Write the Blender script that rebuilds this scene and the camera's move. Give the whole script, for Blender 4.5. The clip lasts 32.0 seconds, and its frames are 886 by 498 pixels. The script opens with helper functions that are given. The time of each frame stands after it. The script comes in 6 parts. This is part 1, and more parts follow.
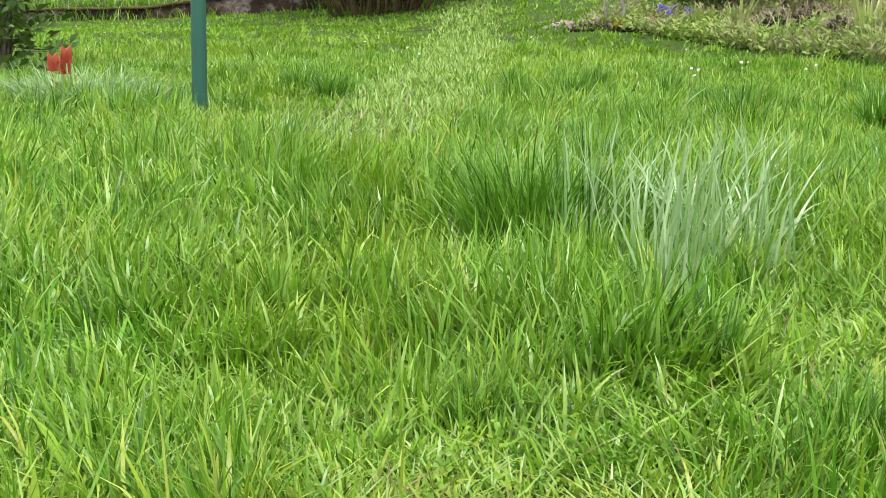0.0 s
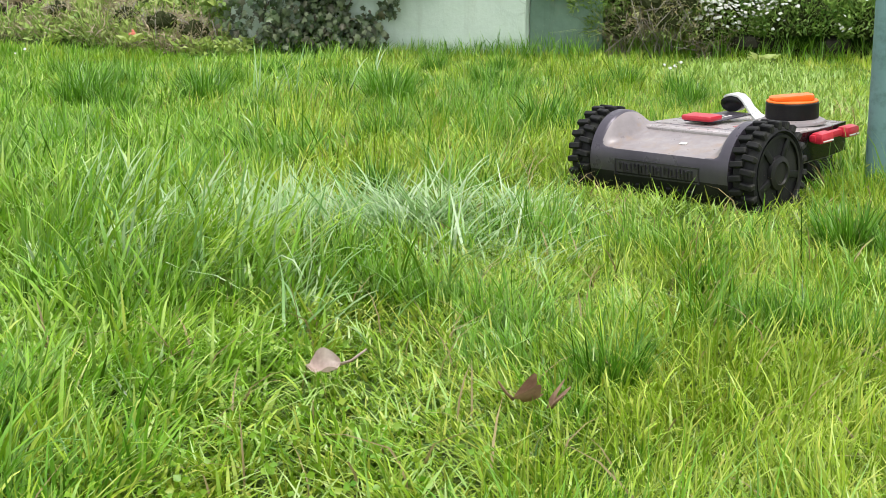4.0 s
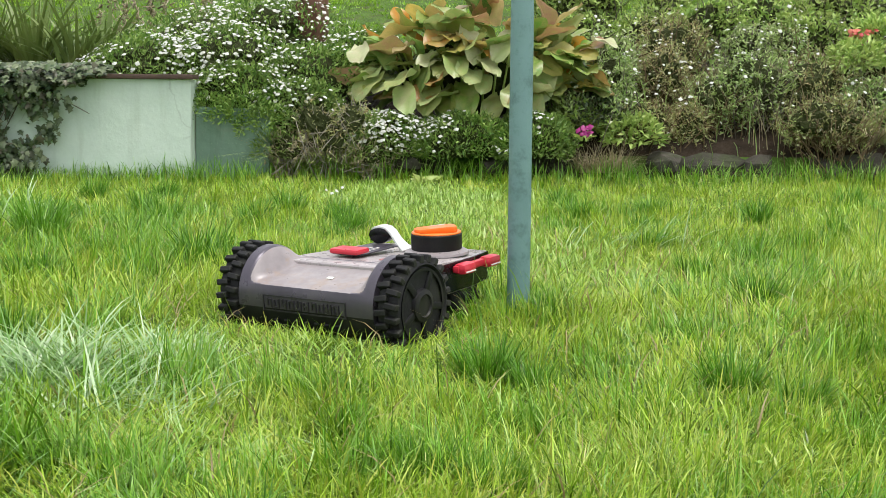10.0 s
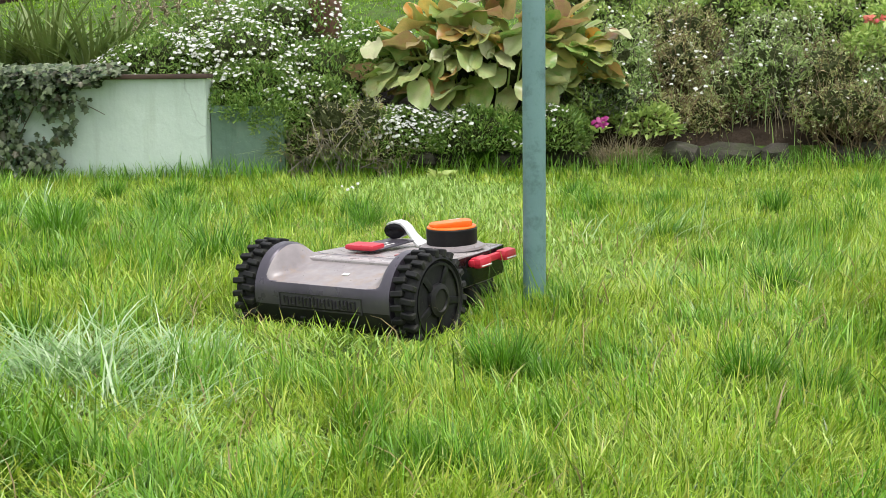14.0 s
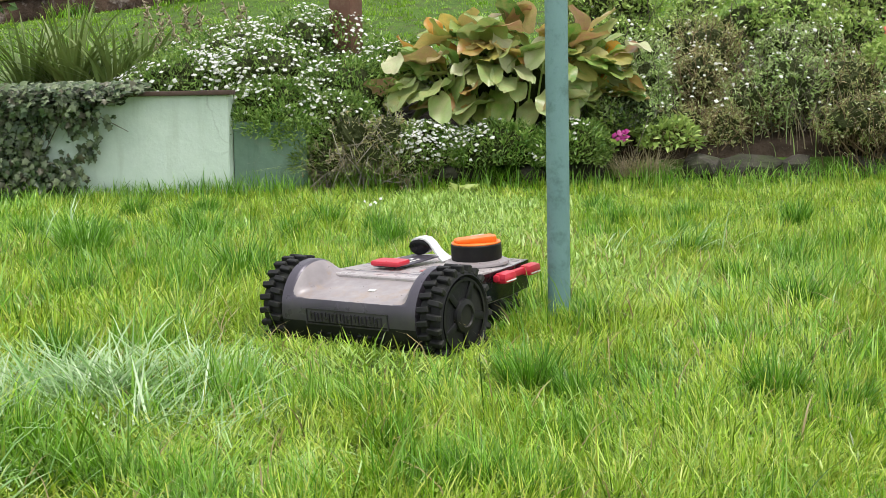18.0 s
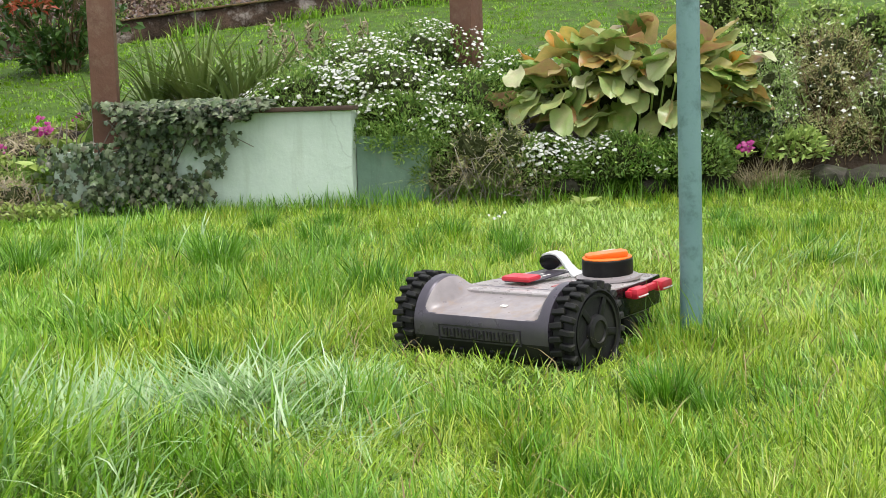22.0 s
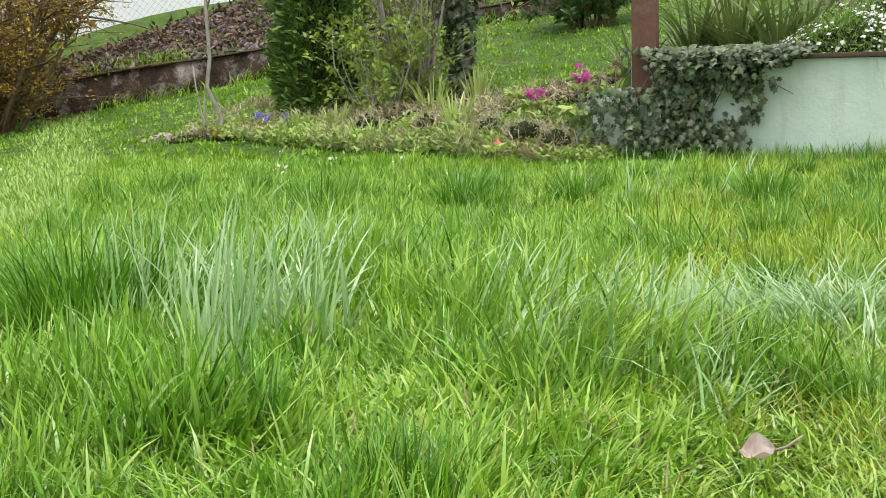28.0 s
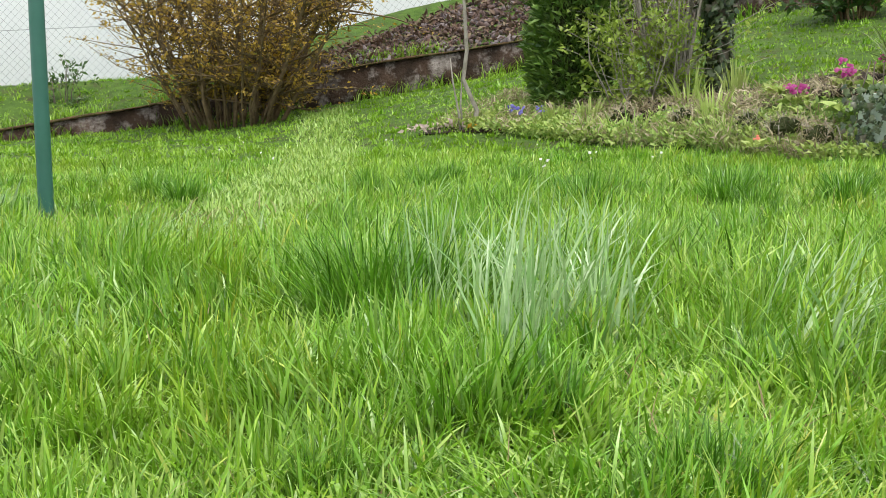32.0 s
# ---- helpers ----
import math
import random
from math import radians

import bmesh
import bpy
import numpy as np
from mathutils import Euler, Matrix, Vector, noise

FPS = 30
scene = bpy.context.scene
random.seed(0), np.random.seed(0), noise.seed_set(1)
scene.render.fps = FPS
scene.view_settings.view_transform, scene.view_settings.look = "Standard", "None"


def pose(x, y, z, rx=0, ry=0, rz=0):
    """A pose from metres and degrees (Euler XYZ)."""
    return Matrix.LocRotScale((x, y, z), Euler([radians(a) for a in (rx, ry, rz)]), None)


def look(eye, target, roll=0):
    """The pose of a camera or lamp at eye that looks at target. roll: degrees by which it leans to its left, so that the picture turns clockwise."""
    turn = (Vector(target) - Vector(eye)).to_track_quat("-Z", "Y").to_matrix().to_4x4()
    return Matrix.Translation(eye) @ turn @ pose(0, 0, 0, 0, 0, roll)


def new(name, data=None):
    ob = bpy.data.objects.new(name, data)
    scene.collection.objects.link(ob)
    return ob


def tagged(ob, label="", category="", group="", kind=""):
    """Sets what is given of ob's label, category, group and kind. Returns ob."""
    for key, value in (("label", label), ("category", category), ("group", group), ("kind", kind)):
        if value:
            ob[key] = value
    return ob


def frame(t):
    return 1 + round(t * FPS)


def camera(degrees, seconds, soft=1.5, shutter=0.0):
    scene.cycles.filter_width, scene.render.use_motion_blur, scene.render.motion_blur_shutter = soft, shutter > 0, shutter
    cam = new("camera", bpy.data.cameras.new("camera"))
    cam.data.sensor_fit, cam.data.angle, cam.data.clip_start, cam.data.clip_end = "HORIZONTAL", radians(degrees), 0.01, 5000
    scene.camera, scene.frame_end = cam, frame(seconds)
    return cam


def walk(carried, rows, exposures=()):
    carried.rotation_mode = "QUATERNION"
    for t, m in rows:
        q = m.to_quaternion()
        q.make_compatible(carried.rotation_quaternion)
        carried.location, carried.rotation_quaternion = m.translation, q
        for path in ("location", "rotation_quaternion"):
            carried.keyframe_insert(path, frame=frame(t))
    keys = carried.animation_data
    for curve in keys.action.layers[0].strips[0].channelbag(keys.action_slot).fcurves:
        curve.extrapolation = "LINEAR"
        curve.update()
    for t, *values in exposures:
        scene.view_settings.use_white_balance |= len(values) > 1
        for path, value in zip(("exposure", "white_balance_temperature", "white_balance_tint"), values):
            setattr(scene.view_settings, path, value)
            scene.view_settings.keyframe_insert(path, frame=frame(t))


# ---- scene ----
# ---- the camera and its walk ----
cam = camera(35.486, 32.0, soft=0.85)
PATH = [
    (0, -0.2597, -0.2069, 0.5552, 78.576, -1.092, 42.467),
    (0.5, -0.2278, -0.1931, 0.4975, 79.179, -0.937, 37.885),
    (1, -0.1876, -0.2264, 0.4812, 77.999, -0.226, 33.856),
    (1.5, -0.1368, -0.1794, 0.5108, 77.336, -0.146, 30.283),
    (2, -0.1272, -0.1700, 0.5195, 77.952, -0.379, 27.310),
    (2.5, -0.1235, -0.1145, 0.5021, 78.522, -0.870, 24.245),
    (3, -0.1099, -0.0877, 0.5076, 78.134, -0.711, 20.100),
    (3.5, -0.0914, -0.0529, 0.5101, 78.156, -0.522, 15.709),
    (4, -0.0727, -0.0450, 0.5122, 78.642, -0.264, 12.971),
    (4.5, -0.0551, -0.0337, 0.5216, 79.354, 0.020, 11.575),
    (6.5, -0.0208, 0.0038, 0.5382, 81.953, 0.405, 5.653),
    (7, -0.0101, -0.0002, 0.5389, 82.164, 0.114, 3.962),
    (7.5, -0.0050, 0.0230, 0.5437, 82.219, -0.308, 2.396),
    (8, 0.0028, 0.0207, 0.5398, 82.489, -0.458, 0.916),
    (8.5, 0.0085, 0.0263, 0.5284, 82.797, -0.503, 0.146),
    (9, 0.0222, 0.0192, 0.5307, 83.057, -0.488, 0.155),
    (9.5, 0.0139, 0.0131, 0.5526, 83.179, -0.479, 0.025),
    (10, 0.0032, -0.0033, 0.5579, 83.387, -0.468, -0.039),
    (10.5, -0.0011, -0.0032, 0.5582, 83.506, -0.158, 0.475),
    (11, 0.0001, -0.0008, 0.5527, 83.553, -0.013, 0.974),
    (11.5, 0.0030, -0.0040, 0.5530, 83.516, 0.026, 1.217),
    (12, 0.0099, 0.0021, 0.5566, 83.149, 0.177, 1.143),
    (12.5, 0.0017, 0.0035, 0.5596, 83.100, 0.283, 0.831),
    (13, 0.0000, 0.0000, 0.5600, 83.241, 0.328, 0.673),
    (13.5, 0.0105, 0.0011, 0.5572, 83.186, 0.505, 0.583),
    (15.5, -0.0016, -0.0111, 0.5603, 83.139, 1.000, 0.837),
    (16, -0.0077, -0.0044, 0.5624, 83.112, 1.086, 0.947),
    (16.5, -0.0038, -0.0102, 0.5602, 83.275, 1.098, 0.992),
    (17, -0.0037, -0.0062, 0.5675, 83.376, 1.136, 1.025),
    (17.5, -0.0032, -0.0110, 0.5627, 83.607, 1.126, 1.096),
    (18, -0.0007, -0.0220, 0.5671, 83.691, 1.108, 1.372),
    (18.5, -0.0054, -0.0225, 0.5642, 83.752, 1.065, 1.803),
    (19, -0.0027, -0.0179, 0.5624, 83.849, 1.125, 2.095),
    (19.5, -0.0038, -0.0150, 0.5616, 83.972, 1.112, 2.268),
    (20, -0.0061, -0.0188, 0.5672, 84.001, 1.153, 2.634),
    (20.5, -0.0198, -0.0231, 0.5691, 84.096, 1.172, 2.984),
    (21, -0.0175, -0.0248, 0.5716, 84.217, 1.257, 3.560),
    (21.5, -0.0255, -0.0248, 0.5692, 84.315, 1.520, 4.726),
    (22, -0.0354, -0.0320, 0.5779, 84.280, 1.766, 6.090),
    (22.5, -0.0428, -0.0322, 0.5777, 84.279, 1.827, 6.999),
    (23, -0.0496, -0.0314, 0.5713, 84.371, 1.763, 7.492),
    (23.5, -0.0472, -0.0291, 0.5744, 84.119, 1.676, 8.536),
    (24, -0.0651, -0.0281, 0.5681, 83.488, 1.607, 11.008),
    (24.5, -0.0919, -0.0282, 0.5578, 84.069, 1.713, 15.012),
    (25, -0.1199, -0.0382, 0.5263, 85.242, 1.544, 19.169),
    (25.5, -0.1398, -0.0411, 0.5053, 85.254, 1.254, 21.017),
    (27.5, -0.1606, -0.0890, 0.4865, 83.647, 1.171, 25.279),
    (28, -0.1762, -0.0899, 0.4749, 83.437, 1.224, 26.822),
    (28.5, -0.1824, -0.1089, 0.4846, 83.360, 1.253, 27.997),
    (29, -0.1888, -0.1232, 0.4814, 83.360, 1.158, 29.119),
    (29.5, -0.1947, -0.1238, 0.4833, 83.375, 1.072, 30.247),
    (30, -0.1988, -0.1375, 0.4810, 83.401, 1.068, 31.393),
    (30.5, -0.2035, -0.1497, 0.4884, 83.464, 1.122, 32.538),
    (31, -0.2122, -0.1445, 0.4914, 83.505, 1.264, 33.853),
    (31.5, -0.2188, -0.1704, 0.4905, 83.532, 1.060, 35.211),
    (32, -0.2215, -0.1783, 0.4889, 83.277, 0.915, 36.755),
]
walk(cam, [(t, pose(*p)) for t, *p in PATH], exposures=[(0.0, 0.06), (32.0, 0.06)])

# ---- world and light: a bright overcast day ----
world = bpy.data.worlds.new("overcast_sky")
scene.world = world
world.use_nodes = True
wn, wl = world.node_tree.nodes, world.node_tree.links
wn.clear()
sky = wn.new("ShaderNodeTexSky")
sky.sky_type = "NISHITA"
sky.sun_disc = False
sky.sun_elevation, sky.sun_rotation = radians(75), radians(135)
sky.dust_density, sky.ozone_density = 5.0, 1.0
cloud = wn.new("ShaderNodeMix")
cloud.data_type = "RGBA"
cloud.inputs["Factor"].default_value = 0.8
cloud.inputs["B"].default_value = (11.5, 11.8, 12.2, 1)
wl.new(sky.outputs["Color"], cloud.inputs["A"])
bg = wn.new("ShaderNodeBackground")
bg.inputs["Strength"].default_value = 0.125
wl.new(cloud.outputs["Result"], bg.inputs["Color"])
wo = wn.new("ShaderNodeOutputWorld")
wl.new(bg.outputs["Background"], wo.inputs["Surface"])

sun_data = bpy.data.lights.new("sun", "SUN")
sun_data.energy, sun_data.angle, sun_data.color = 3.0, radians(24), (1.0, 0.952, 0.925)
sun = new("sun", sun_data)
sun.matrix_world = look((2.5, 1.5, 14), (0, 4, 0))

# ---- materials ----
def tree(name):
    m = bpy.data.materials.new(name)
    m.use_nodes = True
    nt = m.node_tree
    nt.nodes.clear()
    out = nt.nodes.new("ShaderNodeOutputMaterial")
    return m, nt, out


def node(nt, kind, **values):
    n = nt.nodes.new(kind)
    for k, v in values.items():
        n.inputs[k.replace("_", " ")].default_value = v
    return n


def ramp(nt, source, stops):
    r = nt.nodes.new("ShaderNodeValToRGB")
    while len(r.color_ramp.elements) < len(stops):
        r.color_ramp.elements.new(0.5)
    for e, (p, c) in zip(r.color_ramp.elements, stops):
        e.position, e.color = p, (*c, 1)
    nt.links.new(source, r.inputs["Fac"])
    return r.outputs["Color"]


def mixed(nt, fac, a, b, mode="MIX"):
    m = nt.nodes.new("ShaderNodeMix")
    m.data_type, m.blend_type = "RGBA", mode
    for key, v in (("Factor", fac), ("A", a), ("B", b)):
        if isinstance(v, (int, float)):
            m.inputs[key].default_value = v
        elif isinstance(v, tuple):
            m.inputs[key].default_value = (*v, 1)
        else:
            nt.links.new(v, m.inputs[key])
    return m.outputs["Result"]


def noise_of(nt, scale, detail=4.0, rough=0.6, world_space=True):
    n = node(nt, "ShaderNodeTexNoise", Scale=scale, Detail=detail, Roughness=rough)
    src = nt.nodes.new("ShaderNodeNewGeometry").outputs["Position"] if world_space else nt.nodes.new("ShaderNodeTexCoord").outputs["Object"]
    nt.links.new(src, n.inputs["Vector"])
    return n.outputs["Fac"]


def bumped(nt, shader, height, strength, distance):
    b = node(nt, "ShaderNodeBump", Strength=strength, Distance=distance)
    nt.links.new(height, b.inputs["Height"])
    nt.links.new(b.outputs["Normal"], shader.inputs["Normal"])


def leafy(name, colours, big=1.5, tint=(0.5, 0.5, 0.2), tint_amount=0.35, rough=0.45, through_light=0.35, spec=0.4, islands=True, tufted=0.0):
    """Leaves or blades: a colour for each one, a slow drift over the ground, some light through them."""
    m, nt, out = tree(name)
    g = nt.nodes.new("ShaderNodeNewGeometry")
    pick = g.outputs["Random Per Island"] if islands else nt.nodes.new("ShaderNodeObjectInfo").outputs["Random"]
    n = len(colours)
    col = ramp(nt, pick, [(i / max(n - 1, 1), c) for i, c in enumerate(colours)])
    drift = noise_of(nt, big, 3.0)
    amount = ramp(nt, drift, [(0.38, (0, 0, 0)), (0.68, (tint_amount,) * 3)])
    col = mixed(nt, amount, col, tint)
    if tufted:
        deep = ramp(nt, noise_of(nt, 8.5, 2.0, 0.5), [(0.42, (tufted,) * 3), (0.60, (0, 0, 0))])
        col = mixed(nt, deep, col, mixed(nt, 1.0, col, (0.40, 0.56, 0.34), "MULTIPLY"))
    fine = noise_of(nt, 160.0, 2.0)
    col = mixed(nt, 0.25, col, ramp(nt, fine, [(0.3, (0.45, 0.45, 0.45)), (0.7, (1, 1, 1))]), "MULTIPLY")
    p = node(nt, "ShaderNodeBsdfPrincipled", Roughness=rough)
    p.inputs["Specular IOR Level"].default_value = spec
    nt.links.new(col, p.inputs["Base Color"])
    tr = nt.nodes.new("ShaderNodeBsdfTranslucent")
    nt.links.new(col, tr.inputs["Color"])
    mx = nt.nodes.new("ShaderNodeMixShader")
    mx.inputs["Fac"].default_value = through_light
    nt.links.new(p.outputs["BSDF"], mx.inputs[1])
    nt.links.new(tr.outputs["BSDF"], mx.inputs[2])
    nt.links.new(mx.outputs["Shader"], out.inputs["Surface"])
    return m


def solid(name, a, b, scale=8.0, rough=0.6, metal=0.0, bump=0.3, bump_scale=60.0, depth=0.004, grime=None, grime_scale=3.0, spec=0.5, world_space=False):
    """A surface of two colours, fine relief, and stains if a grime colour is given."""
    m, nt, out = tree(name)
    col = ramp(nt, noise_of(nt, scale, 6.0, 0.65, world_space), [(0.32, a), (0.68, b)])
    if grime:
        spots = ramp(nt, noise_of(nt, grime_scale, 8.0, 0.75, world_space), [(0.5, (0, 0, 0)), (0.66, (0.85, 0.85, 0.85))])
        col = mixed(nt, spots, col, grime)
    p = node(nt, "ShaderNodeBsdfPrincipled", Roughness=rough, Metallic=metal)
    p.inputs["Specular IOR Level"].default_value = spec
    nt.links.new(col, p.inputs["Base Color"])
    rr = ramp(nt, noise_of(nt, scale * 3, 4.0, 0.6, world_space), [(0.3, (max(rough - 0.12, 0.02),) * 3), (0.7, (min(rough + 0.12, 1.0),) * 3)])
    nt.links.new(rr, p.inputs["Roughness"])
    bumped(nt, p, noise_of(nt, bump_scale, 5.0, 0.6, world_space), bump, depth)
    nt.links.new(p.outputs["BSDF"], out.inputs["Surface"])
    return m


GRASS = leafy("grass", [(0.033, 0.10, 0.006), (0.25, 0.45, 0.024), (0.47, 0.67, 0.06), (0.09, 0.23, 0.009), (0.66, 0.76, 0.18), (0.31, 0.52, 0.030), (0.14, 0.31, 0.014), (0.54, 0.53, 0.10), (0.40, 0.62, 0.05)], 1.1, (0.52, 0.59, 0.048), 0.35, rough=0.33, through_light=0.26, spec=0.42, tufted=0.3)
GRASS_LUSH = leafy("lush_grass", [(0.03, 0.11, 0.007), (0.18, 0.45, 0.026), (0.34, 0.61, 0.055), (0.08, 0.25, 0.012), (0.55, 0.73, 0.20), (0.25, 0.52, 0.034), (0.12, 0.34, 0.018), (0.40, 0.63, 0.06)], 1.3, (0.46, 0.57, 0.045), 0.4, rough=0.32, through_light=0.28, spec=0.45, tufted=0.3)
GRASS_DARK = leafy("coarse_grass", [(0.03, 0.10, 0.006), (0.14, 0.36, 0.022), (0.26, 0.53, 0.045), (0.07, 0.22, 0.011), (0.44, 0.66, 0.16), (0.18, 0.42, 0.028)], 1.5, (0.28, 0.46, 0.03), 0.3, rough=0.30, through_light=0.28, spec=0.5, tufted=0.25)
TUFT = leafy("tuft_grass", [(0.025, 0.09, 0.005), (0.08, 0.24, 0.013), (0.15, 0.37, 0.022), (0.05, 0.16, 0.008), (0.27, 0.50, 0.07), (0.11, 0.30, 0.016)], 1.5, (0.16, 0.34, 0.02), 0.25, rough=0.32, through_light=0.28, spec=0.45)
# Pale greens that carry the sky's sheen on the blades as base colour.
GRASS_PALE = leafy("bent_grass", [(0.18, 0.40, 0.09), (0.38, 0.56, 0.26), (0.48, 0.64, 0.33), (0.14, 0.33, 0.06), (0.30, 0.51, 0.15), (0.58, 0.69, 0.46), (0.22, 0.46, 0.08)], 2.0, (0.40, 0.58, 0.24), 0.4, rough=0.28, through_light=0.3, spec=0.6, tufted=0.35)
STRIP = leafy("mown_strip_grass", [(0.25, 0.45, 0.06), (0.36, 0.55, 0.12), (0.46, 0.62, 0.20), (0.20, 0.40, 0.04), (0.42, 0.53, 0.11)], 3.0, (0.38, 0.54, 0.09), 0.5, rough=0.36, through_light=0.25, spec=0.42)
GRASS_FAR = leafy("far_grass", [(0.12, 0.30, 0.014), (0.22, 0.44, 0.026), (0.30, 0.53, 0.036), (0.17, 0.37, 0.018), (0.36, 0.56, 0.06)], 1.2, (0.34, 0.47, 0.035), 0.4, rough=0.36, through_light=0.26, spec=0.4, tufted=0.2)
CLOVER = leafy("clover_leaf", [(0.14, 0.34, 0.02), (0.24, 0.44, 0.03), (0.10, 0.28, 0.015), (0.34, 0.46, 0.05)], 4.0, (0.32, 0.42, 0.04), 0.4, rough=0.4, through_light=0.25)
CLIPPING = leafy("grass_clipping", [(0.20, 0.40, 0.06), (0.34, 0.52, 0.16), (0.15, 0.34, 0.03), (0.44, 0.58, 0.26), (0.36, 0.44, 0.07)], 2.5, (0.36, 0.48, 0.07), 0.5, rough=0.38, through_light=0.2, spec=0.45)
STRAW = leafy("straw", [(0.33, 0.27, 0.13), (0.42, 0.34, 0.16), (0.25, 0.20, 0.09)], 2.0, (0.3, 0.2, 0.1), 0.3)
IVY = leafy("ivy_leaf", [(0.012, 0.035, 0.010), (0.040, 0.085, 0.026), (0.085, 0.14, 0.05), (0.19, 0.24, 0.12), (0.020, 0.050, 0.013), (0.11, 0.10, 0.06)], 7.0, (0.15, 0.16, 0.09), 0.4, rough=0.40, through_light=0.1, spec=0.4)
YUCCA = leafy("yucca_blade", [(0.045, 0.10, 0.022), (0.10, 0.18, 0.035), (0.19, 0.27, 0.07), (0.07, 0.14, 0.028), (0.30, 0.30, 0.11)], 4.0, (0.2, 0.22, 0.05), 0.35, through_light=0.18)
CANDY = leafy("candytuft_leaf", [(0.06, 0.15, 0.022), (0.15, 0.29, 0.045), (0.25, 0.40, 0.075), (0.34, 0.46, 0.12)], 3.0, (0.23, 0.28, 0.10), 0.4, through_light=0.22)
PETAL = leafy("white_petal", [(0.60, 0.62, 0.57), (0.74, 0.75, 0.71), (0.52, 0.53, 0.45)], 3.0, (0.7, 0.7, 0.65), 0.3, through_light=0.2)
BERG = leafy("bergenia_leaf", [(0.07, 0.21, 0.032), (0.31, 0.48, 0.11), (0.15, 0.34, 0.05), (0.52, 0.60, 0.27), (0.20, 0.33, 0.045), (0.44, 0.55, 0.19), (0.48, 0.34, 0.09), (0.23, 0.43, 0.075), (0.62, 0.65, 0.38)], 24.0, (0.50, 0.40, 0.17), 0.5, rough=0.32, through_light=0.32, spec=0.5, islands=False, tufted=0.22)
BERG_RUST = leafy("bergenia_rust_leaf", [(0.74, 0.34, 0.04), (0.42, 0.24, 0.17), (0.72, 0.54, 0.13), (0.56, 0.42, 0.29)], 22.0, (0.44, 0.44, 0.13), 0.6, rough=0.32, through_light=0.38, spec=0.45, islands=False, tufted=0.2)
BERG_PALE = leafy("bergenia_pale_leaf", [(0.44, 0.52, 0.22), (0.55, 0.56, 0.34), (0.38, 0.50, 0.18)], 13.0, (0.52, 0.42, 0.30), 0.5, rough=0.38, through_light=0.25, spec=0.5, islands=False)
HEATH_GREEN = leafy("thyme_leaf", [(0.13, 0.25, 0.06), (0.33, 0.50, 0.13), (0.51, 0.65, 0.25), (0.22, 0.39, 0.08), (0.66, 0.73, 0.47)], 2.2, (0.40, 0.44, 0.18), 0.4, through_light=0.28)
HEATH = leafy("heather_leaf", [(0.15, 0.21, 0.05), (0.38, 0.48, 0.13), (0.47, 0.36, 0.19), (0.28, 0.42, 0.10), (0.64, 0.66, 0.38), (0.33, 0.48, 0.11)], 2.2, (0.44, 0.33, 0.19), 0.4, through_light=0.28)
HERB = leafy("herb_leaf", [(0.15, 0.30, 0.045), (0.34, 0.52, 0.10), (0.50, 0.63, 0.17), (0.22, 0.38, 0.09)], 2.5, (0.40, 0.42, 0.16), 0.4, through_light=0.25)
DRY = leafy("dry_litter", [(0.42, 0.33, 0.23), (0.62, 0.52, 0.38), (0.30, 0.22, 0.14), (0.38, 0.38, 0.18)], 3.0, (0.38, 0.38, 0.17), 0.5, through_light=0.22)
LITTER = leafy("brown_litter", [(0.10, 0.065, 0.045), (0.20, 0.13, 0.085), (0.06, 0.04, 0.03), (0.30, 0.22, 0.16), (0.10, 0.13, 0.04)], 3.0, (0.14, 0.08, 0.06), 0.5, rough=0.8, through_light=0.1, spec=0.2)
PALE_HERB = leafy("primrose_leaf", [(0.26, 0.40, 0.07), (0.40, 0.52, 0.12), (0.50, 0.58, 0.20)], 5.0, (0.42, 0.48, 0.10), 0.3)
YEW = leafy("conifer_needle", [(0.035, 0.09, 0.018), (0.10, 0.20, 0.034), (0.21, 0.33, 0.06), (0.06, 0.14, 0.022), (0.15, 0.27, 0.04)], 4.0, (0.15, 0.23, 0.04), 0.4, through_light=0.15)
SPRING = leafy("spring_leaf", [(0.24, 0.36, 0.045), (0.36, 0.48, 0.08), (0.18, 0.29, 0.04)], 4.0, (0.42, 0.48, 0.09), 0.3)
FORS = leafy("forsythia_blossom", [(0.60, 0.38, 0.04), (0.72, 0.50, 0.07), (0.45, 0.27, 0.05), (0.32, 0.24, 0.06)], 3.0, (0.3, 0.22, 0.06), 0.4)
PHOT = leafy("photinia_leaf", [(0.04, 0.10, 0.02), (0.07, 0.15, 0.03), (0.10, 0.18, 0.04)], 3.0, (0.08, 0.14, 0.03), 0.3, rough=0.3)
RED_LEAF = leafy("red_leaf", [(0.38, 0.06, 0.03), (0.30, 0.10, 0.04)], 5.0, (0.3, 0.08, 0.03), 0.3)
MAGENTA = leafy("magenta_petal", [(0.30, 0.015, 0.15), (0.42, 0.03, 0.24), (0.50, 0.12, 0.30)], 9.0, (0.5, 0.05, 0.25), 0.2)
PINKRED = leafy("coral_petal", [(0.70, 0.10, 0.09), (0.75, 0.22, 0.14), (0.62, 0.07, 0.10)], 9.0, (0.7, 0.2, 0.12), 0.2)
VIOLET = leafy("violet_petal", [(0.12, 0.12, 0.45), (0.20, 0.18, 0.50)], 9.0, (0.2, 0.15, 0.5), 0.2)
YELLOW = leafy("yellow_petal", [(0.75, 0.48, 0.03), (0.70, 0.40, 0.02)], 9.0, (0.7, 0.4, 0.03), 0.2)
SHRIVELLED = leafy("shrivelled_leaf", [(0.30, 0.17, 0.11), (0.42, 0.27, 0.19)], 60.0, (0.20, 0.11, 0.07), 0.7, rough=0.6, through_light=0.2)
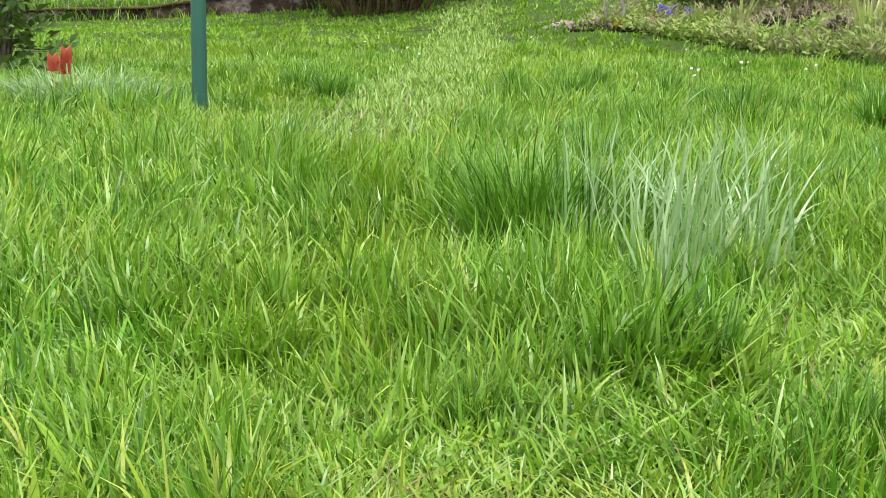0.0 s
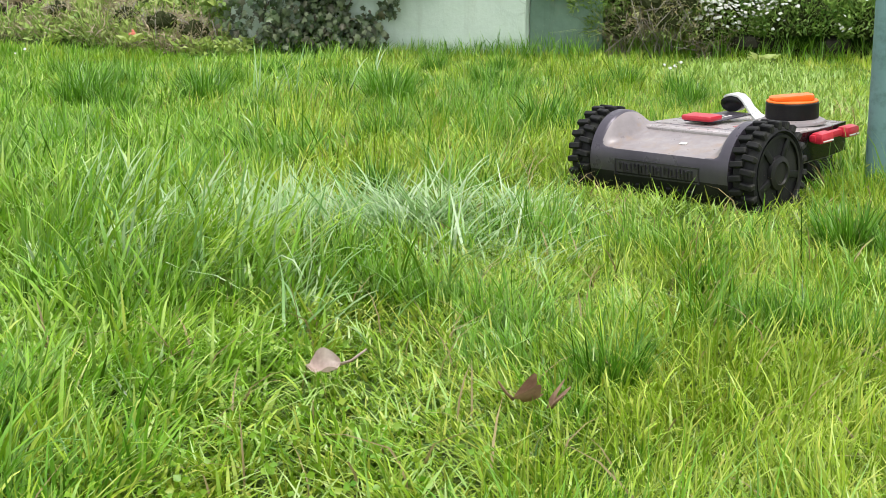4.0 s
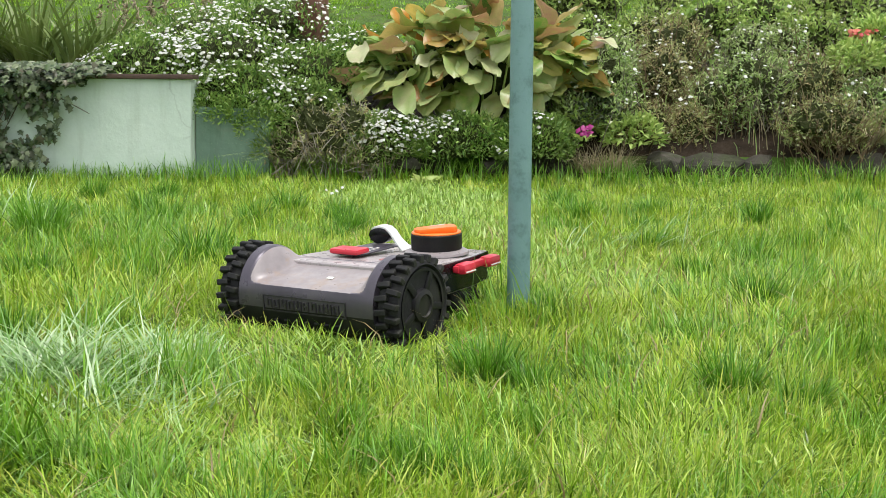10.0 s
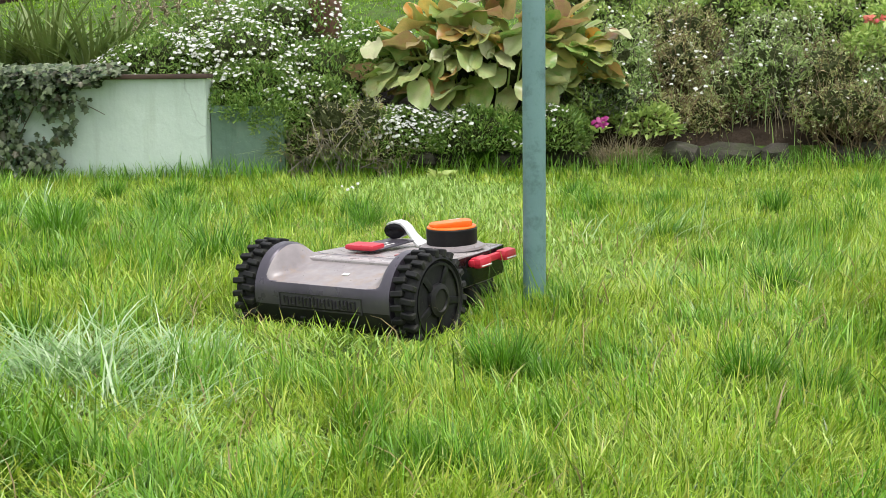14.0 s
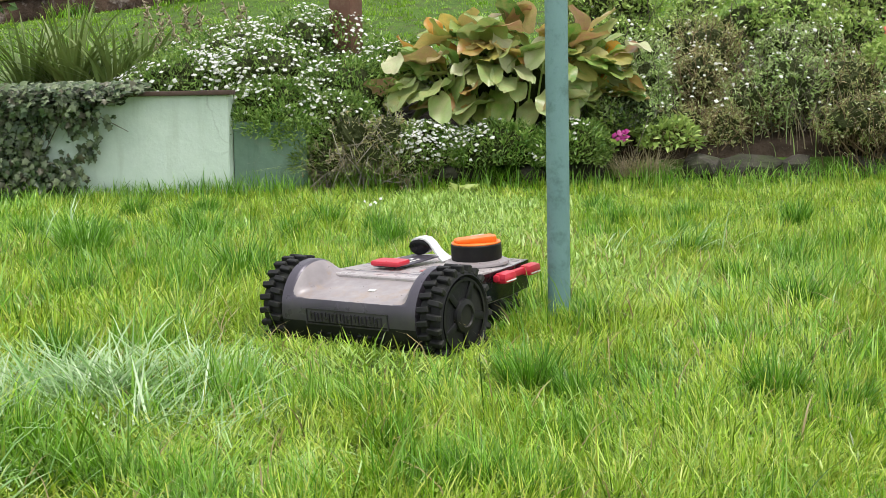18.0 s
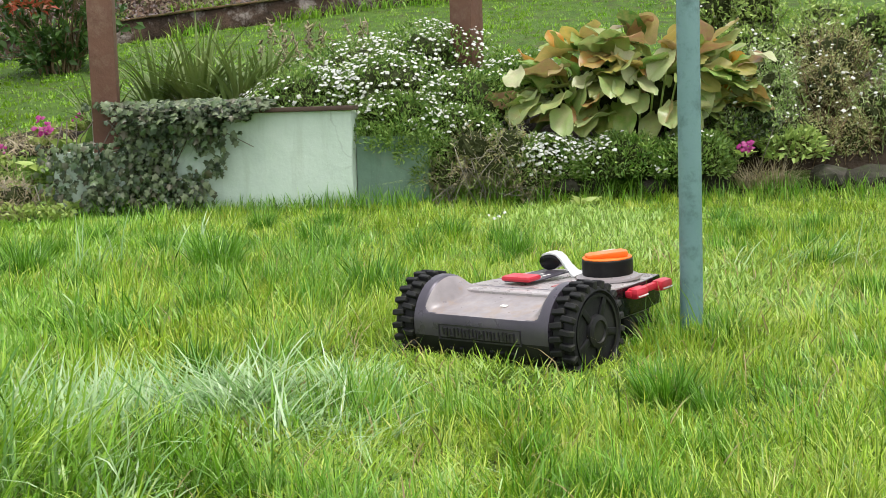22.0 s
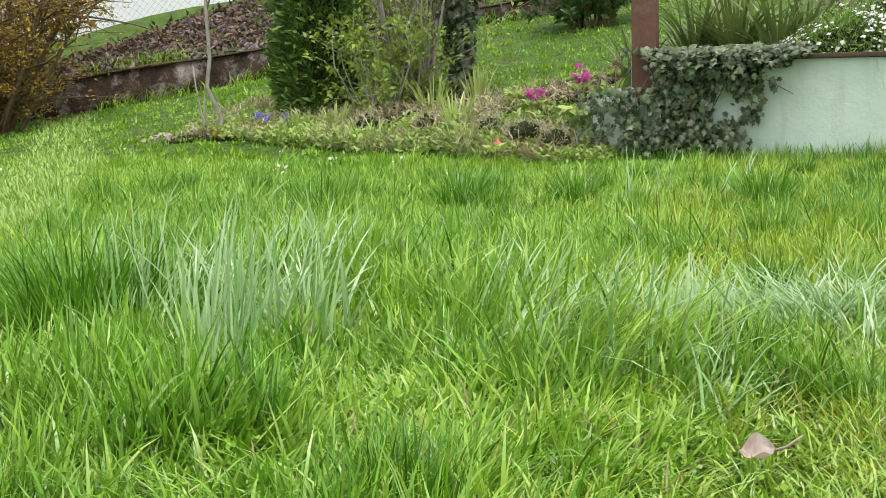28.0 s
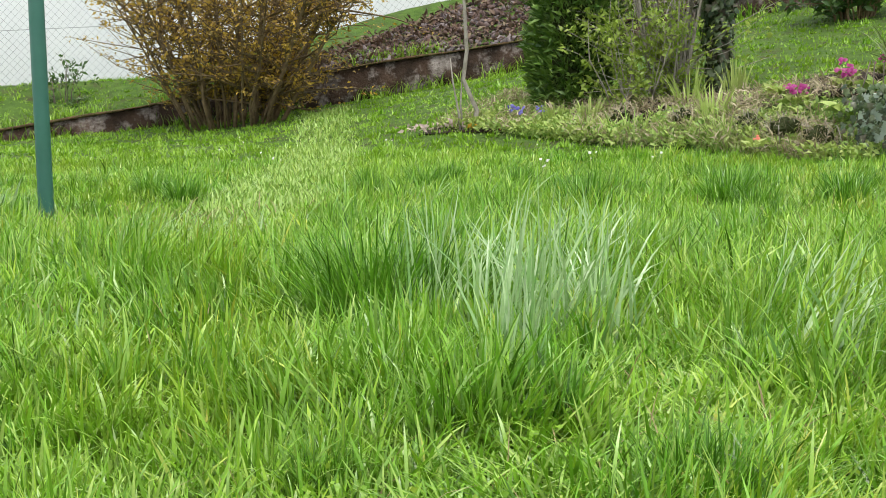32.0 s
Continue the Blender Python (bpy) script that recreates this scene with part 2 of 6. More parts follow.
DEADLEAF = leafy("dead_leaf", [(0.52, 0.37, 0.33), (0.62, 0.48, 0.44)], 40.0, (0.70, 0.60, 0.55), 0.7, rough=0.5, through_light=0.3)

SOIL = solid("lawn_soil", (0.034, 0.075, 0.010), (0.085, 0.155, 0.020), 9.0, 0.9, 0, 0.8, 40.0, 0.02, (0.055, 0.043, 0.024), 5.0, 0.2, True)
EARTH = solid("bed_earth", (0.020, 0.014, 0.009), (0.045, 0.033, 0.022), 14.0, 0.95, 0, 0.9, 30.0, 0.03, None, 3.0, 0.15, True)
def cracked_plaster(name, a, b, stain):
    """Painted plaster with hairline cracks, rain streaks and bare plaster marks."""
    m, nt, out = tree(name)
    col = ramp(nt, noise_of(nt, 3.0, 6.0, 0.65), [(0.32, a), (0.68, b)])
    pos = nt.nodes.new("ShaderNodeNewGeometry").outputs["Position"]
    st = nt.nodes.new("ShaderNodeMapping")
    st.inputs["Scale"].default_value = (14.0, 14.0, 1.6)
    nt.links.new(pos, st.inputs["Vector"])
    streak = node(nt, "ShaderNodeTexNoise", Scale=1.0, Detail=5.0, Roughness=0.6)
    nt.links.new(st.outputs["Vector"], streak.inputs["Vector"])
    col = mixed(nt, ramp(nt, streak.outputs["Fac"], [(0.52, (0, 0, 0)), (0.74, (0.55, 0.55, 0.55))]), col, stain)
    wob = nt.nodes.new("ShaderNodeVectorMath")
    wob.operation = "MULTIPLY_ADD"
    wn_ = node(nt, "ShaderNodeTexNoise", Scale=5.0, Detail=4.0)
    nt.links.new(pos, wn_.inputs["Vector"])
    nt.links.new(wn_.outputs["Color"], wob.inputs[0])
    wob.inputs[1].default_value = (0.22, 0.22, 0.22)
    nt.links.new(pos, wob.inputs[2])
    vor = node(nt, "ShaderNodeTexVoronoi", Scale=2.3)
    vor.feature = "DISTANCE_TO_EDGE"
    nt.links.new(wob.outputs["Vector"], vor.inputs["Vector"])
    crack = ramp(nt, vor.outputs["Distance"], [(0.004, (1, 1, 1)), (0.014, (0, 0, 0))])
    some = ramp(nt, noise_of(nt, 2.1, 3.0), [(0.50, (0, 0, 0)), (0.64, (0.45, 0.45, 0.45))])
    col = mixed(nt, mixed(nt, 1.0, crack, some, "MULTIPLY"), col, (0.22, 0.27, 0.21))
    col = mixed(nt, ramp(nt, noise_of(nt, 9.0, 7.0, 0.7), [(0.66, (0, 0, 0)), (0.72, (0.6, 0.6, 0.6))]), col, (0.66, 0.70, 0.64))
    p = node(nt, "ShaderNodeBsdfPrincipled", Roughness=0.8)
    nt.links.new(col, p.inputs["Base Color"])
    bumped(nt, p, noise_of(nt, 45.0, 5.0, 0.6), 0.4, 0.006)
    nt.links.new(p.outputs["BSDF"], out.inputs["Surface"])
    return m


GREEN_WALL = cracked_plaster("mint_plaster", (0.49, 0.60, 0.51), (0.60, 0.70, 0.61), (0.38, 0.46, 0.36))
# The recess's shade is put into this darker green, along with real stains.
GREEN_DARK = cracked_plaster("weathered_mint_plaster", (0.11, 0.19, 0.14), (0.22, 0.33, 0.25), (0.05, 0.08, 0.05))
CAP_WOOD = solid("cap_board_wood", (0.05, 0.028, 0.02), (0.085, 0.048, 0.034), 20.0, 0.65, 0, 0.4, 80.0, 0.004)
POST_WOOD = solid("brown_stained_wood", (0.12, 0.052, 0.034), (0.175, 0.08, 0.052), 6.0, 0.55, 0, 0.5, 70.0, 0.004, (0.22, 0.13, 0.09), 7.0)
POLE_GREEN = solid("pole_paint", (0.12, 0.225, 0.22), (0.16, 0.28, 0.275), 5.0, 0.5, 0, 0.35, 90.0, 0.003, (0.07, 0.14, 0.13), 16.0)
POLE_DARK = solid("dark_pole_paint", (0.025, 0.115, 0.085), (0.04, 0.15, 0.115), 6.0, 0.42, 0, 0.25, 90.0, 0.003)
STONE = solid("bed_stone", (0.030, 0.028, 0.021), (0.075, 0.068, 0.054), 7.0, 0.9, 0, 0.8, 25.0, 0.02, (0.05, 0.065, 0.025), 6.0, 0.3, True)
GRAVEL = leafy("bank_stone", [(0.06, 0.045, 0.044), (0.16, 0.13, 0.135), (0.10, 0.066, 0.052), (0.27, 0.24, 0.24), (0.045, 0.034, 0.032), (0.18, 0.125, 0.11)], 1.6, (0.10, 0.06, 0.042), 0.6, rough=0.9, through_light=0.0, spec=0.2)
CONCRETE = solid("old_concrete", (0.016, 0.011, 0.007), (0.075, 0.048, 0.032), 3.6, 0.92, 0, 0.9, 22.0, 0.03, (0.34, 0.31, 0.28), 3.1, 0.2, True)
MOSS = solid("mossy_coping", (0.05, 0.032, 0.018), (0.20, 0.13, 0.07), 7.0, 0.95, 0, 1.0, 30.0, 0.03, (0.08, 0.10, 0.025), 6.0, 0.2, True)
# Dark colour of solids added inside plants, standing in for their inner shade.
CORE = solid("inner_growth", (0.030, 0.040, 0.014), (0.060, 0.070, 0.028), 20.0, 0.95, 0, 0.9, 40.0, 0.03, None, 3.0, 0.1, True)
HOUSE = solid("white_plaster", (0.84, 0.85, 0.88), (0.88, 0.89, 0.91), 0.7, 0.85, 0, 0.2, 20.0, 0.01, None, 3.0, 0.3, True)
HOUSE_GREY = solid("grey_plinth", (0.30, 0.33, 0.37), (0.38, 0.41, 0.45), 1.0, 0.7)
WIRE = solid("galvanised_wire", (0.34, 0.35, 0.37), (0.42, 0.43, 0.45), 9.0, 0.45, 0.7)
BARK = solid("grey_bark", (0.10, 0.085, 0.065), (0.21, 0.185, 0.15), 18.0, 0.9, 0, 0.8, 60.0, 0.006, (0.06, 0.05, 0.03), 12.0, 0.2, True)
BARK_BROWN = solid("brown_twig_bark", (0.10, 0.068, 0.040), (0.25, 0.18, 0.10), 18.0, 0.85, 0, 0.6, 60.0, 0.004, None, 3.0, 0.2, True)
SHELL = solid("warm_grey_shell", (0.060, 0.053, 0.070), (0.085, 0.076, 0.096), 9.0, 0.34, 0.25, 0.12, 220.0, 0.001, (0.095, 0.088, 0.09), 5.0, 0.4)
# Shell grey darkened to paint in the shadows of the raised lettering.
SHELL_DARK = solid("dark_grey_shell", (0.022, 0.020, 0.025), (0.034, 0.031, 0.038), 9.0, 0.42, 0.15, 0.12, 220.0, 0.001, (0.05, 0.046, 0.046), 6.0, 0.4)
# Dust tone, lightened further to hold the saddle's glare from the sky.
SCOOP = solid("dusty_scoop", (0.20, 0.175, 0.18), (0.30, 0.268, 0.27), 14.0, 0.38, 0.05, 0.15, 180.0, 0.001, (0.28, 0.20, 0.14), 12.0)
BLACK = solid("black_plastic", (0.008, 0.008, 0.009), (0.014, 0.014, 0.015), 12.0, 0.5, 0, 0.15, 200.0, 0.001, (0.03, 0.03, 0.022), 9.0, 0.22)
RUBBER = solid("black_rubber", (0.009, 0.009, 0.010), (0.016, 0.016, 0.017), 25.0, 0.66, 0, 0.3, 160.0, 0.001, (0.035, 0.036, 0.026), 18.0, 0.25)
# Base grey raised so the deck carries the reflected sky in its colour.
DECK = solid("deck_shell", (0.30, 0.27, 0.275), (0.38, 0.345, 0.345), 12.0, 0.30, 0.1, 0.1, 200.0, 0.001, (0.42, 0.38, 0.35), 8.0)
BARK_PALE = solid("pale_bark", (0.26, 0.235, 0.20), (0.40, 0.37, 0.32), 18.0, 0.9, 0, 0.6, 60.0, 0.004, (0.16, 0.14, 0.11), 12.0, 0.2, True)
GLOSS_BLACK = solid("gloss_black", (0.006, 0.006, 0.007), (0.009, 0.009, 0.010), 6.0, 0.2, 0, 0.02, 60.0, 0.0005, None, 3.0, 0.25)
RED = solid("red_plastic", (0.50, 0.018, 0.035), (0.60, 0.03, 0.055), 8.0, 0.38, 0, 0.05, 120.0, 0.0005)
ORANGE = solid("orange_plastic", (0.78, 0.155, 0.012), (0.85, 0.19, 0.018), 8.0, 0.42, 0, 0.05, 120.0, 0.0005)
SILVER = solid("white_silver_band", (0.66, 0.67, 0.65), (0.76, 0.77, 0.75), 8.0, 0.32, 0.25, 0.05, 120.0, 0.0005)
LABEL_WHITE = solid("label_white", (0.70, 0.68, 0.64), (0.78, 0.76, 0.72), 30.0, 0.6)
DECK_RED = solid("faded_red_print", (0.36, 0.10, 0.10), (0.30, 0.11, 0.10), 40.0, 0.5)


# ---- mesh helpers ----
rng = np.random.default_rng(7)


def np_mesh(name, verts, tris, mats):
    verts, tris = np.asarray(verts, np.float32).reshape(-1, 3), np.asarray(tris, np.int32).reshape(-1, 3)
    me = bpy.data.meshes.new(name)
    me.vertices.add(len(verts))
    me.vertices.foreach_set("co", verts.ravel())
    me.loops.add(tris.size)
    me.loops.foreach_set("vertex_index", tris.ravel())
    me.polygons.add(len(tris))
    me.polygons.foreach_set("loop_start", np.arange(0, tris.size, 3, dtype=np.int32))
    me.update(calc_edges=True)
    for m in mats if isinstance(mats, (list, tuple)) else [mats]:
        me.materials.append(m)
    return me


def shade_smooth(me):
    me.polygons.foreach_set("use_smooth", np.ones(len(me.polygons), bool))
    return me


def empty(name, m, label, category, group="", kind=""):
    ob = new(name)
    ob.matrix_world = m
    ob.empty_display_size = 0.1
    return tagged(ob, label, category, group, kind)


def put(name, me, parent=None, label="", m=None):
    ob = new(name, me)
    if parent is not None:
        ob.parent = parent
    if m is not None:
        ob.matrix_basis = m
    if label:
        ob["label"] = label
    return ob


def part(name, bm, mat, parent, label="", smooth=True, m=None, bevel=0.0):
    """One mesh object under a thing or a part."""
    if bevel:
        bmesh.ops.bevel(bm, geom=[e for e in bm.edges if e.is_manifold and e.calc_face_angle(0) > 0.5], offset=bevel, segments=2, affect="EDGES", profile=0.6)
    me = bpy.data.meshes.new(name)
    bm.to_mesh(me)
    bm.free()
    me.materials.append(mat)
    if smooth:
        shade_smooth(me)
        try:
            me.set_sharp_from_angle(angle=radians(35))
        except AttributeError:
            pass
    return put(name, me, parent, label, m)


def box(sx, sy, sz, at=(0, 0, 0), bm=None, rot=None):
    bm = bm or bmesh.new()
    m = Matrix.Translation(at) @ (rot or Matrix()) @ Matrix.Diagonal((sx, sy, sz, 1))
    bmesh.ops.create_cube(bm, size=1.0, matrix=m)
    return bm


def tube(r1, r2, h, at=(0, 0, 0), seg=24, bm=None, rot=None):
    """A closed cylinder or cone along z from its base."""
    bm = bm or bmesh.new()
    bmesh.ops.create_cone(bm, cap_ends=True, segments=seg, radius1=r1, radius2=r2, depth=h, matrix=Matrix.Translation(at) @ (rot or Matrix()) @ Matrix.Translation((0, 0, h / 2)))
    return bm


def lathe(profile, seg=32, m=None):
    """A profile of (radius, height) turned round z, closed on its axis."""
    bm = bmesh.new()
    rings = []
    for r, h in profile:
        if r < 1e-6:
            rings.append([bm.verts.new((0, 0, h))])
        else:
            rings.append([bm.verts.new((r * math.cos(2 * math.pi * i / seg), r * math.sin(2 * math.pi * i / seg), h)) for i in range(seg)])
    for a, b in zip(rings, rings[1:]):
        for i in range(seg):
            j = (i + 1) % seg
            if len(a) == 1 and len(b) > 1:
                bm.faces.new((a[0], b[i], b[j]))
            elif len(b) == 1 and len(a) > 1:
                bm.faces.new((a[i], b[0], a[j]))
            elif len(a) > 1:
                bm.faces.new((a[i], b[i], b[j], a[j]))
    bmesh.ops.recalc_face_normals(bm, faces=bm.faces)
    if m is not None:
        bmesh.ops.transform(bm, matrix=m, verts=bm.verts)
    return bm


def prism(outline, z0, z1, bm=None):
    """An outline of (x, y) raised from z0 to z1; z may be functions of x and y."""
    bm = bm or bmesh.new()
    f0 = z0 if callable(z0) else (lambda x, y: z0)
    f1 = z1 if callable(z1) else (lambda x, y: z1)
    lo = [bm.verts.new((x, y, f0(x, y))) for x, y in outline]
    hi = [bm.verts.new((x, y, f1(x, y))) for x, y in outline]
    n = len(outline)
    bm.faces.new(lo[::-1])
    bm.faces.new(hi)
    for i in range(n):
        j = (i + 1) % n
        bm.faces.new((lo[i], lo[j], hi[j], hi[i]))
    bmesh.ops.recalc_face_normals(bm, faces=bm.faces)
    return bm


def cable(points, radii, seg=6):
    """Verts and triangles of a tapering stem through the points."""
    pts = np.asarray(points, float)
    V, T = [], []
    for i, p in enumerate(pts):
        d = pts[min(i + 1, len(pts) - 1)] - pts[max(i - 1, 0)]
        d = d / (np.linalg.norm(d) + 1e-9)
        a = np.cross(d, (0.31, 0.77, 0.55))
        a /= np.linalg.norm(a) + 1e-9
        b = np.cross(d, a)
        for k in range(seg):
            w = 2 * math.pi * k / seg
            V.append(p + radii[i] * (math.cos(w) * a + math.sin(w) * b))
    for i in range(len(pts) - 1):
        for k in range(seg):
            p, q = i * seg + k, i * seg + (k + 1) % seg
            T += [(p, q, q + seg), (p, q + seg, p + seg)]
    top = (len(pts) - 1) * seg
    for k in range(1, seg - 1):
        T += [(top, top + k, top + k + 1), (0, k + 1, k)]
    return np.array(V), np.array(T)


def merged(pieces):
    V, T, n = [], [], 0
    for v, t in pieces:
        V.append(v)
        T.append(np.asarray(t) + n)
        n += len(v)
    return np.concatenate(V), np.concatenate(T)


def unit(v):
    return v / (np.linalg.norm(v, axis=-1, keepdims=True) + 1e-9)


def blades(base, height, width, way, lean, droop=0.35, segs=3, face=None):
    """Grass blades: bent, tapering ribbons. Returns verts and triangles."""
    n = len(base)
    d = np.stack([np.cos(way), np.sin(way), 0 * way], -1)
    face = way + np.pi / 2 + rng.normal(0, 0.6, n) if face is None else face
    s = np.stack([np.cos(face), np.sin(face), 0 * face], -1)
    rows = []
    for k in range(segs):
        t = k / segs
        mid = base + d * (height * lean * t**1.8)[:, None] + np.array([0, 0, 1.0]) * (height * (t - droop * lean * t**2.2))[:, None]
        half = (width * 0.5 * (1.0 - 0.75 * t**1.6))[:, None] * s
        rows += [mid - half, mid + half]
    tip = base + d * (height * lean)[:, None] + np.array([0, 0, 1.0]) * (height * (1 - droop * lean))[:, None]
    V = np.stack(rows + [tip], 1)
    k = 2 * segs + 1
    T = []
    for i in range(segs - 1):
        a = 2 * i
        T += [(a, a + 1, a + 3), (a, a + 3, a + 2)]
    T.append((2 * segs - 2, 2 * segs - 1, 2 * segs))
    T = (np.arange(n)[:, None, None] * k + np.array(T)[None]).reshape(-1, 3)
    return V.reshape(-1, 3), T


def leaves(pos, out, size, ratio=0.5, fold=0.25, droop=0.2, spread=0.5):
    """Small pointed leaves, each folded along its midrib: verts and triangles."""
    n = len(pos)
    axis = unit(out + rng.normal(0, spread, (n, 3)))
    side = unit(np.cross(axis, rng.normal(0, 1, (n, 3))))
    nor = np.cross(axis, side)
    nor *= np.where(nor[:, 2:] < 0, -1, 1)
    L, W = size[:, None], (size * ratio)[:, None]
    a = pos
    b = pos + axis * L * 0.5 + side * W * 0.5 + nor * W * fold
    c = pos + axis * L * 0.55
    e = pos + axis * L * 0.5 - side * W * 0.5 + nor * W * fold
    f = pos + axis * L - nor * L * droop
    V = np.stack([a, b, c, e, f], 1).reshape(-1, 3)
    T = (np.arange(n)[:, None, None] * 5 + np.array([(0, 1, 2), (0, 2, 3), (1, 4, 2), (3, 2, 4)])[None]).reshape(-1, 3)
    return V, T


def stuff(name, VT, mat, label, category, group=""):
    return tagged(new(name, np_mesh(name, *VT, mat)), label, category, group, "stuff")


def vnoise(x, y, scale, seed=0):
    """Smooth value noise between 0 and 1."""
    x, y = np.asarray(x) * scale + 17.3 * seed + 300, np.asarray(y) * scale + 9.1 * seed + 300
    xi, yi = np.floor(x).astype(int), np.floor(y).astype(int)
    fx, fy = x - xi, y - yi
    fx, fy = fx * fx * (3 - 2 * fx), fy * fy * (3 - 2 * fy)
    def h(a, b):
        v = np.sin(a * 127.1 + b * 311.7 + seed * 74.7) * 43758.5453
        return v - np.floor(v)
    return (h(xi, yi) * (1 - fx) + h(xi + 1, yi) * fx) * (1 - fy) + (h(xi, yi + 1) * (1 - fx) + h(xi + 1, yi + 1) * fx) * fy


def smooth(a, b, v):
    t = np.clip((np.asarray(v, float) - a) / (b - a), 0, 1)
    return t * t * (3 - 2 * t)


# ---- the lie of the land ----
WALL_X = np.array([-24.0, -16.0, -11.62, -10.79, -9.41, -8.06, -5.49, -4.53, -2.0, 3.0])
WALL_Y = np.array([-4.0, 3.4, 7.95, 9.0, 10.38, 11.42, 12.87, 13.23, 14.0, 15.0])
WALL_BASE = np.array([-0.6, -0.25, -0.05, 0.07, 0.36, 0.63, 1.16, 1.34, 1.62, 1.9])
WALL_TOP = np.array([-0.35, -0.08, 0.12, 0.32, 0.66, 0.89, 1.38, 1.53, 1.84, 2.1])


def bed_front(x):
    """The front edge of the flower beds."""
    return np.interp(x, [-7.2, -6.3, -5.0, -2.95, -2.9, -0.95, -0.9, 4.0, 6.0], [9.5, 7.95, 7.55, 6.95, 7.14, 7.18, 7.32, 7.3, 9.0])


def ground_z(x, y):
    x, y = np.asarray(x, float), np.asarray(y, float)
    r = np.hypot(x, y)
    flat = 0.055 * smooth(1.7, 3.2, r) - 0.26 * smooth(8, 15, -x) + 0.018 * (vnoise(x, y, 0.9, 3) - 0.5)
    c = np.interp(x, [-12, -10, -6, -2], [0.06, 0.11, 0.202, 0.235])
    hill = 0.06 + c * (np.clip(y, -30, 40) - np.interp(x, [-12, -9.5, -6, -3], [8.4, 8.2, 7.3, 7.2]))
    k = 0.04
    z = np.maximum(flat, hill) + k * np.exp(-np.abs(flat - hill) / k) * 0.35
    z = z + 0.20 * smooth(7.05, 7.6, y) * (1 - smooth(8.3, 9.6, y)) * smooth(-4.6, -3.3, x) * (1 - smooth(-2.92, -2.86, x))
    inside = smooth(-2.88, -2.80, x) * (1 - smooth(-0.98, -0.92, x))
    z = np.where((inside > 0.5) & (y > 7.36) & (y < 10), np.maximum(z, 0.55), z)
    bank = np.interp(y, [7.42, 7.5, 8.4, 9.2], [0.08, 0.26, 0.66, 0.74])
    z = np.where((x >= -0.95) & (x < 6) & (y > 7.42) & (y < 11), np.maximum(z, bank), z)
    wy = np.interp(x, WALL_X, WALL_Y)
    back = y - wy
    slope = np.interp(x, [-14, -11.5, -9.8, -7, -4], [0.3, 0.3, 0.4, 0.33, 0.24])
    rise = np.interp(x, [-14, -11.5, -9.8, -7, -2], [0.5, 0.52, 0.82, 0.95, 1.1])
    behind = np.interp(x, WALL_X, WALL_TOP) - 0.03 + np.minimum(slope * np.maximum(back, 0), rise) - 0.12 * np.clip(back - 3.5, 0, 8)
    z = np.where((back > 0.0) & (x < 3) & (x > -24), behind, z)
    return z


def grid_sheet(name, xs, ys, mat, lift=0.0, fn=ground_z):
    X, Y = np.meshgrid(xs, ys)
    V = np.stack([X, Y, fn(X, Y) + lift], -1).reshape(-1, 3)
    nx, ny = len(xs), len(ys)
    i, j = np.meshgrid(np.arange(nx - 1), np.arange(ny - 1))
    a = (j * nx + i).ravel()
    T = np.concatenate([np.stack([a, a + 1, a + nx + 1], 1), np.stack([a, a + nx + 1, a + nx], 1)])
    return shade_smooth(np_mesh(name, V, T, mat))


far = np.array([20, 40, 80, 160, 400.0])
gx = np.concatenate([-17 - far[::-1], np.arange(-17, 6.01, 0.1), 6 + far])
gy = np.concatenate([-3 - far[::-1], np.arange(-3, 17.01, 0.1), 17 + far])
tagged(new("ground", grid_sheet("ground", gx, gy, SOIL)), "mossy green lawn soil under the grass, rising to a bank", "ground", kind="structure")
tagged(new("bed_soil", grid_sheet("bed_soil", np.arange(-2.84, -0.90, 0.05), np.arange(7.36, 9.0, 0.05), EARTH, 0.012)), "dark crumbly earth behind the planter wall", "soil", kind="structure")
tagged(new("bank_soil", grid_sheet("bank_soil", np.arange(-0.93, 4.5, 0.08), np.arange(7.34, 9.3, 0.08), EARTH, 0.012)), "dark earth of the sloping flower bank", "soil", kind="structure")
tagged(new("border_soil", grid_sheet("border_soil", np.arange(-6.4, -2.9, 0.08), np.arange(7.75, 8.9, 0.08), EARTH, 0.012)), "brown earth of the low flower border", "soil", kind="structure")

MOWER = pose(-0.225, 2.925, 0.0150, 0, -3.2, 57.5)
MOWER_INV = np.array(MOWER.inverted())


# ---- grass ----
def mower_local(x, y):
    return [MOWER_INV[k, 0] * x + MOWER_INV[k, 1] * y + MOWER_INV[k, 3] for k in (0, 1)]


def sector(n, r0, r1, a0, a1):
    r = np.sqrt(rng.uniform(r0 * r0, r1 * r1, n))
    a = np.radians(rng.uniform(a0, a1, n))
    return r * np.sin(a), r * np.cos(a)


def on_lawn(x, y):
    ok = (y < bed_front(x) - 0.02 + 0.06 * (vnoise(x, y, 6, 5) - 0.5)) | ((x < -3.0) & (y > 8.75)) | ((x > -3.2) & (y > 9.3)) | (x < -6.9)
    wy = np.interp(x, WALL_X, WALL_Y)
    ok &= (y < wy - 0.03) | ((y > wy + 0.2) & (x < -10.3)) | ((y > wy + 2.6) & (x < 2))
    p = MOWER_INV[:3, 0, None] * x + MOWER_INV[:3, 1, None] * y + MOWER_INV[:3, 3, None]
    ok &= ~((p[0] > -0.125) & (p[0] < 0.47) & (np.abs(p[1]) < np.where(p[0] < 0.1, 0.24, 0.185) - 0.10 * np.clip((p[0] - 0.3) / 0.2, 0, 1)))
    for px, py in ((0.185, 3.07), (-4.0, 2.69)):
        ok &= np.hypot(x - px, y - py) > 0.03
    return ok


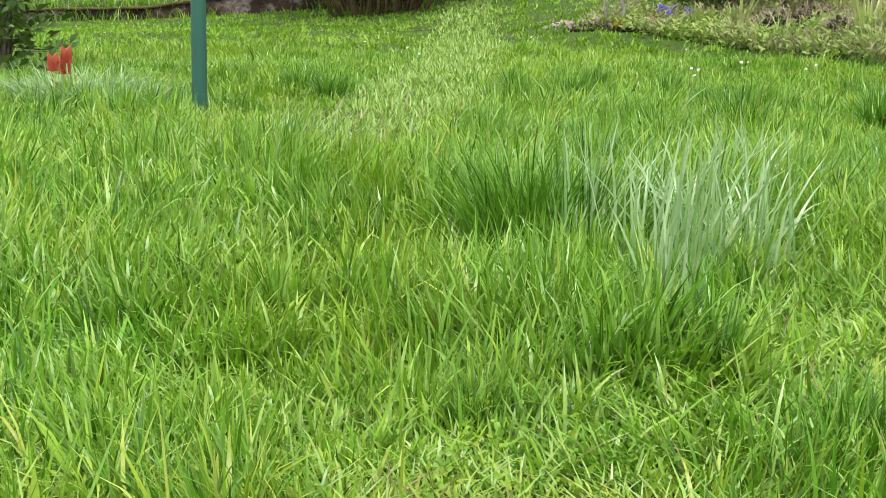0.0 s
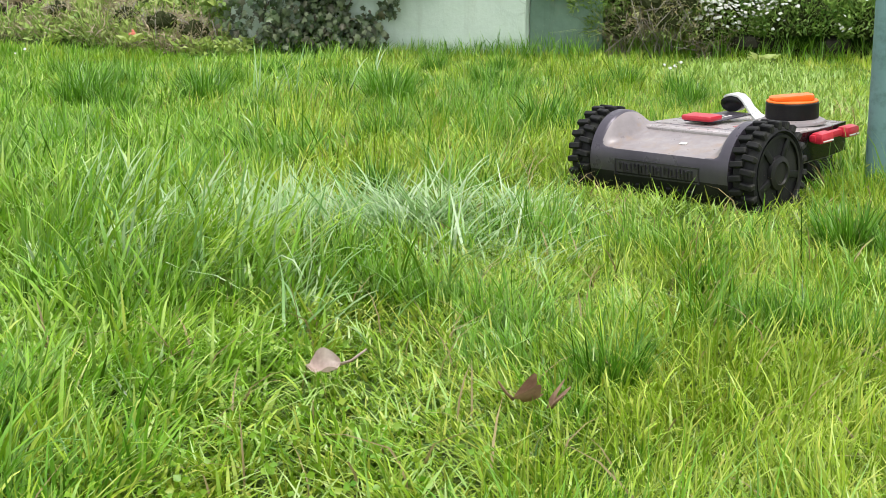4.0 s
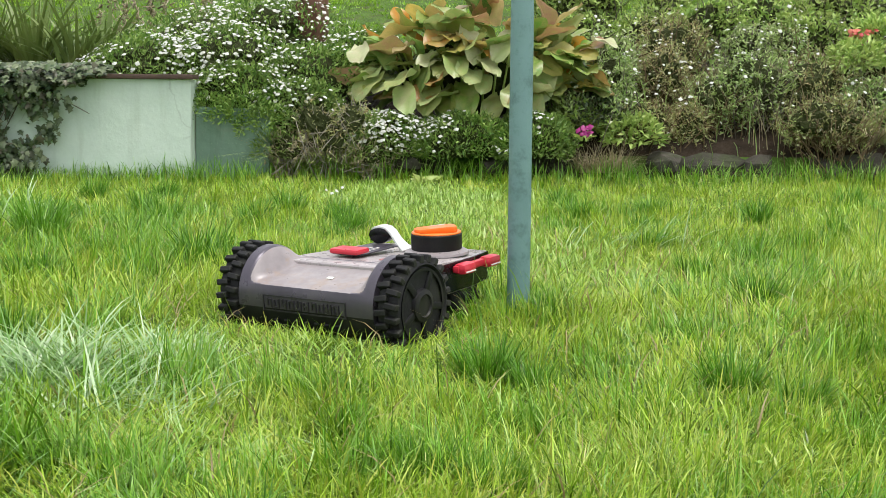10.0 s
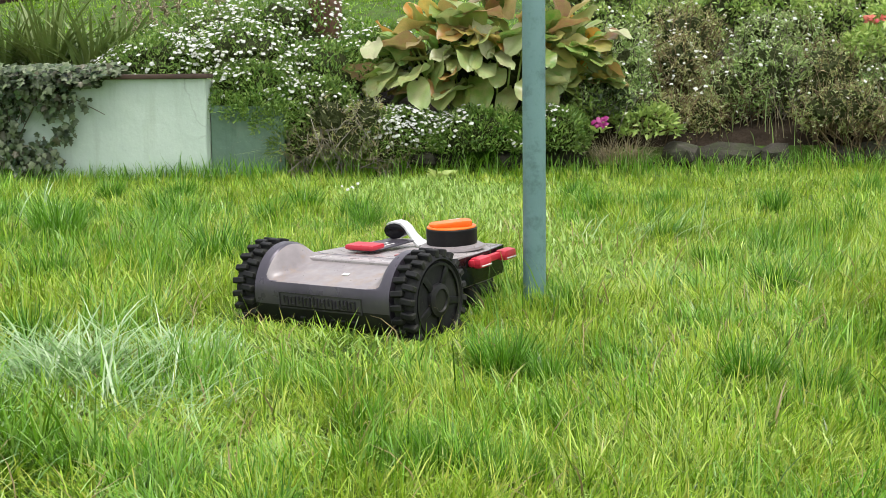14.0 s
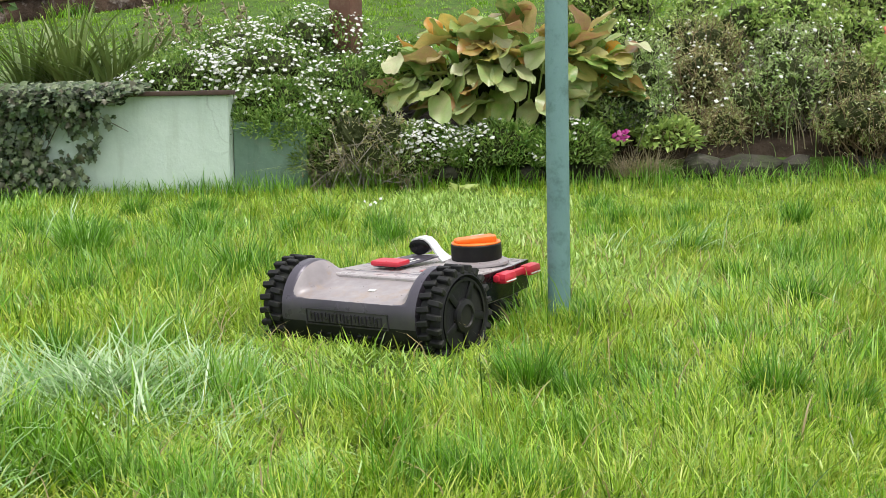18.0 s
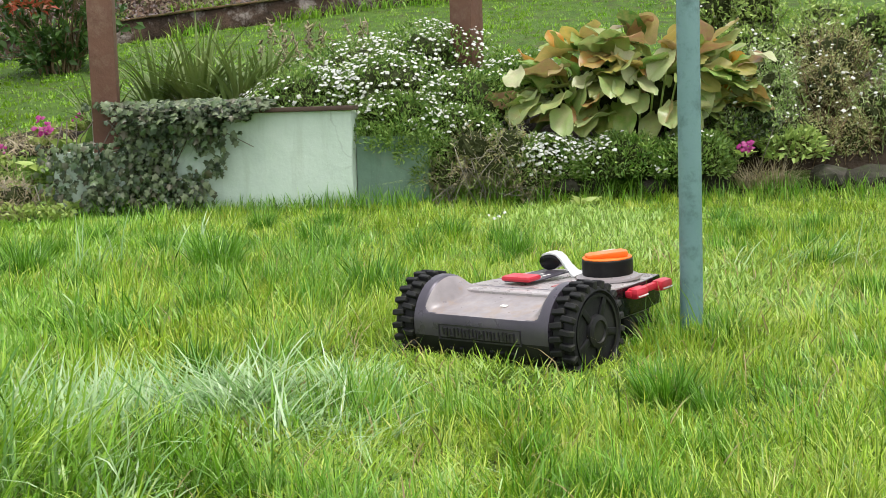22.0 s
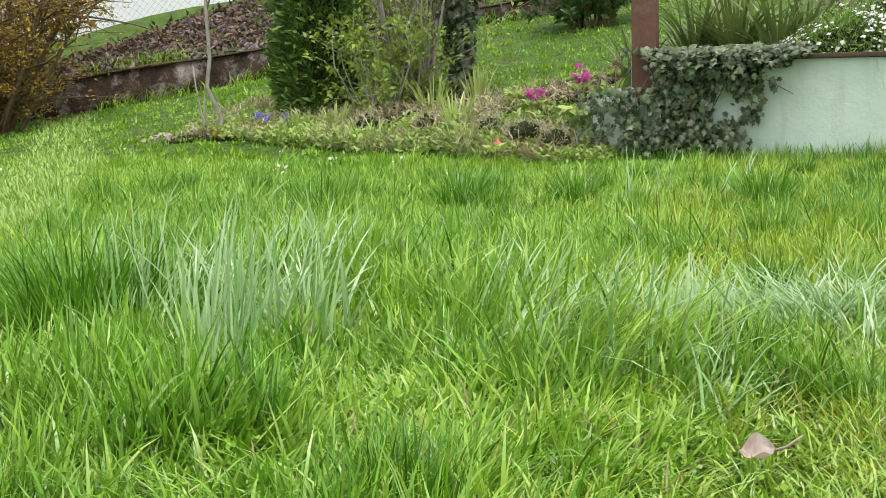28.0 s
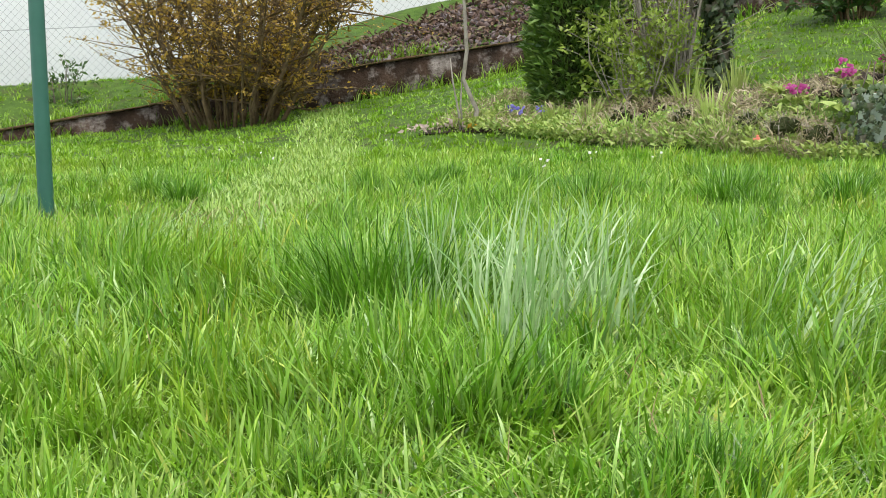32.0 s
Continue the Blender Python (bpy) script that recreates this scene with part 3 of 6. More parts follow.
def mown_at(x, y):
    """How closely the grass is cut: the mower's turns, and the strips that it has left."""
    v = np.zeros_like(x)
    for cx, cy, rad in MOWN:
        v = np.maximum(v, np.exp(-(((x - cx) ** 2 + (y - cy) ** 2) / rad**2) ** 1.4))
    for way, half in STRIPS:
        for (ax, ay), (bx, by) in zip(way, way[1:]):
            ex, ey = bx - ax, by - ay
            t = np.clip(((x - ax) * ex + (y - ay) * ey) / (ex * ex + ey * ey), 0, 1)
            v = np.maximum(v, 0.9 - 0.9 * smooth(0.5, 1.35, np.hypot(x - ax - t * ex, y - ay - t * ey) / half + 0.7 * (vnoise(x, y, 5.0, 63) - 0.5)))
    return np.clip(v * (0.75 + 0.5 * vnoise(x, y, 7.0, 61)), 0, 1)


MOWN = [(-1.25, 1.66, .17), (-1.05, 1.52, .18), (-1.14, 1.28, .14), (-0.64, 1.70, .20), (-0.43, 2.12, .16), (-0.28, 2.02, .16), (-0.24, 2.58, .15), (-0.52, 1.45, .24), (-0.50, 1.08, .18), (-1.12, 0.88, .2), (0.16, 1.60, .12), (-0.05, 5.6, .4), (-0.1, 6.4, .5)]
STRIPS = [(((-2.95, 2.35), (-4.95, 4.95), (-7.2, 7.7), (-9.0, 9.7)), 0.24), (((0.40, 3.5), (0.05, 5.4), (-0.2, 6.9)), 0.26)]


def arcs(base, length, width, way, lean, bend, segs, face):
    """Grass blades as tapering ribbons that bend over more and more towards the tip."""
    n = len(base)
    d = np.stack([np.cos(way), np.sin(way), 0 * way], -1)
    s = np.stack([np.cos(face), np.sin(face), 0 * face], -1)
    up = np.array([0, 0, 1.0])
    mid, rows = base.copy(), []
    for k in range(segs + 1):
        t = k / segs
        if k < segs:
            half = (width * 0.5 * (1.0 - 0.78 * t**2.2))[:, None] * s
            rows += [mid - half, mid + half]
            phi = lean + bend * (t + 0.5 / segs) ** 1.3
            mid = mid + (length / segs)[:, None] * (np.sin(phi)[:, None] * d + np.cos(phi)[:, None] * up)
            mid[:, 2] = np.maximum(mid[:, 2], base[:, 2] + 0.006 + 0.012 * t)
    V = np.stack(rows + [mid], 1)
    T = []
    for i in range(segs - 1):
        a = 2 * i
        T += [(a, a + 1, a + 3), (a, a + 3, a + 2)]
    T.append((2 * segs - 2, 2 * segs - 1, 2 * segs))
    return V.reshape(-1, 3), (np.arange(n)[:, None, None] * (2 * segs + 1) + np.array(T)[None]).reshape(-1, 3)


def lawn(n, r0, r1, a0, a1, h, w, segs, per=26):
    """Grass grows in little tussocks, each with its own height, lean and hue, over a thin even mat."""
    m = n // per
    tx, ty = sector(m, r0, r1, a0, a1)
    pick = rng.integers(0, m, n)
    x, y = sector(n, r0, r1, a0, a1)
    grouped = rng.uniform(0, 1, n) < 0.68
    oa, ro = rng.uniform(0, 2 * math.pi, n), (0.010 + 0.0045 * math.sqrt(per) * rng.uniform(0.4, 1.2, m))[pick] * np.sqrt(rng.uniform(0, 1, n)) * (1 + 0.12 * r0)
    x, y = np.where(grouped, tx[pick] + ro * np.cos(oa), x), np.where(grouped, ty[pick] + ro * np.sin(oa), y)
    keep = on_lawn(x, y)
    x, y, pick, grouped, oa = x[keep], y[keep], pick[keep], grouped[keep], oa[keep]
    n = len(x)
    az, r = np.degrees(np.arctan2(x, y)), np.hypot(x, y)
    tall = smooth(-15, -32, az) * (1 - smooth(3.2, 4.6, r)) * smooth(1.35, 2.0, r)
    tall *= 0.45 + 0.55 * vnoise(x, y, 1.6, 8)
    mown = mown_at(x, y)
    px, py = mower_local(x, y)
    mown = np.maximum(mown, 0.6 * np.exp(-np.maximum(0, np.hypot(px + 0.10, py) - 0.24) ** 2 / 0.02))
    far_short = 0.30 * smooth(3.8, 6.0, r) + 0.22 * smooth(8, 11, r)
    size = np.where(grouped, np.exp(rng.normal(-0.05, 0.28, m))[pick], 0.72)
    hh = h * (0.55 + 0.75 * vnoise(x, y, 1.9, 2)) * size * rng.uniform(0.55, 1.35, n) * (1 + 0.85 * tall) * (1 - (0.45 + 0.2 * smooth(2.4, 3.0, r)) * mown) * (1 - far_short)
    hh = np.minimum(hh, 0.15 + 0.02 * rng.normal(0, 1, n))
    flow = 2 * math.pi * vnoise(x, y, 2.1, 6) * 1.8
    way = np.where(grouped & (rng.uniform(0, 1, n) < 0.55), oa + rng.normal(0, 0.5, n), flow + rng.normal(0, 0.9, n))
    lean = np.clip(rng.normal(0.38, 0.30, n) + 0.35 * mown + 0.3 * (vnoise(x, y, 2.2, 4) - 0.5) * (1 - tall), 0.02, 1.35)
    bend = np.clip(rng.normal(0.85, 0.55, n) + (0.45 * rng.normal(0, 1, m))[pick] * grouped, 0.05, 2.1) * (1 - 0.25 * smooth(6, 8, r))
    base = np.stack([x, y, ground_z(x, y) - 0.004], -1)
    hue = (0.22 * rng.normal(0, 1, m))[pick] * grouped
    lushness = smooth(-9, -24, az)
    lush = 0.86 * smooth(-11, -27, az + 16 * (vnoise(x, y, 1.4, 15) - 0.5)) * (1 - 0.6 * smooth(1.75, 1.3, r)) + hue + 0.25 * (vnoise(x, y, 5.5, 16) - 0.5) > 0.5
    coarse = vnoise(x + 0.2 * y, y, 4.6, 51) * 0.6 + 0.25 * vnoise(x, y, 11.0, 52) + 0.5 * hue
    deep = (coarse > 0.58 + 0.25 * smooth(5.5, 8.0, r)) & (mown < 0.4) & (rng.uniform(0, 1, n) < 0.85)
    hh = hh * np.where(deep, 1.25, 1.0)
    lean, bend = np.where(deep, lean * 0.7, lean), np.where(deep, bend * 0.75, bend)
    made = []
    for k in (~lush & ~deep, lush & ~deep, deep):
        wide = w * rng.uniform(0.5, 1.3, k.sum()) * (0.72 + 0.45 * lushness[k] + 0.4 * tall[k])
        made.append(arcs(base[k], hh[k], wide, way[k], lean[k], bend[k], segs, way[k] + np.pi / 2 + rng.normal(0, 0.55, k.sum())))
    return made


lawn_pieces = [
    lawn(140000, 0.8, 2.4, -80, 24, 0.066, 0.0040, 4),
    lawn(215000, 2.4, 4.6, -70, 24, 0.070, 0.0043, 3),
    lawn(230000, 4.6, 8.3, -72, 26, 0.080, 0.0058, 2),
    lawn(150000, 8.2, 17.5, -70, 6, 0.080, 0.0165, 1, 16),
    lawn(16000, 8.2, 13.0, 6, 26, 0.080, 0.018, 1, 16),
    lawn(100000, 0.3, 9.5, 24, 288, 0.07, 0.025, 1, 4),
]
for name, k, mat, label in (("lawn_grass", 0, GRASS, "uneven spring lawn of bright yellow-green blades"), ("coarse_lawn_grass", 2, GRASS_DARK, "coarser deep green grass growing in irregular tufts"), ("lush_lawn_grass", 1, GRASS_LUSH, "long lush grass of a deeper green")):
    shade_smooth(stuff(name, merged([p[k] for i, p in enumerate(lawn_pieces) if i not in (3, 4)]), mat, label, "grass").data)

shade_smooth(stuff("far_lawn_grass", merged([q for i in (3, 4) for q in lawn_pieces[i]]), GRASS_FAR, "even bright green grass of the rising far lawn", "grass").data)
x, y = sector(60000, 0.8, 8.5, -70, 24)
kk = on_lawn(x, y) & (rng.uniform(0, 1, len(x)) < mown_at(x, y) * np.where(np.hypot(x, y) > 2.8, 0.08, 0.5))
x, y = x[kk], y[kk]
near = np.tile(np.stack([x, y], -1), (4, 1)) + rng.normal(0, 0.04, (4 * len(x), 2))
near = near[on_lawn(near[:, 0], near[:, 1])]
x, y = near[:, 0], near[:, 1]
n = len(x)
way = 6.283 * vnoise(x, y, 9.0, 71) * 1.6 + rng.normal(0, 0.6, n)
base = np.stack([x, y, ground_z(x, y) + rng.uniform(0.008, 0.034, n)], -1)
stuff("grass_clippings", arcs(base, rng.uniform(0.02, 0.06, n), rng.uniform(0.0014, 0.0030, n), way, rng.normal(1.32, 0.2, n), rng.uniform(-0.2, 0.5, n), 3, way + 1.57 + rng.normal(0, 0.5, n)), CLIPPING, "pale cut grass lying flat on the mown patches", "grass clippings")
cx_, cy_ = sector(16000, 0.9, 2.6, -62, 20)
kk = on_lawn(cx_, cy_) & (rng.uniform(0, 1, len(cx_)) < 0.015 + 0.22 * mown_at(cx_, cy_) * smooth(0.4, 0.7, vnoise(cx_, cy_, 6.0, 81)))
cx_, cy_ = cx_[kk], cy_[kk]
cz_ = ground_z(cx_, cy_) + rng.uniform(0.018, 0.045, len(cx_))
trio = np.array([(math.cos(a), math.sin(a), 0.25) for a in (0.4, 2.5, 4.6)])
stuff("clover", leaves(np.repeat(np.stack([cx_, cy_, cz_], -1), 3, 0), np.tile(trio, (len(cx_), 1)), rng.uniform(0.006, 0.011, 3 * len(cx_)), 0.9, 0.12, 0.1, 0.2), CLOVER, "small clover leaves in the short mown patches", "clover")
sx_, sy_ = sector(170000, 2.6, 13.0, -56, 14)
kk = on_lawn(sx_, sy_) & (rng.uniform(0, 1, len(sx_)) < mown_at(sx_, sy_))
sx_, sy_ = sx_[kk], sy_[kk]
n, way = len(sx_), rng.uniform(0, 6.28, len(sx_))
stuff("mown_grass", arcs(np.stack([sx_, sy_, ground_z(sx_, sy_)], -1), rng.uniform(0.03, 0.065, n), rng.uniform(0.004, 0.008, n) * (0.6 + 0.09 * np.hypot(sx_, sy_)), way, rng.uniform(0.1, 1.0, n), rng.uniform(0.0, 0.8, n), 2, way + 1.57), STRIP, "short pale grass of the freshly mown strips", "grass")
wx = rng.uniform(-17, 1, 9000)
wy_ = np.interp(wx, WALL_X, WALL_Y) + np.where(rng.uniform(0, 1, 9000) < 0.5, rng.normal(0.2, 0.06, 9000), rng.normal(-0.16, 0.05, 9000))
kk = vnoise(wx, wy_, 2.0, 6) > 0.4
wx, wy_ = wx[kk], wy_[kk]
stuff("wall_weeds", blades(np.stack([wx, wy_, ground_z(wx, wy_)], -1), rng.uniform(0.06, 0.2, len(wx)), rng.uniform(0.008, 0.014, len(wx)), rng.uniform(0, 6.3, len(wx)), rng.uniform(0.2, 1.1, len(wx)), 0.4, 3), GRASS_LUSH, "weeds and long grass along the retaining wall", "grass")


def swathe(n, cx, cy, rad, h, w, way, lean, bend, spread):
    """A patch of longer blades that lie over one way."""
    a, r = rng.uniform(0, 2 * math.pi, n), rad * np.sqrt(rng.uniform(0, 1, n)) * rng.uniform(0.6, 1.2, n)
    x, y = cx + r * np.cos(a), cy + r * np.sin(a)
    keep = on_lawn(x, y) & (rng.uniform(0, 1, n) < 0.25 + 1.2 * smooth(0.3, 0.7, vnoise(x, y, 9.0, 12)))
    x, y = x[keep], y[keep]
    n = len(x)
    px, py = mower_local(x, y)
    h = h * (1 - 0.6 * np.exp(-np.maximum(0, np.hypot(px - 0.02, py) - 0.34) ** 2 / 0.02)) * rng.uniform(0.55, 1.25, n)
    way = way + 1.6 * (vnoise(x, y, 5.0, 14) - 0.5) + rng.normal(0, spread, n)
    return arcs(np.stack([x, y, ground_z(x, y)], -1), h, w * rng.uniform(0.7, 1.3, n), way, np.clip(rng.normal(lean, 0.22, n), 0.02, 1.4), np.clip(rng.normal(bend, 0.4, n), 0, 2.0), 5, way + 1.57 + rng.normal(0, 0.5, n))


# flattened mat behind the mower with silvery sheen painted in, upright pale clumps, long blades leaning over
PALE = [(-0.68, 2.40, .14, 300, .17, 2.6, .75, .7), (-0.78, 2.30, .15, 320, .17, 3.0, .7, .7), (-0.48, 2.58, .11, 230, .15, 2.2, .8, .8), (-0.52, 2.26, .13, 230, .15, 0.6, .8, .8), (-0.92, 2.22, .15, 240, .16, 2.4, .6, .6), (-0.60, 2.52, .10, 200, .14, 3.6, .9, .6), (-0.70, 1.86, .14, 140, .16, 0.9, .6, .8),
        (-1.70, 1.76, .08, 70, .25, 1.9, .15, .4), (-1.54, 1.74, .09, 80, .27, 2.2, .15, .45), (-1.34, 1.50, .06, 45, .24, 1.4, .12, .3), (-1.46, 1.88, .10, 80, .23, 0.9, .2, .6), (-1.56, 1.98, .10, 80, .22, 2.5, .25, .7), (-1.80, 2.12, .12, 90, .20, 1.0, .3, .8), (-1.78, 2.42, .13, 110, .19, 0.5, .35, .7), (-1.88, 2.62, .12, 80, .18, 2.0, .3, .7),
        (-1.00, 1.90, .13, 170, .22, 0.3, .45, .8), (-1.08, 2.08, .13, 170, .22, 0.4, .4, .8), (-0.86, 1.94, .10, 130, .21, 0.2, .5, .8), (-0.66, 2.42, .10, 90, .18, 0.3, .6, .8), (-1.25, 2.25, .14, 120, .19, 0.7, .4, .7),
        (-1.73, 4.54, .12, 90, .20, 1.0, .35, .9), (-1.45, 4.84, .12, 70, .20, 1.2, .35, .9), (0.58, 4.3, .18, 120, .18, 0.2, .6, .8), (-3.2, 2.6, .3, 160, .15, 1.0, .7, .7), (-2.9, 3.6, .2, 70, .18, 1.0, .4, .8)]
def swathes(some, width, spread):
    return merged([swathe(n, cx, cy, rad, h, width, way, lean, bend, spread) for cx, cy, rad, n, h, way, lean, bend in some])


shade_smooth(stuff("flattened_grass", swathes([(*q[:3], int(q[3] * 1.2), *q[4:6], q[6] + 0.15, q[7]) for q in PALE if q[6] > 0.55], 0.0042, 0.9), GRASS_PALE, "mat of grass flattened behind the mower, silvery sky sheen put into its colour", "grass").data)
shade_smooth(stuff("leaning_grass", swathes([(*q[:3], int(q[3] * 0.8), *q[4:]) for q in PALE if 0.3 < q[6] <= 0.55], 0.0048, 0.8), GRASS_LUSH, "long green grass blades leaning over in swathes", "grass").data)
shade_smooth(stuff("bent_long_grass", swathes([(*q[:3], int(q[3] * (0.8 if q[6] <= 0.3 else 0.28)), *q[4:]) for q in PALE if q[6] <= 0.55], 0.0062, 0.9), GRASS_PALE, "long grass blades bent over in clumps, sky sheen put into their pale colour", "grass").data)
x, y = sector(2600, 1.0, 5.0, -60, 22)
keep = on_lawn(x, y)
x, y = x[keep], y[keep]
stuff("straw_blades", blades(np.stack([x, y, ground_z(x, y)], -1), rng.uniform(0.04, 0.12, len(x)), rng.uniform(0.002, 0.0045, len(x)), rng.uniform(0, 6.3, len(x)), rng.uniform(0.4, 1.4, len(x)), 0.4, 3), STRAW, "scattered yellowed dead grass blades", "grass")


def tuft_mesh(name, n, r0, r1, h, lean0, lean1, mat=TUFT):
    a, r = rng.uniform(0, 2 * math.pi, n), np.sqrt(rng.uniform(r0 * r0, r1 * r1, n))
    base = np.stack([r * np.cos(a), r * np.sin(a), 0 * a - 0.01], -1)
    tall = h * rng.uniform(0.4, 1.2, n) * (1.1 - 0.35 * r / r1)
    way = a + rng.normal(0, 0.7, n)
    return shade_smooth(np_mesh(name, *arcs(base, tall, rng.uniform(0.0030, 0.0056, n), way, rng.uniform(lean0, lean1, n), rng.uniform(0.05, 0.95, n), 4, way + 1.57 + rng.normal(0, 0.5, n)), mat))


TUFTS = [(-1.27, 4.40, 1.0), (-0.66, 3.78, 1.0), (-0.56, 3.66, .7), (0.09, 2.50, .66), (0.17, 2.42, .5), (-0.01, 1.93, .55), (0.08, 1.86, .5), (0.20, 3.00, .42), (0.25, 3.06, .4), (0.52, 2.40, .6), (1.16, 4.27, .7), (-1.95, 4.45, .85), (-2.51, 4.7, .8),
         (-1.84, 1.76, 1.2), (-1.92, 1.86, 1.15), (-1.80, 1.90, 1.1), (-0.91, 1.24, .75), (-0.97, 1.30, .55), (-2.78, 1.95, 1.0), (-2.64, 2.05, .8), (-2.52, 3.67, 1), (-2.30, 4.24, 1), (-2.15, 4.15, .8), (-2.06, 4.70, .9), (-1.38, 4.74, .9),
         (0.62, 2.3, .5), (0.75, 3.2, .6), (-2.3, 2.6, .9), (-2.85, 4.11, .9), (-3.6, 4.2, .8), (-0.98, 3.95, .6), (-0.15, 2.15, .45), (-1.35, 2.55, .6)]
for _ in range(300):
    tr, ta = math.sqrt(rng.uniform(2.2, 40.0)), radians(rng.uniform(-52, 17))
    tx, ty = tr * math.sin(ta), tr * math.cos(ta)
    clear = min(math.hypot(tx - q[0], ty - q[1]) for q in TUFTS)
    if len(TUFTS) < 84 and clear > 0.30 and float(mown_at(np.array([tx]), np.array([ty]))[0]) < 0.1 and bool(on_lawn(np.array([tx]), np.array([ty]))[0]):
        TUFTS.append((tx, ty, rng.uniform(0.38, 0.62) + 0.03 * tr))
tuft_meshes = [(tuft_mesh("upright_heart", 185, 0.0, 0.07, h, 0.05, 0.55), tuft_mesh("outer_fan", 175, 0.03, r, h * 0.8, 0.12, 0.65)) for r, h in ((0.085, 0.20), (0.075, 0.185), (0.09, 0.21))]
tall_tuft = (tuft_mesh("upright_heart", 260, 0.0, 0.08, 0.215, 0.02, 0.4, TUFT), tuft_mesh("outer_fan", 260, 0.03, 0.12, 0.19, 0.2, 0.8, GRASS_DARK))
for i, (x, y, s) in enumerate(TUFTS):
    root = empty("grass_tuft", pose(x, y, float(ground_z(x, y)), 0, 0, 70 * i) @ Matrix.Scale(s, 4), "tall bright green tuft of coarse grass" if s > 1.05 else "deep green upright tuft of coarse grass in the lawn", "grass tuft", "grass tufts")
    for me in tall_tuft if s > 1.05 else tuft_meshes[i % 3]:
        put(me.name.split(".")[0], me, root)

fx = rng.uniform(-2.95, 4.2, 5200)
fy = bed_front(fx) - np.abs(rng.normal(0, 0.07, 5200))
kk = rng.uniform(0, 1, 5200) < np.where(fx < -0.9, 1.0, 0.55)
fx, fy = fx[kk], fy[kk]
stuff("wall_foot_grass", blades(np.stack([fx, fy, ground_z(fx, fy)], -1), rng.uniform(0.05, 0.16, len(fx)) * (0.6 + 0.8 * vnoise(fx, fy, 5.0, 31)), rng.uniform(0.003, 0.007, len(fx)), rng.uniform(0, 6.3, len(fx)), rng.uniform(0.1, 0.8, len(fx)), 0.35, 3), GRASS_DARK, "longer uncut grass along the foot of the planter wall and bank", "grass")


# ---- planter wall, stones, posts, poles ----
def block(name, x0, x1, y0, y1, z0, z1, mat, bevel, label, cat):
    bm = box(x1 - x0, y1 - y0, z1 - z0, ((x0 + x1) / 2, (y0 + y1) / 2, (z0 + z1) / 2))
    bmesh.ops.subdivide_edges(bm, edges=bm.edges[:], cuts=5, use_grid_fill=True)
    for v in bm.verts:
        q = v.co
        v.co += Vector((noise.noise(q * 4.0), noise.noise(q * 4.0 + Vector((9, 0, 0))), noise.noise(q * 4.0 + Vector((0, 9, 0))))) * 0.006
    ob = part(name, bm, mat, None, "")
    return tagged(ob, label, cat, kind="structure")


block("planter_wall", -2.50, -1.29, 7.16, 7.43, -0.05, 0.592, GREEN_WALL, 0.01, "low planter wall with weathered mint green plaster", "wall")
block("planter_wall_low", -2.90, -2.505, 7.12, 7.43, -0.05, 0.41, GREEN_WALL, 0.01, "lower end of the mint green planter wall, overgrown by ivy", "wall")
block("planter_wall_recess", -1.285, -0.90, 7.27, 7.44, -0.05, 0.45, GREEN_DARK, 0.01, "set-back stained green plastered wall, recess shade put into its dark colour", "wall")
part_cap = part("cap_board", box(1.26, 0.17, 0.024, (-1.90, 7.215, 0.607)), CAP_WOOD, None, bevel=0.004)
tagged(part_cap, "dark brown wooden capping board on the planter wall", "board")


def wood_post(x, y, z0, h, s, turn, label):
    root = empty("wooden_post", pose(x, y, z0, 0, 0, turn), label, "post", "brown pergola posts")
    part("timber", box(s, s, h, (0, 0, h / 2)), POST_WOOD, root, bevel=0.006)
    part("metal_bracket", box(0.006, s * 0.5, 0.26, (-s / 2 - 0.0035, 0, 0.12)), WIRE, root, "galvanised steel bracket")
    return root


wood_post(-2.635, 7.235, 0.40, 2.3, 0.135, 12, "square brown stained post standing on the ivy-covered wall")
wood_post(-0.735, 7.93, 0.62, 2.2, 0.14, -24, "square brown stained post among white candytuft")


def steel_pole(x, y, r, mat, label, sleeve):
    root = empty("washing_line_pole", pose(x, y, float(ground_z(x, y)) - 0.02), label, "pole", "washing line poles")
    part("tube", lathe([(0, 0), (r, 0), (r, 2.3), (r * 0.8, 2.315), (0, 2.32)], 28), mat, root)
    if sleeve:
        part("ground_sleeve", lathe([(0, 0), (r + 0.004, 0), (r + 0.004, 0.17), (r + 0.001, 0.18)], 28), mat, root)
    return root


steel_pole(0.178, 3.07, 0.0255, POLE_GREEN, "scuffed blue-green painted steel pole standing in the grass", False)
steel_pole(-4.01, 2.69, 0.0255, POLE_DARK, "dark green steel pole in a ground sleeve", False)


def stone_mesh(seed, n=2):
    bm = bmesh.new()
    bmesh.ops.create_icosphere(bm, subdivisions=n, radius=0.5)
    for v in bm.verts:
        q = v.co.copy()
        v.co = q * (1 + 0.45 * noise.noise(q * 2.2 + Vector((seed * 7.7, 0, 0))) + 0.15 * noise.noise(q * 6 + Vector((0, seed * 3.1, 0))))
    me = bpy.data.meshes.new("stone")
    bm.to_mesh(me)
    bm.free()
    return me


edge_stones = [stone_mesh(i) for i in range(5)]
for me in edge_stones:
    me.materials.append(STONE)
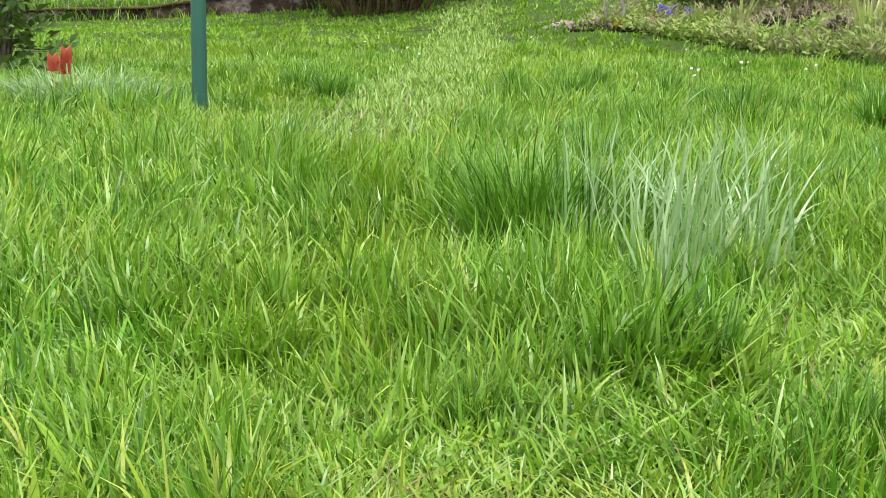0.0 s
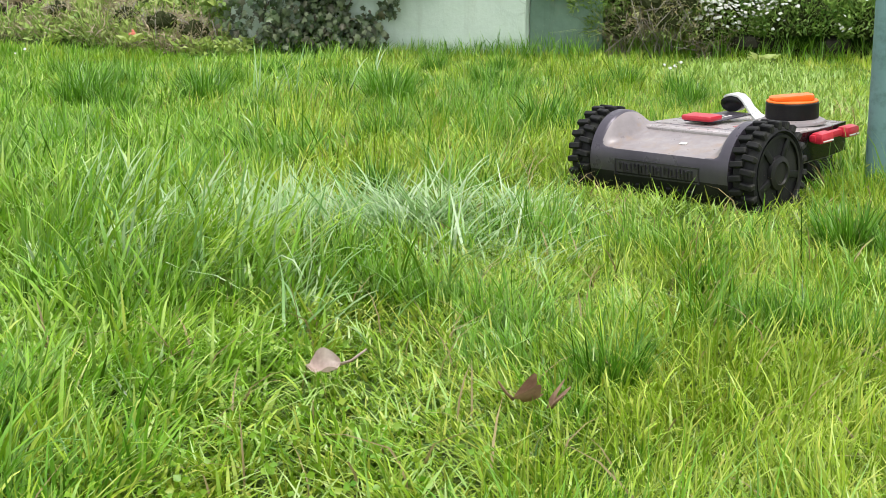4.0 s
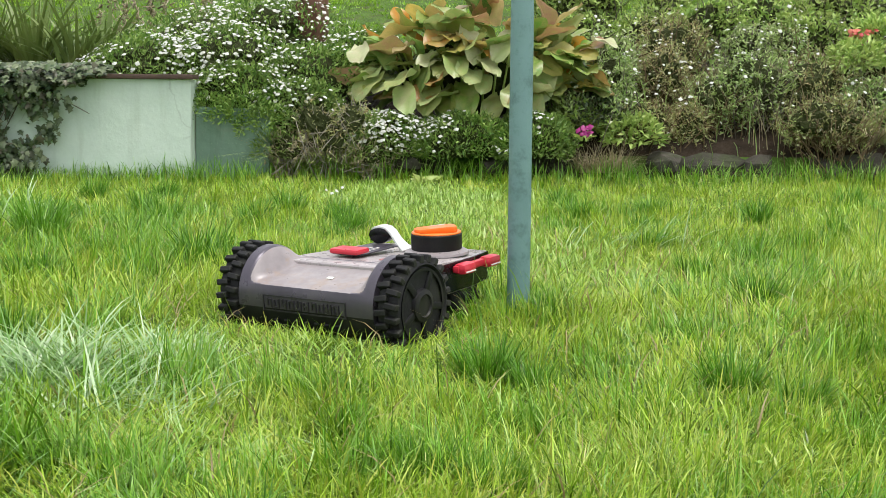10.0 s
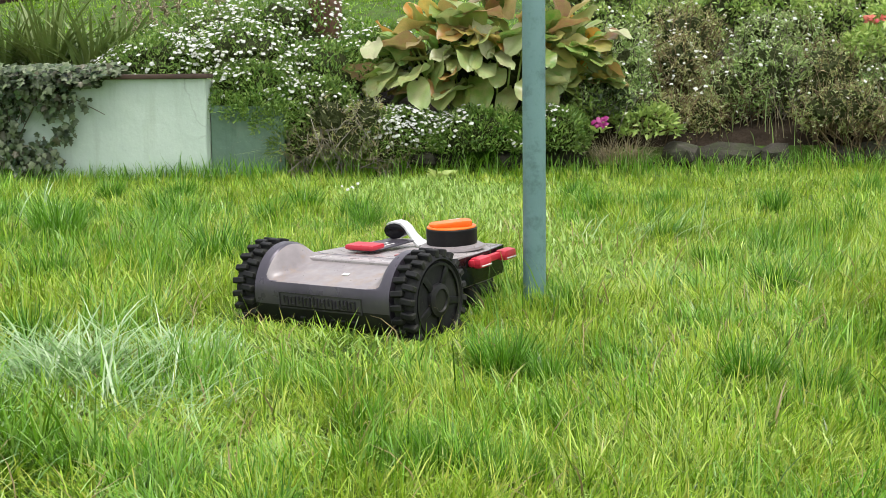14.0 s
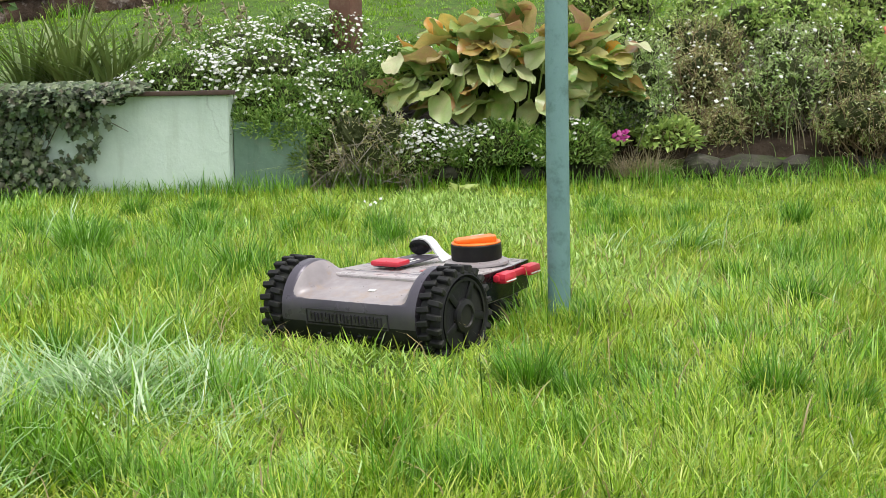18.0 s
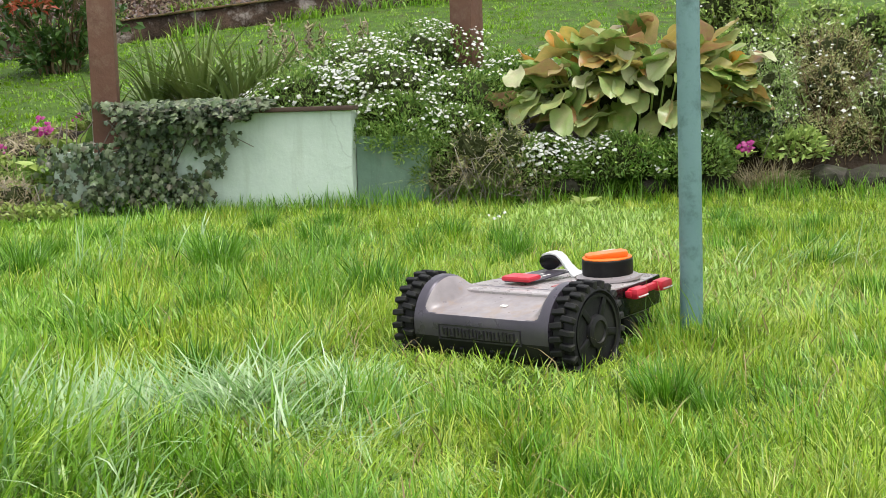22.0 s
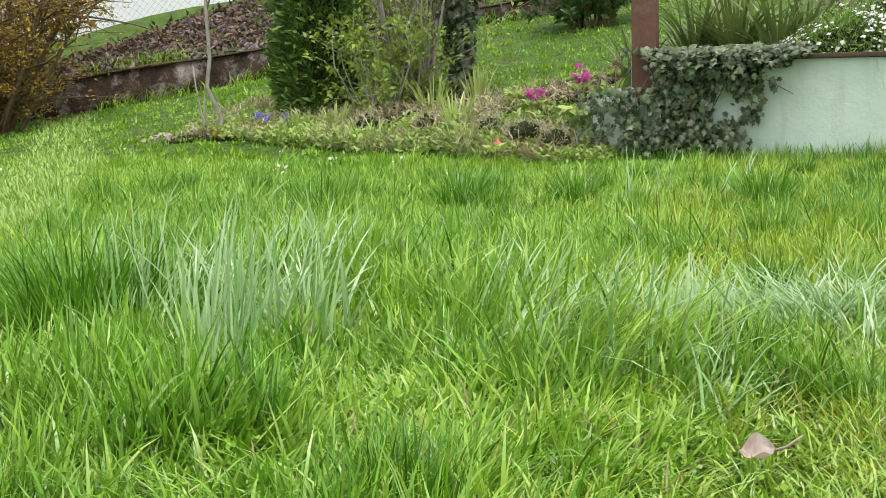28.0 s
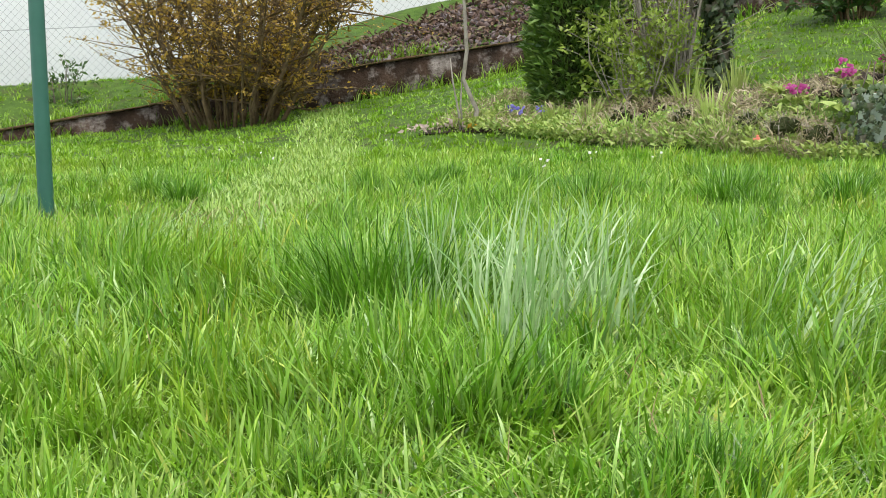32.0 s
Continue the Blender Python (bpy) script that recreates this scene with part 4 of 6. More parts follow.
for i in range(17):
    sx = -0.86 + 0.29 * i
    ob = new("edging_stone", edge_stones[i % 5])
    ob.matrix_world = pose(sx, 7.49 + 0.03 * math.sin(i * 2.3), float(ground_z(sx, 7.3)) + 0.04, 9 * (i % 3), 5 * (i % 4), 67 * i) @ Matrix.Diagonal((0.34 + 0.07 * (i % 3), 0.2, 0.15 + 0.05 * (i % 2), 1))
    tagged(ob, "dark mossy stone edging the flower bank", "stone", "edging stones")


# ---- old retaining wall, gravel bank, fence, house ----
def wall_strip(name, x0, x1, step, half, lift0, lift1, mat, label, cat):
    xs = np.arange(x0, x1 + 1e-6, step)
    ys, zb, zt = np.interp(xs, WALL_X, WALL_Y), np.interp(xs, WALL_X, WALL_BASE), np.interp(xs, WALL_X, WALL_TOP)
    d = unit(np.stack([np.gradient(xs), np.gradient(ys)], -1))
    nrm = np.stack([d[:, 1], -d[:, 0]], -1)
    jit = lambda k: 0.02 * (vnoise(xs, ys, 3.1, k) - 0.5)
    rings = []
    for side, top in ((1, 0), (1, 1), (-1, 1), (-1, 0)):
        p = np.stack([xs + nrm[:, 0] * half * side, ys + nrm[:, 1] * half * side], -1) + nrm * jit(side + 3)[:, None]
        zz = (zt + lift1 + jit(5)) if top else ((zb + lift0) if lift0 < 0 else zt + lift0)
        rings.append(np.concatenate([p, zz[:, None]], -1))
    V = np.stack(rings, 1).reshape(-1, 3)
    T = []
    for i in range(len(xs) - 1):
        for k in range(4):
            a, b = i * 4 + k, i * 4 + (k + 1) % 4
            T += [(a, b, b + 4), (a, b + 4, a + 4)]
    e = (len(xs) - 1) * 4
    T += [(0, 2, 1), (0, 3, 2), (e, e + 1, e + 2), (e, e + 2, e + 3)]
    return tagged(new(name, np_mesh(name, V, T, mat)), label, cat, kind="structure")


wall_strip("retaining_wall", -20, 2, 0.2, 0.11, -0.3, 0.0, CONCRETE, "low crumbling dark retaining wall along the lawn", "wall")
wall_strip("wall_coping", -20, 2, 0.1, 0.125, 0.003, 0.022, MOSS, "mossy rust-brown coping on the retaining wall", "coping")

n = 7500
sx = rng.uniform(-9.9, -3.2, n)
sd = rng.uniform(0.15, 2.5, n) * np.interp(sx, [-9.9, -8.8, -3.2], [0.25, 1, 0.8])
sy = np.interp(sx, WALL_X, WALL_Y) + sd
sz = ground_z(sx, sy)
def rubble_shapes(count):
    """Angular broken stones of about 2 m, each cut by a few planes of its own."""
    bm = bmesh.new()
    bmesh.ops.create_icosphere(bm, subdivisions=1, radius=1.0)
    iv = np.array([v.co[:] for v in bm.verts])
    it = np.array([[v.index for v in f.verts] for f in bm.faces])
    bm.free()
    made = []
    for _ in range(count):
        planes = unit(rng.normal(0, 1, (8, 3)))
        dist = rng.uniform(0.32, 0.8, 8)
        dots = iv @ planes.T
        made.append(iv * np.minimum(1.0, np.where(dots > 0.05, dist / np.maximum(dots, 0.05), 9).min(1))[:, None] * rng.uniform((0.8, 0.5, 0.4), (1.5, 1.0, 0.9)))
    return made, it


shapes, it = rubble_shapes(24)
size = 0.028 + 0.095 * rng.uniform(0, 1, n) ** 2.0
near = np.argsort(sd + 1.2 * (size < 0.07))[:300]
rubble = empty("rubble_bank", pose(0, 0, 0), "bank of grey and purplish broken stones above the wall", "stones")
stone_meshes = [np_mesh("stone", v, it, GRAVEL) for v in shapes]
rest = []
chosen = set(near.tolist())
for i in range(n):
    m = pose(float(sx[i]), float(sy[i]), float(sz[i] + 0.12 * size[i]), *[float(v) for v in rng.uniform(-55, 55, 2)], float(rng.uniform(0, 360))) @ Matrix.Scale(float(0.62 * size[i]), 4)
    if i in chosen:
        put("stone", stone_meshes[i % 24], rubble, "", m)
    else:
        a = np.array(m)
        rest.append((shapes[i % 24] @ a[:3, :3].T + a[:3, 3], it))
ob = put("loose_rubble", np_mesh("loose_rubble", *merged(rest), GRAVEL), rubble)
ob["kind"] = "stuff"

lx = rng.uniform(-9.9, -3.2, 9000)
ly = np.interp(lx, WALL_X, WALL_Y) + rng.uniform(0.14, 2.5, 9000) * np.interp(lx, [-9.9, -8.8, -3.2], [0.25, 1, 0.8])
stuff("bank_litter", leaves(np.stack([lx, ly, ground_z(lx, ly) + rng.uniform(0.01, 0.07, 9000)], -1), np.tile((0, -0.2, 0.6), (9000, 1)), rng.uniform(0.03, 0.10, 9000), 0.4, 0.2, 0.3, 1.2), LITTER, "brown leaf litter and dead stems between the stones", "leaf litter")
fx = np.arange(-19.0, -4.0, 0.1)
fy = np.interp(fx, WALL_X, WALL_Y) + 3.1
fz = ground_z(fx, fy)
fence = empty("chain_link_fence", pose(0, 0, 0), "thin galvanised chain-link fence above the bank", "fence")
links = []
run = np.concatenate([[0], np.cumsum(np.hypot(np.diff(fx), np.diff(fy)))])
def fence_at(s, h):
    return np.array([np.interp(s, run, fx), np.interp(s, run, fy), np.interp(s, run, fz) + h])
for s in np.arange(0, run[-1] - 1.25, 0.085):
    links.append(cable([fence_at(s, 0.02), fence_at(s + 0.6, 0.62), fence_at(s + 1.2, 1.25)], [0.0018] * 3, 3))
    links.append(cable([fence_at(s + 1.2, 0.02), fence_at(s + 0.6, 0.64), fence_at(s, 1.25)], [0.0018] * 3, 3))
put("wire_mesh", np_mesh("wire_mesh", *merged(links), WIRE), fence)
for h in (0.05, 0.65, 1.25):
    put("tension_wire", np_mesh("tension_wire", *cable([fence_at(s, h) for s in np.arange(0, run[-1], 0.5)], [0.004] * len(np.arange(0, run[-1], 0.5)), 4), WIRE), fence)
for s in np.arange(3.0, run[-1], 7.5):
    put("fence_post", np_mesh("fence_post", *cable([fence_at(s, -0.2), fence_at(s, 1.3)], [0.02, 0.02], 8), WIRE), fence)

house = empty("white_house", pose(-24, 21, -1.5, 0, 0, 42), "plain white plastered house beyond the fence", "house")
part("wall", box(34, 8, 9.0, (0, 4, 4.5)), HOUSE, house, bevel=0.03)
part("plinth", box(34.1, 0.06, 0.9, (0, -0.035, 0.45)), HOUSE_GREY, house, "blue-grey painted plinth", bevel=0.01)
part("roof", prism([(-17.5, -0.7), (17.5, -0.7), (17.5, 8.7), (-17.5, 8.7)], 9.0, lambda x, y: 9.2 + 3.0 * (1 - abs(y - 4) / 4.7)), CONCRETE, house, "dark tiled roof", smooth=False)


# ---- the robot mower ----
def robot_mower():
    root = empty("robot_lawn_mower", MOWER, "grey robot lawn mower with knobbly black wheels standing in long grass", "lawn mower")
    R, AX = 0.098, 0.103
    ny, nt_ = 150, 240
    ys = np.linspace(-0.176, 0.176, ny)
    th = np.linspace(0, 2 * math.pi, nt_, endpoint=False)

    def radius(t, y):
        s, c = math.sin(t), math.cos(t)
        r = R
        if s > 0.05 and math.pi * 0.1 < t < math.pi * 0.96:
            flat = 0.049 / max(s - 0.20 * c, 0.05)
            k = float(1 - smooth(0.112, 0.158, abs(y)))
            if flat < R:
                r = R + (flat - R) * k
        return r

    shell_bm, scoop_bm, low_bm = bmesh.new(), bmesh.new(), bmesh.new()
    P = [[Vector((radius(t, y) * math.cos(t), y, AX + radius(t, y) * math.sin(t))) for t in th] for y in ys]
    grids = {}
    for bm in (shell_bm, scoop_bm, low_bm):
        grids[bm] = [[None] * nt_ for _ in ys]
    def vert(bm, i, j):
        if grids[bm][i][j] is None:
            grids[bm][i][j] = bm.verts.new(P[i][j])
        return grids[bm][i][j]
    for i in range(ny - 1):
        for j in range(nt_):
            k = (j + 1) % nt_
            cut = R - (P[i][j] + P[i + 1][k] - Vector((0, P[i][j].y + P[i + 1][k].y, 2 * AX))).length / 2
            bm = scoop_bm if cut > 0.002 and abs(ys[i] + ys[i + 1]) < 0.30 else low_bm if math.sin(th[j]) < -0.17 else shell_bm
            bm.faces.new((vert(bm, i, j), vert(bm, i, k), vert(bm, i + 1, k), vert(bm, i + 1, j)))
    for i, flip in ((0, False), (ny - 1, True)):
        ring = [shell_bm.verts.new(P[i][j]) for j in range(nt_)]
        shell_bm.faces.new(ring[::-1] if flip else ring)
    for bm in (shell_bm, scoop_bm, low_bm):
        bmesh.ops.recalc_face_normals(bm, faces=bm.faces)
    barrel = part("rear_shell", shell_bm, SHELL, root, "rounded dark warm-grey rear shell")
    # underside of the same grey shell; black stands in for its shade
    part("lower_shell", low_bm, BLACK, root, "lower half of the rear shell, its shade painted black")
    part("scoop_panel", scoop_bm, SCOOP, root, "dusty light brown saddle of the shell, lightened for sky glare")
    # raised plate with illegible lettering, drawn as bars, darker than the shell for relief shade
    t = radians(184)
    for i in range(10):
        y = -0.090 + 0.0195 * i
        for k, (dy, w, dz, h) in enumerate(((0, 0.0036, 0, 0.021), (0.006, 0.010, 0.008 * (1 - i % 3), 0.0042), (0.011 - 0.002 * (i % 2), 0.0034, 0.003 * (i % 2), 0.017))):
            part("raised_mark", box(0.006, w, h), SHELL_DARK, barrel, m=Matrix.Translation((math.cos(t) * R, y + dy, AX + math.sin(t) * R + dz)) @ pose(0, 0, 0, 0, -6, 0), bevel=0.001)
    for s in (-1, 1):
        tt = t - s * 0.165
        part("raised_frame", box(0.004, 0.215, 0.0026), SHELL_DARK, barrel, m=Matrix.Translation((math.cos(tt) * R, 0, AX + math.sin(tt) * R)))
        part("raised_frame", box(0.004, 0.0026, 0.033), SHELL_DARK, barrel, m=Matrix.Translation((math.cos(t) * R, s * 0.107, AX + math.sin(t) * R)))
    for i in range(7):
        t = radians(218)
        part("vent_slat", box(0.006, 0.011, 0.05), BLACK, barrel, "black vent slot", m=Matrix.Translation((math.cos(t) * R, -0.08 + 0.0265 * i, AX + math.sin(t) * R)) @ pose(0, 0, 0, 0, -38, 0), bevel=0.002)
    part("label_plate", box(0.010, 0.016, 0.0012, (-0.030, -0.02, 0.1472), rot=pose(0, 0, 0, 0, -11.3, 0)), LABEL_WHITE, root, "small white sticker")

    def outline(x0, w, nose, n=9, back=None):
        right = [(x0, -w), (0.30, -w), (0.385, -w + 0.012), (0.44, -w + 0.045), (0.475, -w + 0.095), (nose, -0.028)]
        return right + [(x, -y) for x, y in right[::-1]]

    def deck_top(x, y):
        return 0.172 - 0.022 * max(0.0, (x - 0.06) / 0.4) - 0.2 * max(0.0, x - 0.40) - 0.25 * max(0.0, abs(y) - 0.145)

    bm = prism(outline(0.03, 0.168, 0.492), lambda x, y: 0.083 + 0.02 * (x > 0.4), deck_top)
    bmesh.ops.bevel(bm, geom=[e for e in bm.edges if e.calc_face_angle(0) > 0.6], offset=0.007, segments=3, affect="EDGES", profile=0.6)
    deck = part("deck", bm, DECK, root, "flat warm-grey front deck tapering to the nose, lightened for sky reflection")
    part("chassis", prism([(-0.02, -0.15), (0.36, -0.145), (0.43, -0.09), (0.43, 0.09), (0.36, 0.145), (-0.02, 0.15)], 0.03, 0.084), BLACK, root, "black underside of the mower", bevel=0.006)
    part("cutter_disc", lathe([(0, 0.012), (0.10, 0.012), (0.105, 0.02), (0.06, 0.031), (0, 0.031)], 28, Matrix.Translation((0.2, 0, 0))), BLACK, root)
    for s in (-1, 1):
        caster = part("front_caster", lathe([(0, -0.014), (0.03, -0.014), (0.036, -0.008), (0.036, 0.008), (0.03, 0.014), (0, 0.014)], 24, pose(0, 0, 0, 90)), RUBBER, root, "small black front wheel", m=Matrix.Translation((0.375, 0.105 * s, 0.034)))
        part("caster_fork", box(0.012, 0.034, 0.05, (0, 0, 0.03)), BLACK, caster, bevel=0.003)
        part("side_skirt", box(0.10, 0.012, 0.07), BLACK, root, "black skirt before the wheel", m=Matrix.Translation((0.135, 0.166 * s, 0.105)), bevel=0.004)
        part("suspension_arm", box(0.11, 0.016, 0.018, (0.30, 0.15 * s, 0.062), rot=pose(0, 0, 0, 0, 8, 0)), RUBBER, root, "black suspension arm", bevel=0.004)
        part("axle_block", tube(0.017, 0.017, 0.04, (0.245, 0.15 * s, 0.045), 14), RUBBER, root)
    # windows of the left flank
    for x in (0.36, 0.235):
        y = 0.1705 - (0.012 if x > 0.3 else 0)
        part("side_window", prism([(-0.02, -0.012), (0.016, -0.012), (0.02, 0.012), (-0.012, 0.012)], 0, 0.003), GLOSS_BLACK, deck, "black side window", smooth=False, m=Matrix.Translation((x, y + (-0.005 if x > 0.3 else 0), 0.118)) @ pose(0, 0, 0, -90, 0, -7 if x > 0.3 else 0))
    part("flank_panel", prism([(0.13, -0.1715), (0.30, -0.1715), (0.385, -0.160), (0.385, -0.155), (0.30, -0.166), (0.13, -0.166)], 0.088, 0.152), GLOSS_BLACK, deck, "glossy black right flank")
    part("nose_window", prism([(0.395, -0.1535), (0.44, -0.1265), (0.438, -0.121), (0.393, -0.149)], 0.105, 0.134), GLOSS_BLACK, deck, "black nose window")
    # right-hand bumper
    bump = part("bumper", box(0.165, 0.016, 0.016, (0.29, -0.181, 0.138)), RED, root, "red side bumper", bevel=0.005)
    for x in (0.238, 0.346):
        knob = part("bumper_pad", box(0.052, 0.032, 0.026, (x, -0.188, 0.138)), RED, bump, bevel=0.0115)
        part("pad_rib", box(0.040, 0.003, 0.003, (x, -0.2035, 0.132)), LABEL_WHITE, bump, "pale reflective strip", bevel=0.001)
    # deck fittings
    part("stop_button", box(0.050, 0.078, 0.013, (0.135, 0.050, 0.1762)), RED, root, "red stop button", bevel=0.007)
    part("panel_rim", box(0.16, 0.075, 0.003, (0.215, 0.06, 0.1655)), SHELL, root, bevel=0.001)
    part("red_print", box(0.07, 0.055, 0.0016, (0.13, -0.085, 0.1688)), DECK_RED, root, "worn red printed panel")
    for i in range(6):
        part("key_mark", box(0.008, 0.007, 0.0014, (0.195 + 0.017 * (i % 3), 0.04 + 0.018 * (i // 3), 0.168)), LABEL_WHITE, root, "small white key mark")
    part("deck_groove", box(0.20, 0.0035, 0.002, (0.33, 0.125, 0.1585)), BLACK, root)
    part("nose_stripe", box(0.06, 0.012, 0.002, (0.425, 0.0, 0.149), rot=pose(0, 0, 0, 0, 7, 20)), GLOSS_BLACK, root, "black sensor strip")
    # lidar turret
    T = Matrix.Translation((0.281, -0.087, 0.158))
    part("turret_ring", lathe([(0, 0), (0.074, 0), (0.072, 0.005), (0.062, 0.010), (0, 0.010)], 40, T), SCOOP, root, "pale grey ring under the turret")
    tur = part("turret", lathe([(0, 0.009), (0.056, 0.009), (0.0575, 0.012), (0.0575, 0.044), (0.056, 0.046), (0, 0.046)], 44, T), BLACK, root, "black round sensor turret")
    part("turret_cap", lathe([(0, 0.0465), (0.0560, 0.0465), (0.0560, 0.0485), (0.0540, 0.0500), (0.050, 0.0500), (0.048, 0.0485), (0, 0.0485)], 44, T), ORANGE, tur, "orange cap of the turret")
    grip = prism([(-0.050, -0.012), (-0.042, -0.024), (0.036, -0.024), (0.046, -0.014), (0.046, 0.014), (0.036, 0.024), (-0.042, 0.024), (-0.050, 0.012)], 0.0485, lambda x, y: 0.0615 + 0.10 * min(x, 0.02) - 0.25 * max(0.0, x - 0.034))
    part("grip", grip, ORANGE, tur, "raised orange grip", m=T @ pose(0, 0, 0, 0, 0, -52), bevel=0.003)
    # two camera horns: a white band that rises from the deck and curls over a black camera body
    def horn(x, y, turn):
        m = pose(x, y, 0.160, 0, 0, turn)
        prof = [(-0.052, -0.004), (-0.040, 0.004), (-0.027, 0.018), (-0.014, 0.036), (-0.002, 0.046), (0.014, 0.049), (0.028, 0.047), (0.036, 0.042)]
        bm = bmesh.new()
        rows = []
        for k, (px, pz) in enumerate(prof):
            a, b = prof[max(k - 1, 0)], prof[min(k + 1, len(prof) - 1)]
            d = Vector((b[0] - a[0], 0, b[1] - a[1])).normalized() * 0.005
            w = 0.0175 + 0.005 * max(0, 2 - k)
            rows.append([bm.verts.new((px, -w, pz)), bm.verts.new((px, w, pz)), bm.verts.new((px + d.z, w, pz - d.x)), bm.verts.new((px + d.z, -w, pz - d.x))])
        for a, b in zip(rows, rows[1:]):
            for i in range(4):
                bm.faces.new((a[i], a[(i + 1) % 4], b[(i + 1) % 4], b[i]))
        bm.faces.new(rows[0])
        bm.faces.new(rows[-1][::-1])
        bmesh.ops.recalc_face_normals(bm, faces=bm.faces)
        h = part("camera_horn", bm, SILVER, root, "curled white-silver camera horn", m=m, bevel=0.0012)
        eye = [(-0.013, 0.027), (-0.003, 0.039), (0.013, 0.0435), (0.030, 0.042), (0.040, 0.036), (0.043, 0.026), (0.037, 0.014), (0.022, 0.007), (0.004, 0.009), (-0.009, 0.017)]
        part("camera_eye", prism(eye, -0.0182, 0.0182), GLOSS_BLACK, h, "black camera face", m=pose(0, 0, 0, 90), bevel=0.003)
    horn(0.305, 0.062, 96)
    horn(0.366, -0.028, -112)
    # wheels
    face = lathe([(0, -0.020), (0.080, -0.020), (0.085, -0.027), (0.092, -0.024), (0.094, -0.015), (0.094, 0.015), (0.092, 0.024), (0.085, 0.027), (0.080, 0.020), (0, 0.020)], 48, pose(0, 0, 0, -90))
    tyre_me = bpy.data.meshes.new("wheel")
    face.to_mesh(tyre_me)
    face.free()
    tyre_me.materials.append(RUBBER)
    shade_smooth(tyre_me)
    tyre_me.set_sharp_from_angle(angle=radians(35))
    lug = box(0.0125, 0.029, 0.017)
    bmesh.ops.bevel(lug, geom=lug.edges[:], offset=0.002, segments=1, affect="EDGES")
    lug_me = bpy.data.meshes.new("tread_lug")
    lug.to_mesh(lug_me)
    lug.free()
    lug_me.materials.append(RUBBER)
    for s in (-1, 1):
        wheel = put("wheel", tyre_me, root, "knobbly black rubber wheel", Matrix.Translation((0, 0.208 * s, AX - 0.001)))
        for i in range(44):
            a = 2 * math.pi * i / 44
            sh = 0.0125 if i % 2 else -0.0125
            put("tread_lug", lug_me, wheel, "", Matrix.Rotation(a, 4, "Y") @ Matrix.Translation((0, sh, 0.0965)) @ pose(0, 0, 0, 0, 0, 7 if i % 2 else -7))
        part("hub", lathe([(0, 0.019), (0.036, 0.019), (0.034, 0.028), (0.024, 0.031), (0.022, 0.027), (0, 0.027)], 32, pose(0, 0, 0, -90 * s)), BLACK, wheel, "black wheel hub")
        part("rim_ring", lathe([(0.072, 0.019), (0.078, 0.019), (0.078, 0.025), (0.072, 0.025)], 40, pose(0, 0, 0, -90 * s)), BLACK, wheel)
        for i in range(5):
            part("spoke", box(0.015, 0.006, 0.042, (0, 0.0215 * s, 0.054)), BLACK, wheel, m=Matrix.Rotation(2 * math.pi * i / 5 + 0.5, 4, "Y"), bevel=0.002)
    return root


robot_mower()


# ---- plants: builders ----
def dome(n, rx, ry, rz, low=-0.25, fill=0.35):
    """Points and outward ways over and inside a rounded clump."""
    v = unit(rng.normal(0, 1, (n * 3, 3)))
    v = v[v[:, 2] > low][:n]
    k = (1 - fill * rng.uniform(0, 1, len(v)) ** 2)[:, None]
    bump = (0.85 + 0.3 * vnoise(v[:, 0] * 2 + v[:, 2], v[:, 1] * 2, 2.5, 11))[:, None]
    return v * k * bump * (rx, ry, rz), v


def clump(name, x, y, z, rx, ry, rz, leaf, n, size, ratio, label, category, group="", flower=None, nf=0, fsize=0.02, core=True, low=-0.3, up=0.4, core_mat=None, stems=0, stem_mat=None):
    root = empty(name, pose(x, y, z), label, category, group)
    p, v = dome(n, rx, ry, rz, low)
    put("foliage", np_mesh("foliage", *leaves(p, v + (0, 0, up), size * rng.uniform(0.6, 1.3, len(p)), ratio, 0.25, 0.15, 0.7), leaf), root)
    # added dark body in place of the shade deep inside the clump
    if core:
        bm = bmesh.new()
        bmesh.ops.create_icosphere(bm, subdivisions=3, radius=1.0)
        for q in bm.verts:
            k = 0.62 + 0.3 * noise.noise(q.co * 3 + Vector((x, y, z)))
            q.co = Vector((q.co.x * rx * k, q.co.y * ry * k, max(q.co.z, -0.5) * rz * k))
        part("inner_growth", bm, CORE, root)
    if flower:
        p, v = dome(nf, rx * 1.03, ry * 1.03, rz * 1.05, 0.0, 0.05)
        put("blossom", np_mesh("blossom", *umbels(p, v + (0, -0.25, 0.8), fsize), flower), root, "small blossoms over the foliage")
    if stems:
        pcs = []
        for _ in range(stems):
            a = rng.uniform(0, 6.28)
            tip = np.array([rx * 0.9 * math.cos(a), ry * 0.9 * math.sin(a), rz * rng.uniform(0.3, 0.95)])
            b = tip * (0.25, 0.25, 0) + (0, 0, -rz * 0.5)
            pcs.append(cable([b, (b + tip) / 2 + rng.normal(0, 0.03, 3), tip], [0.005, 0.004, 0.0015], 4))
        put("twig_growth", np_mesh("twig_growth", *merged(pcs), stem_mat or BARK_BROWN), root, "thin woody twigs")
    return root


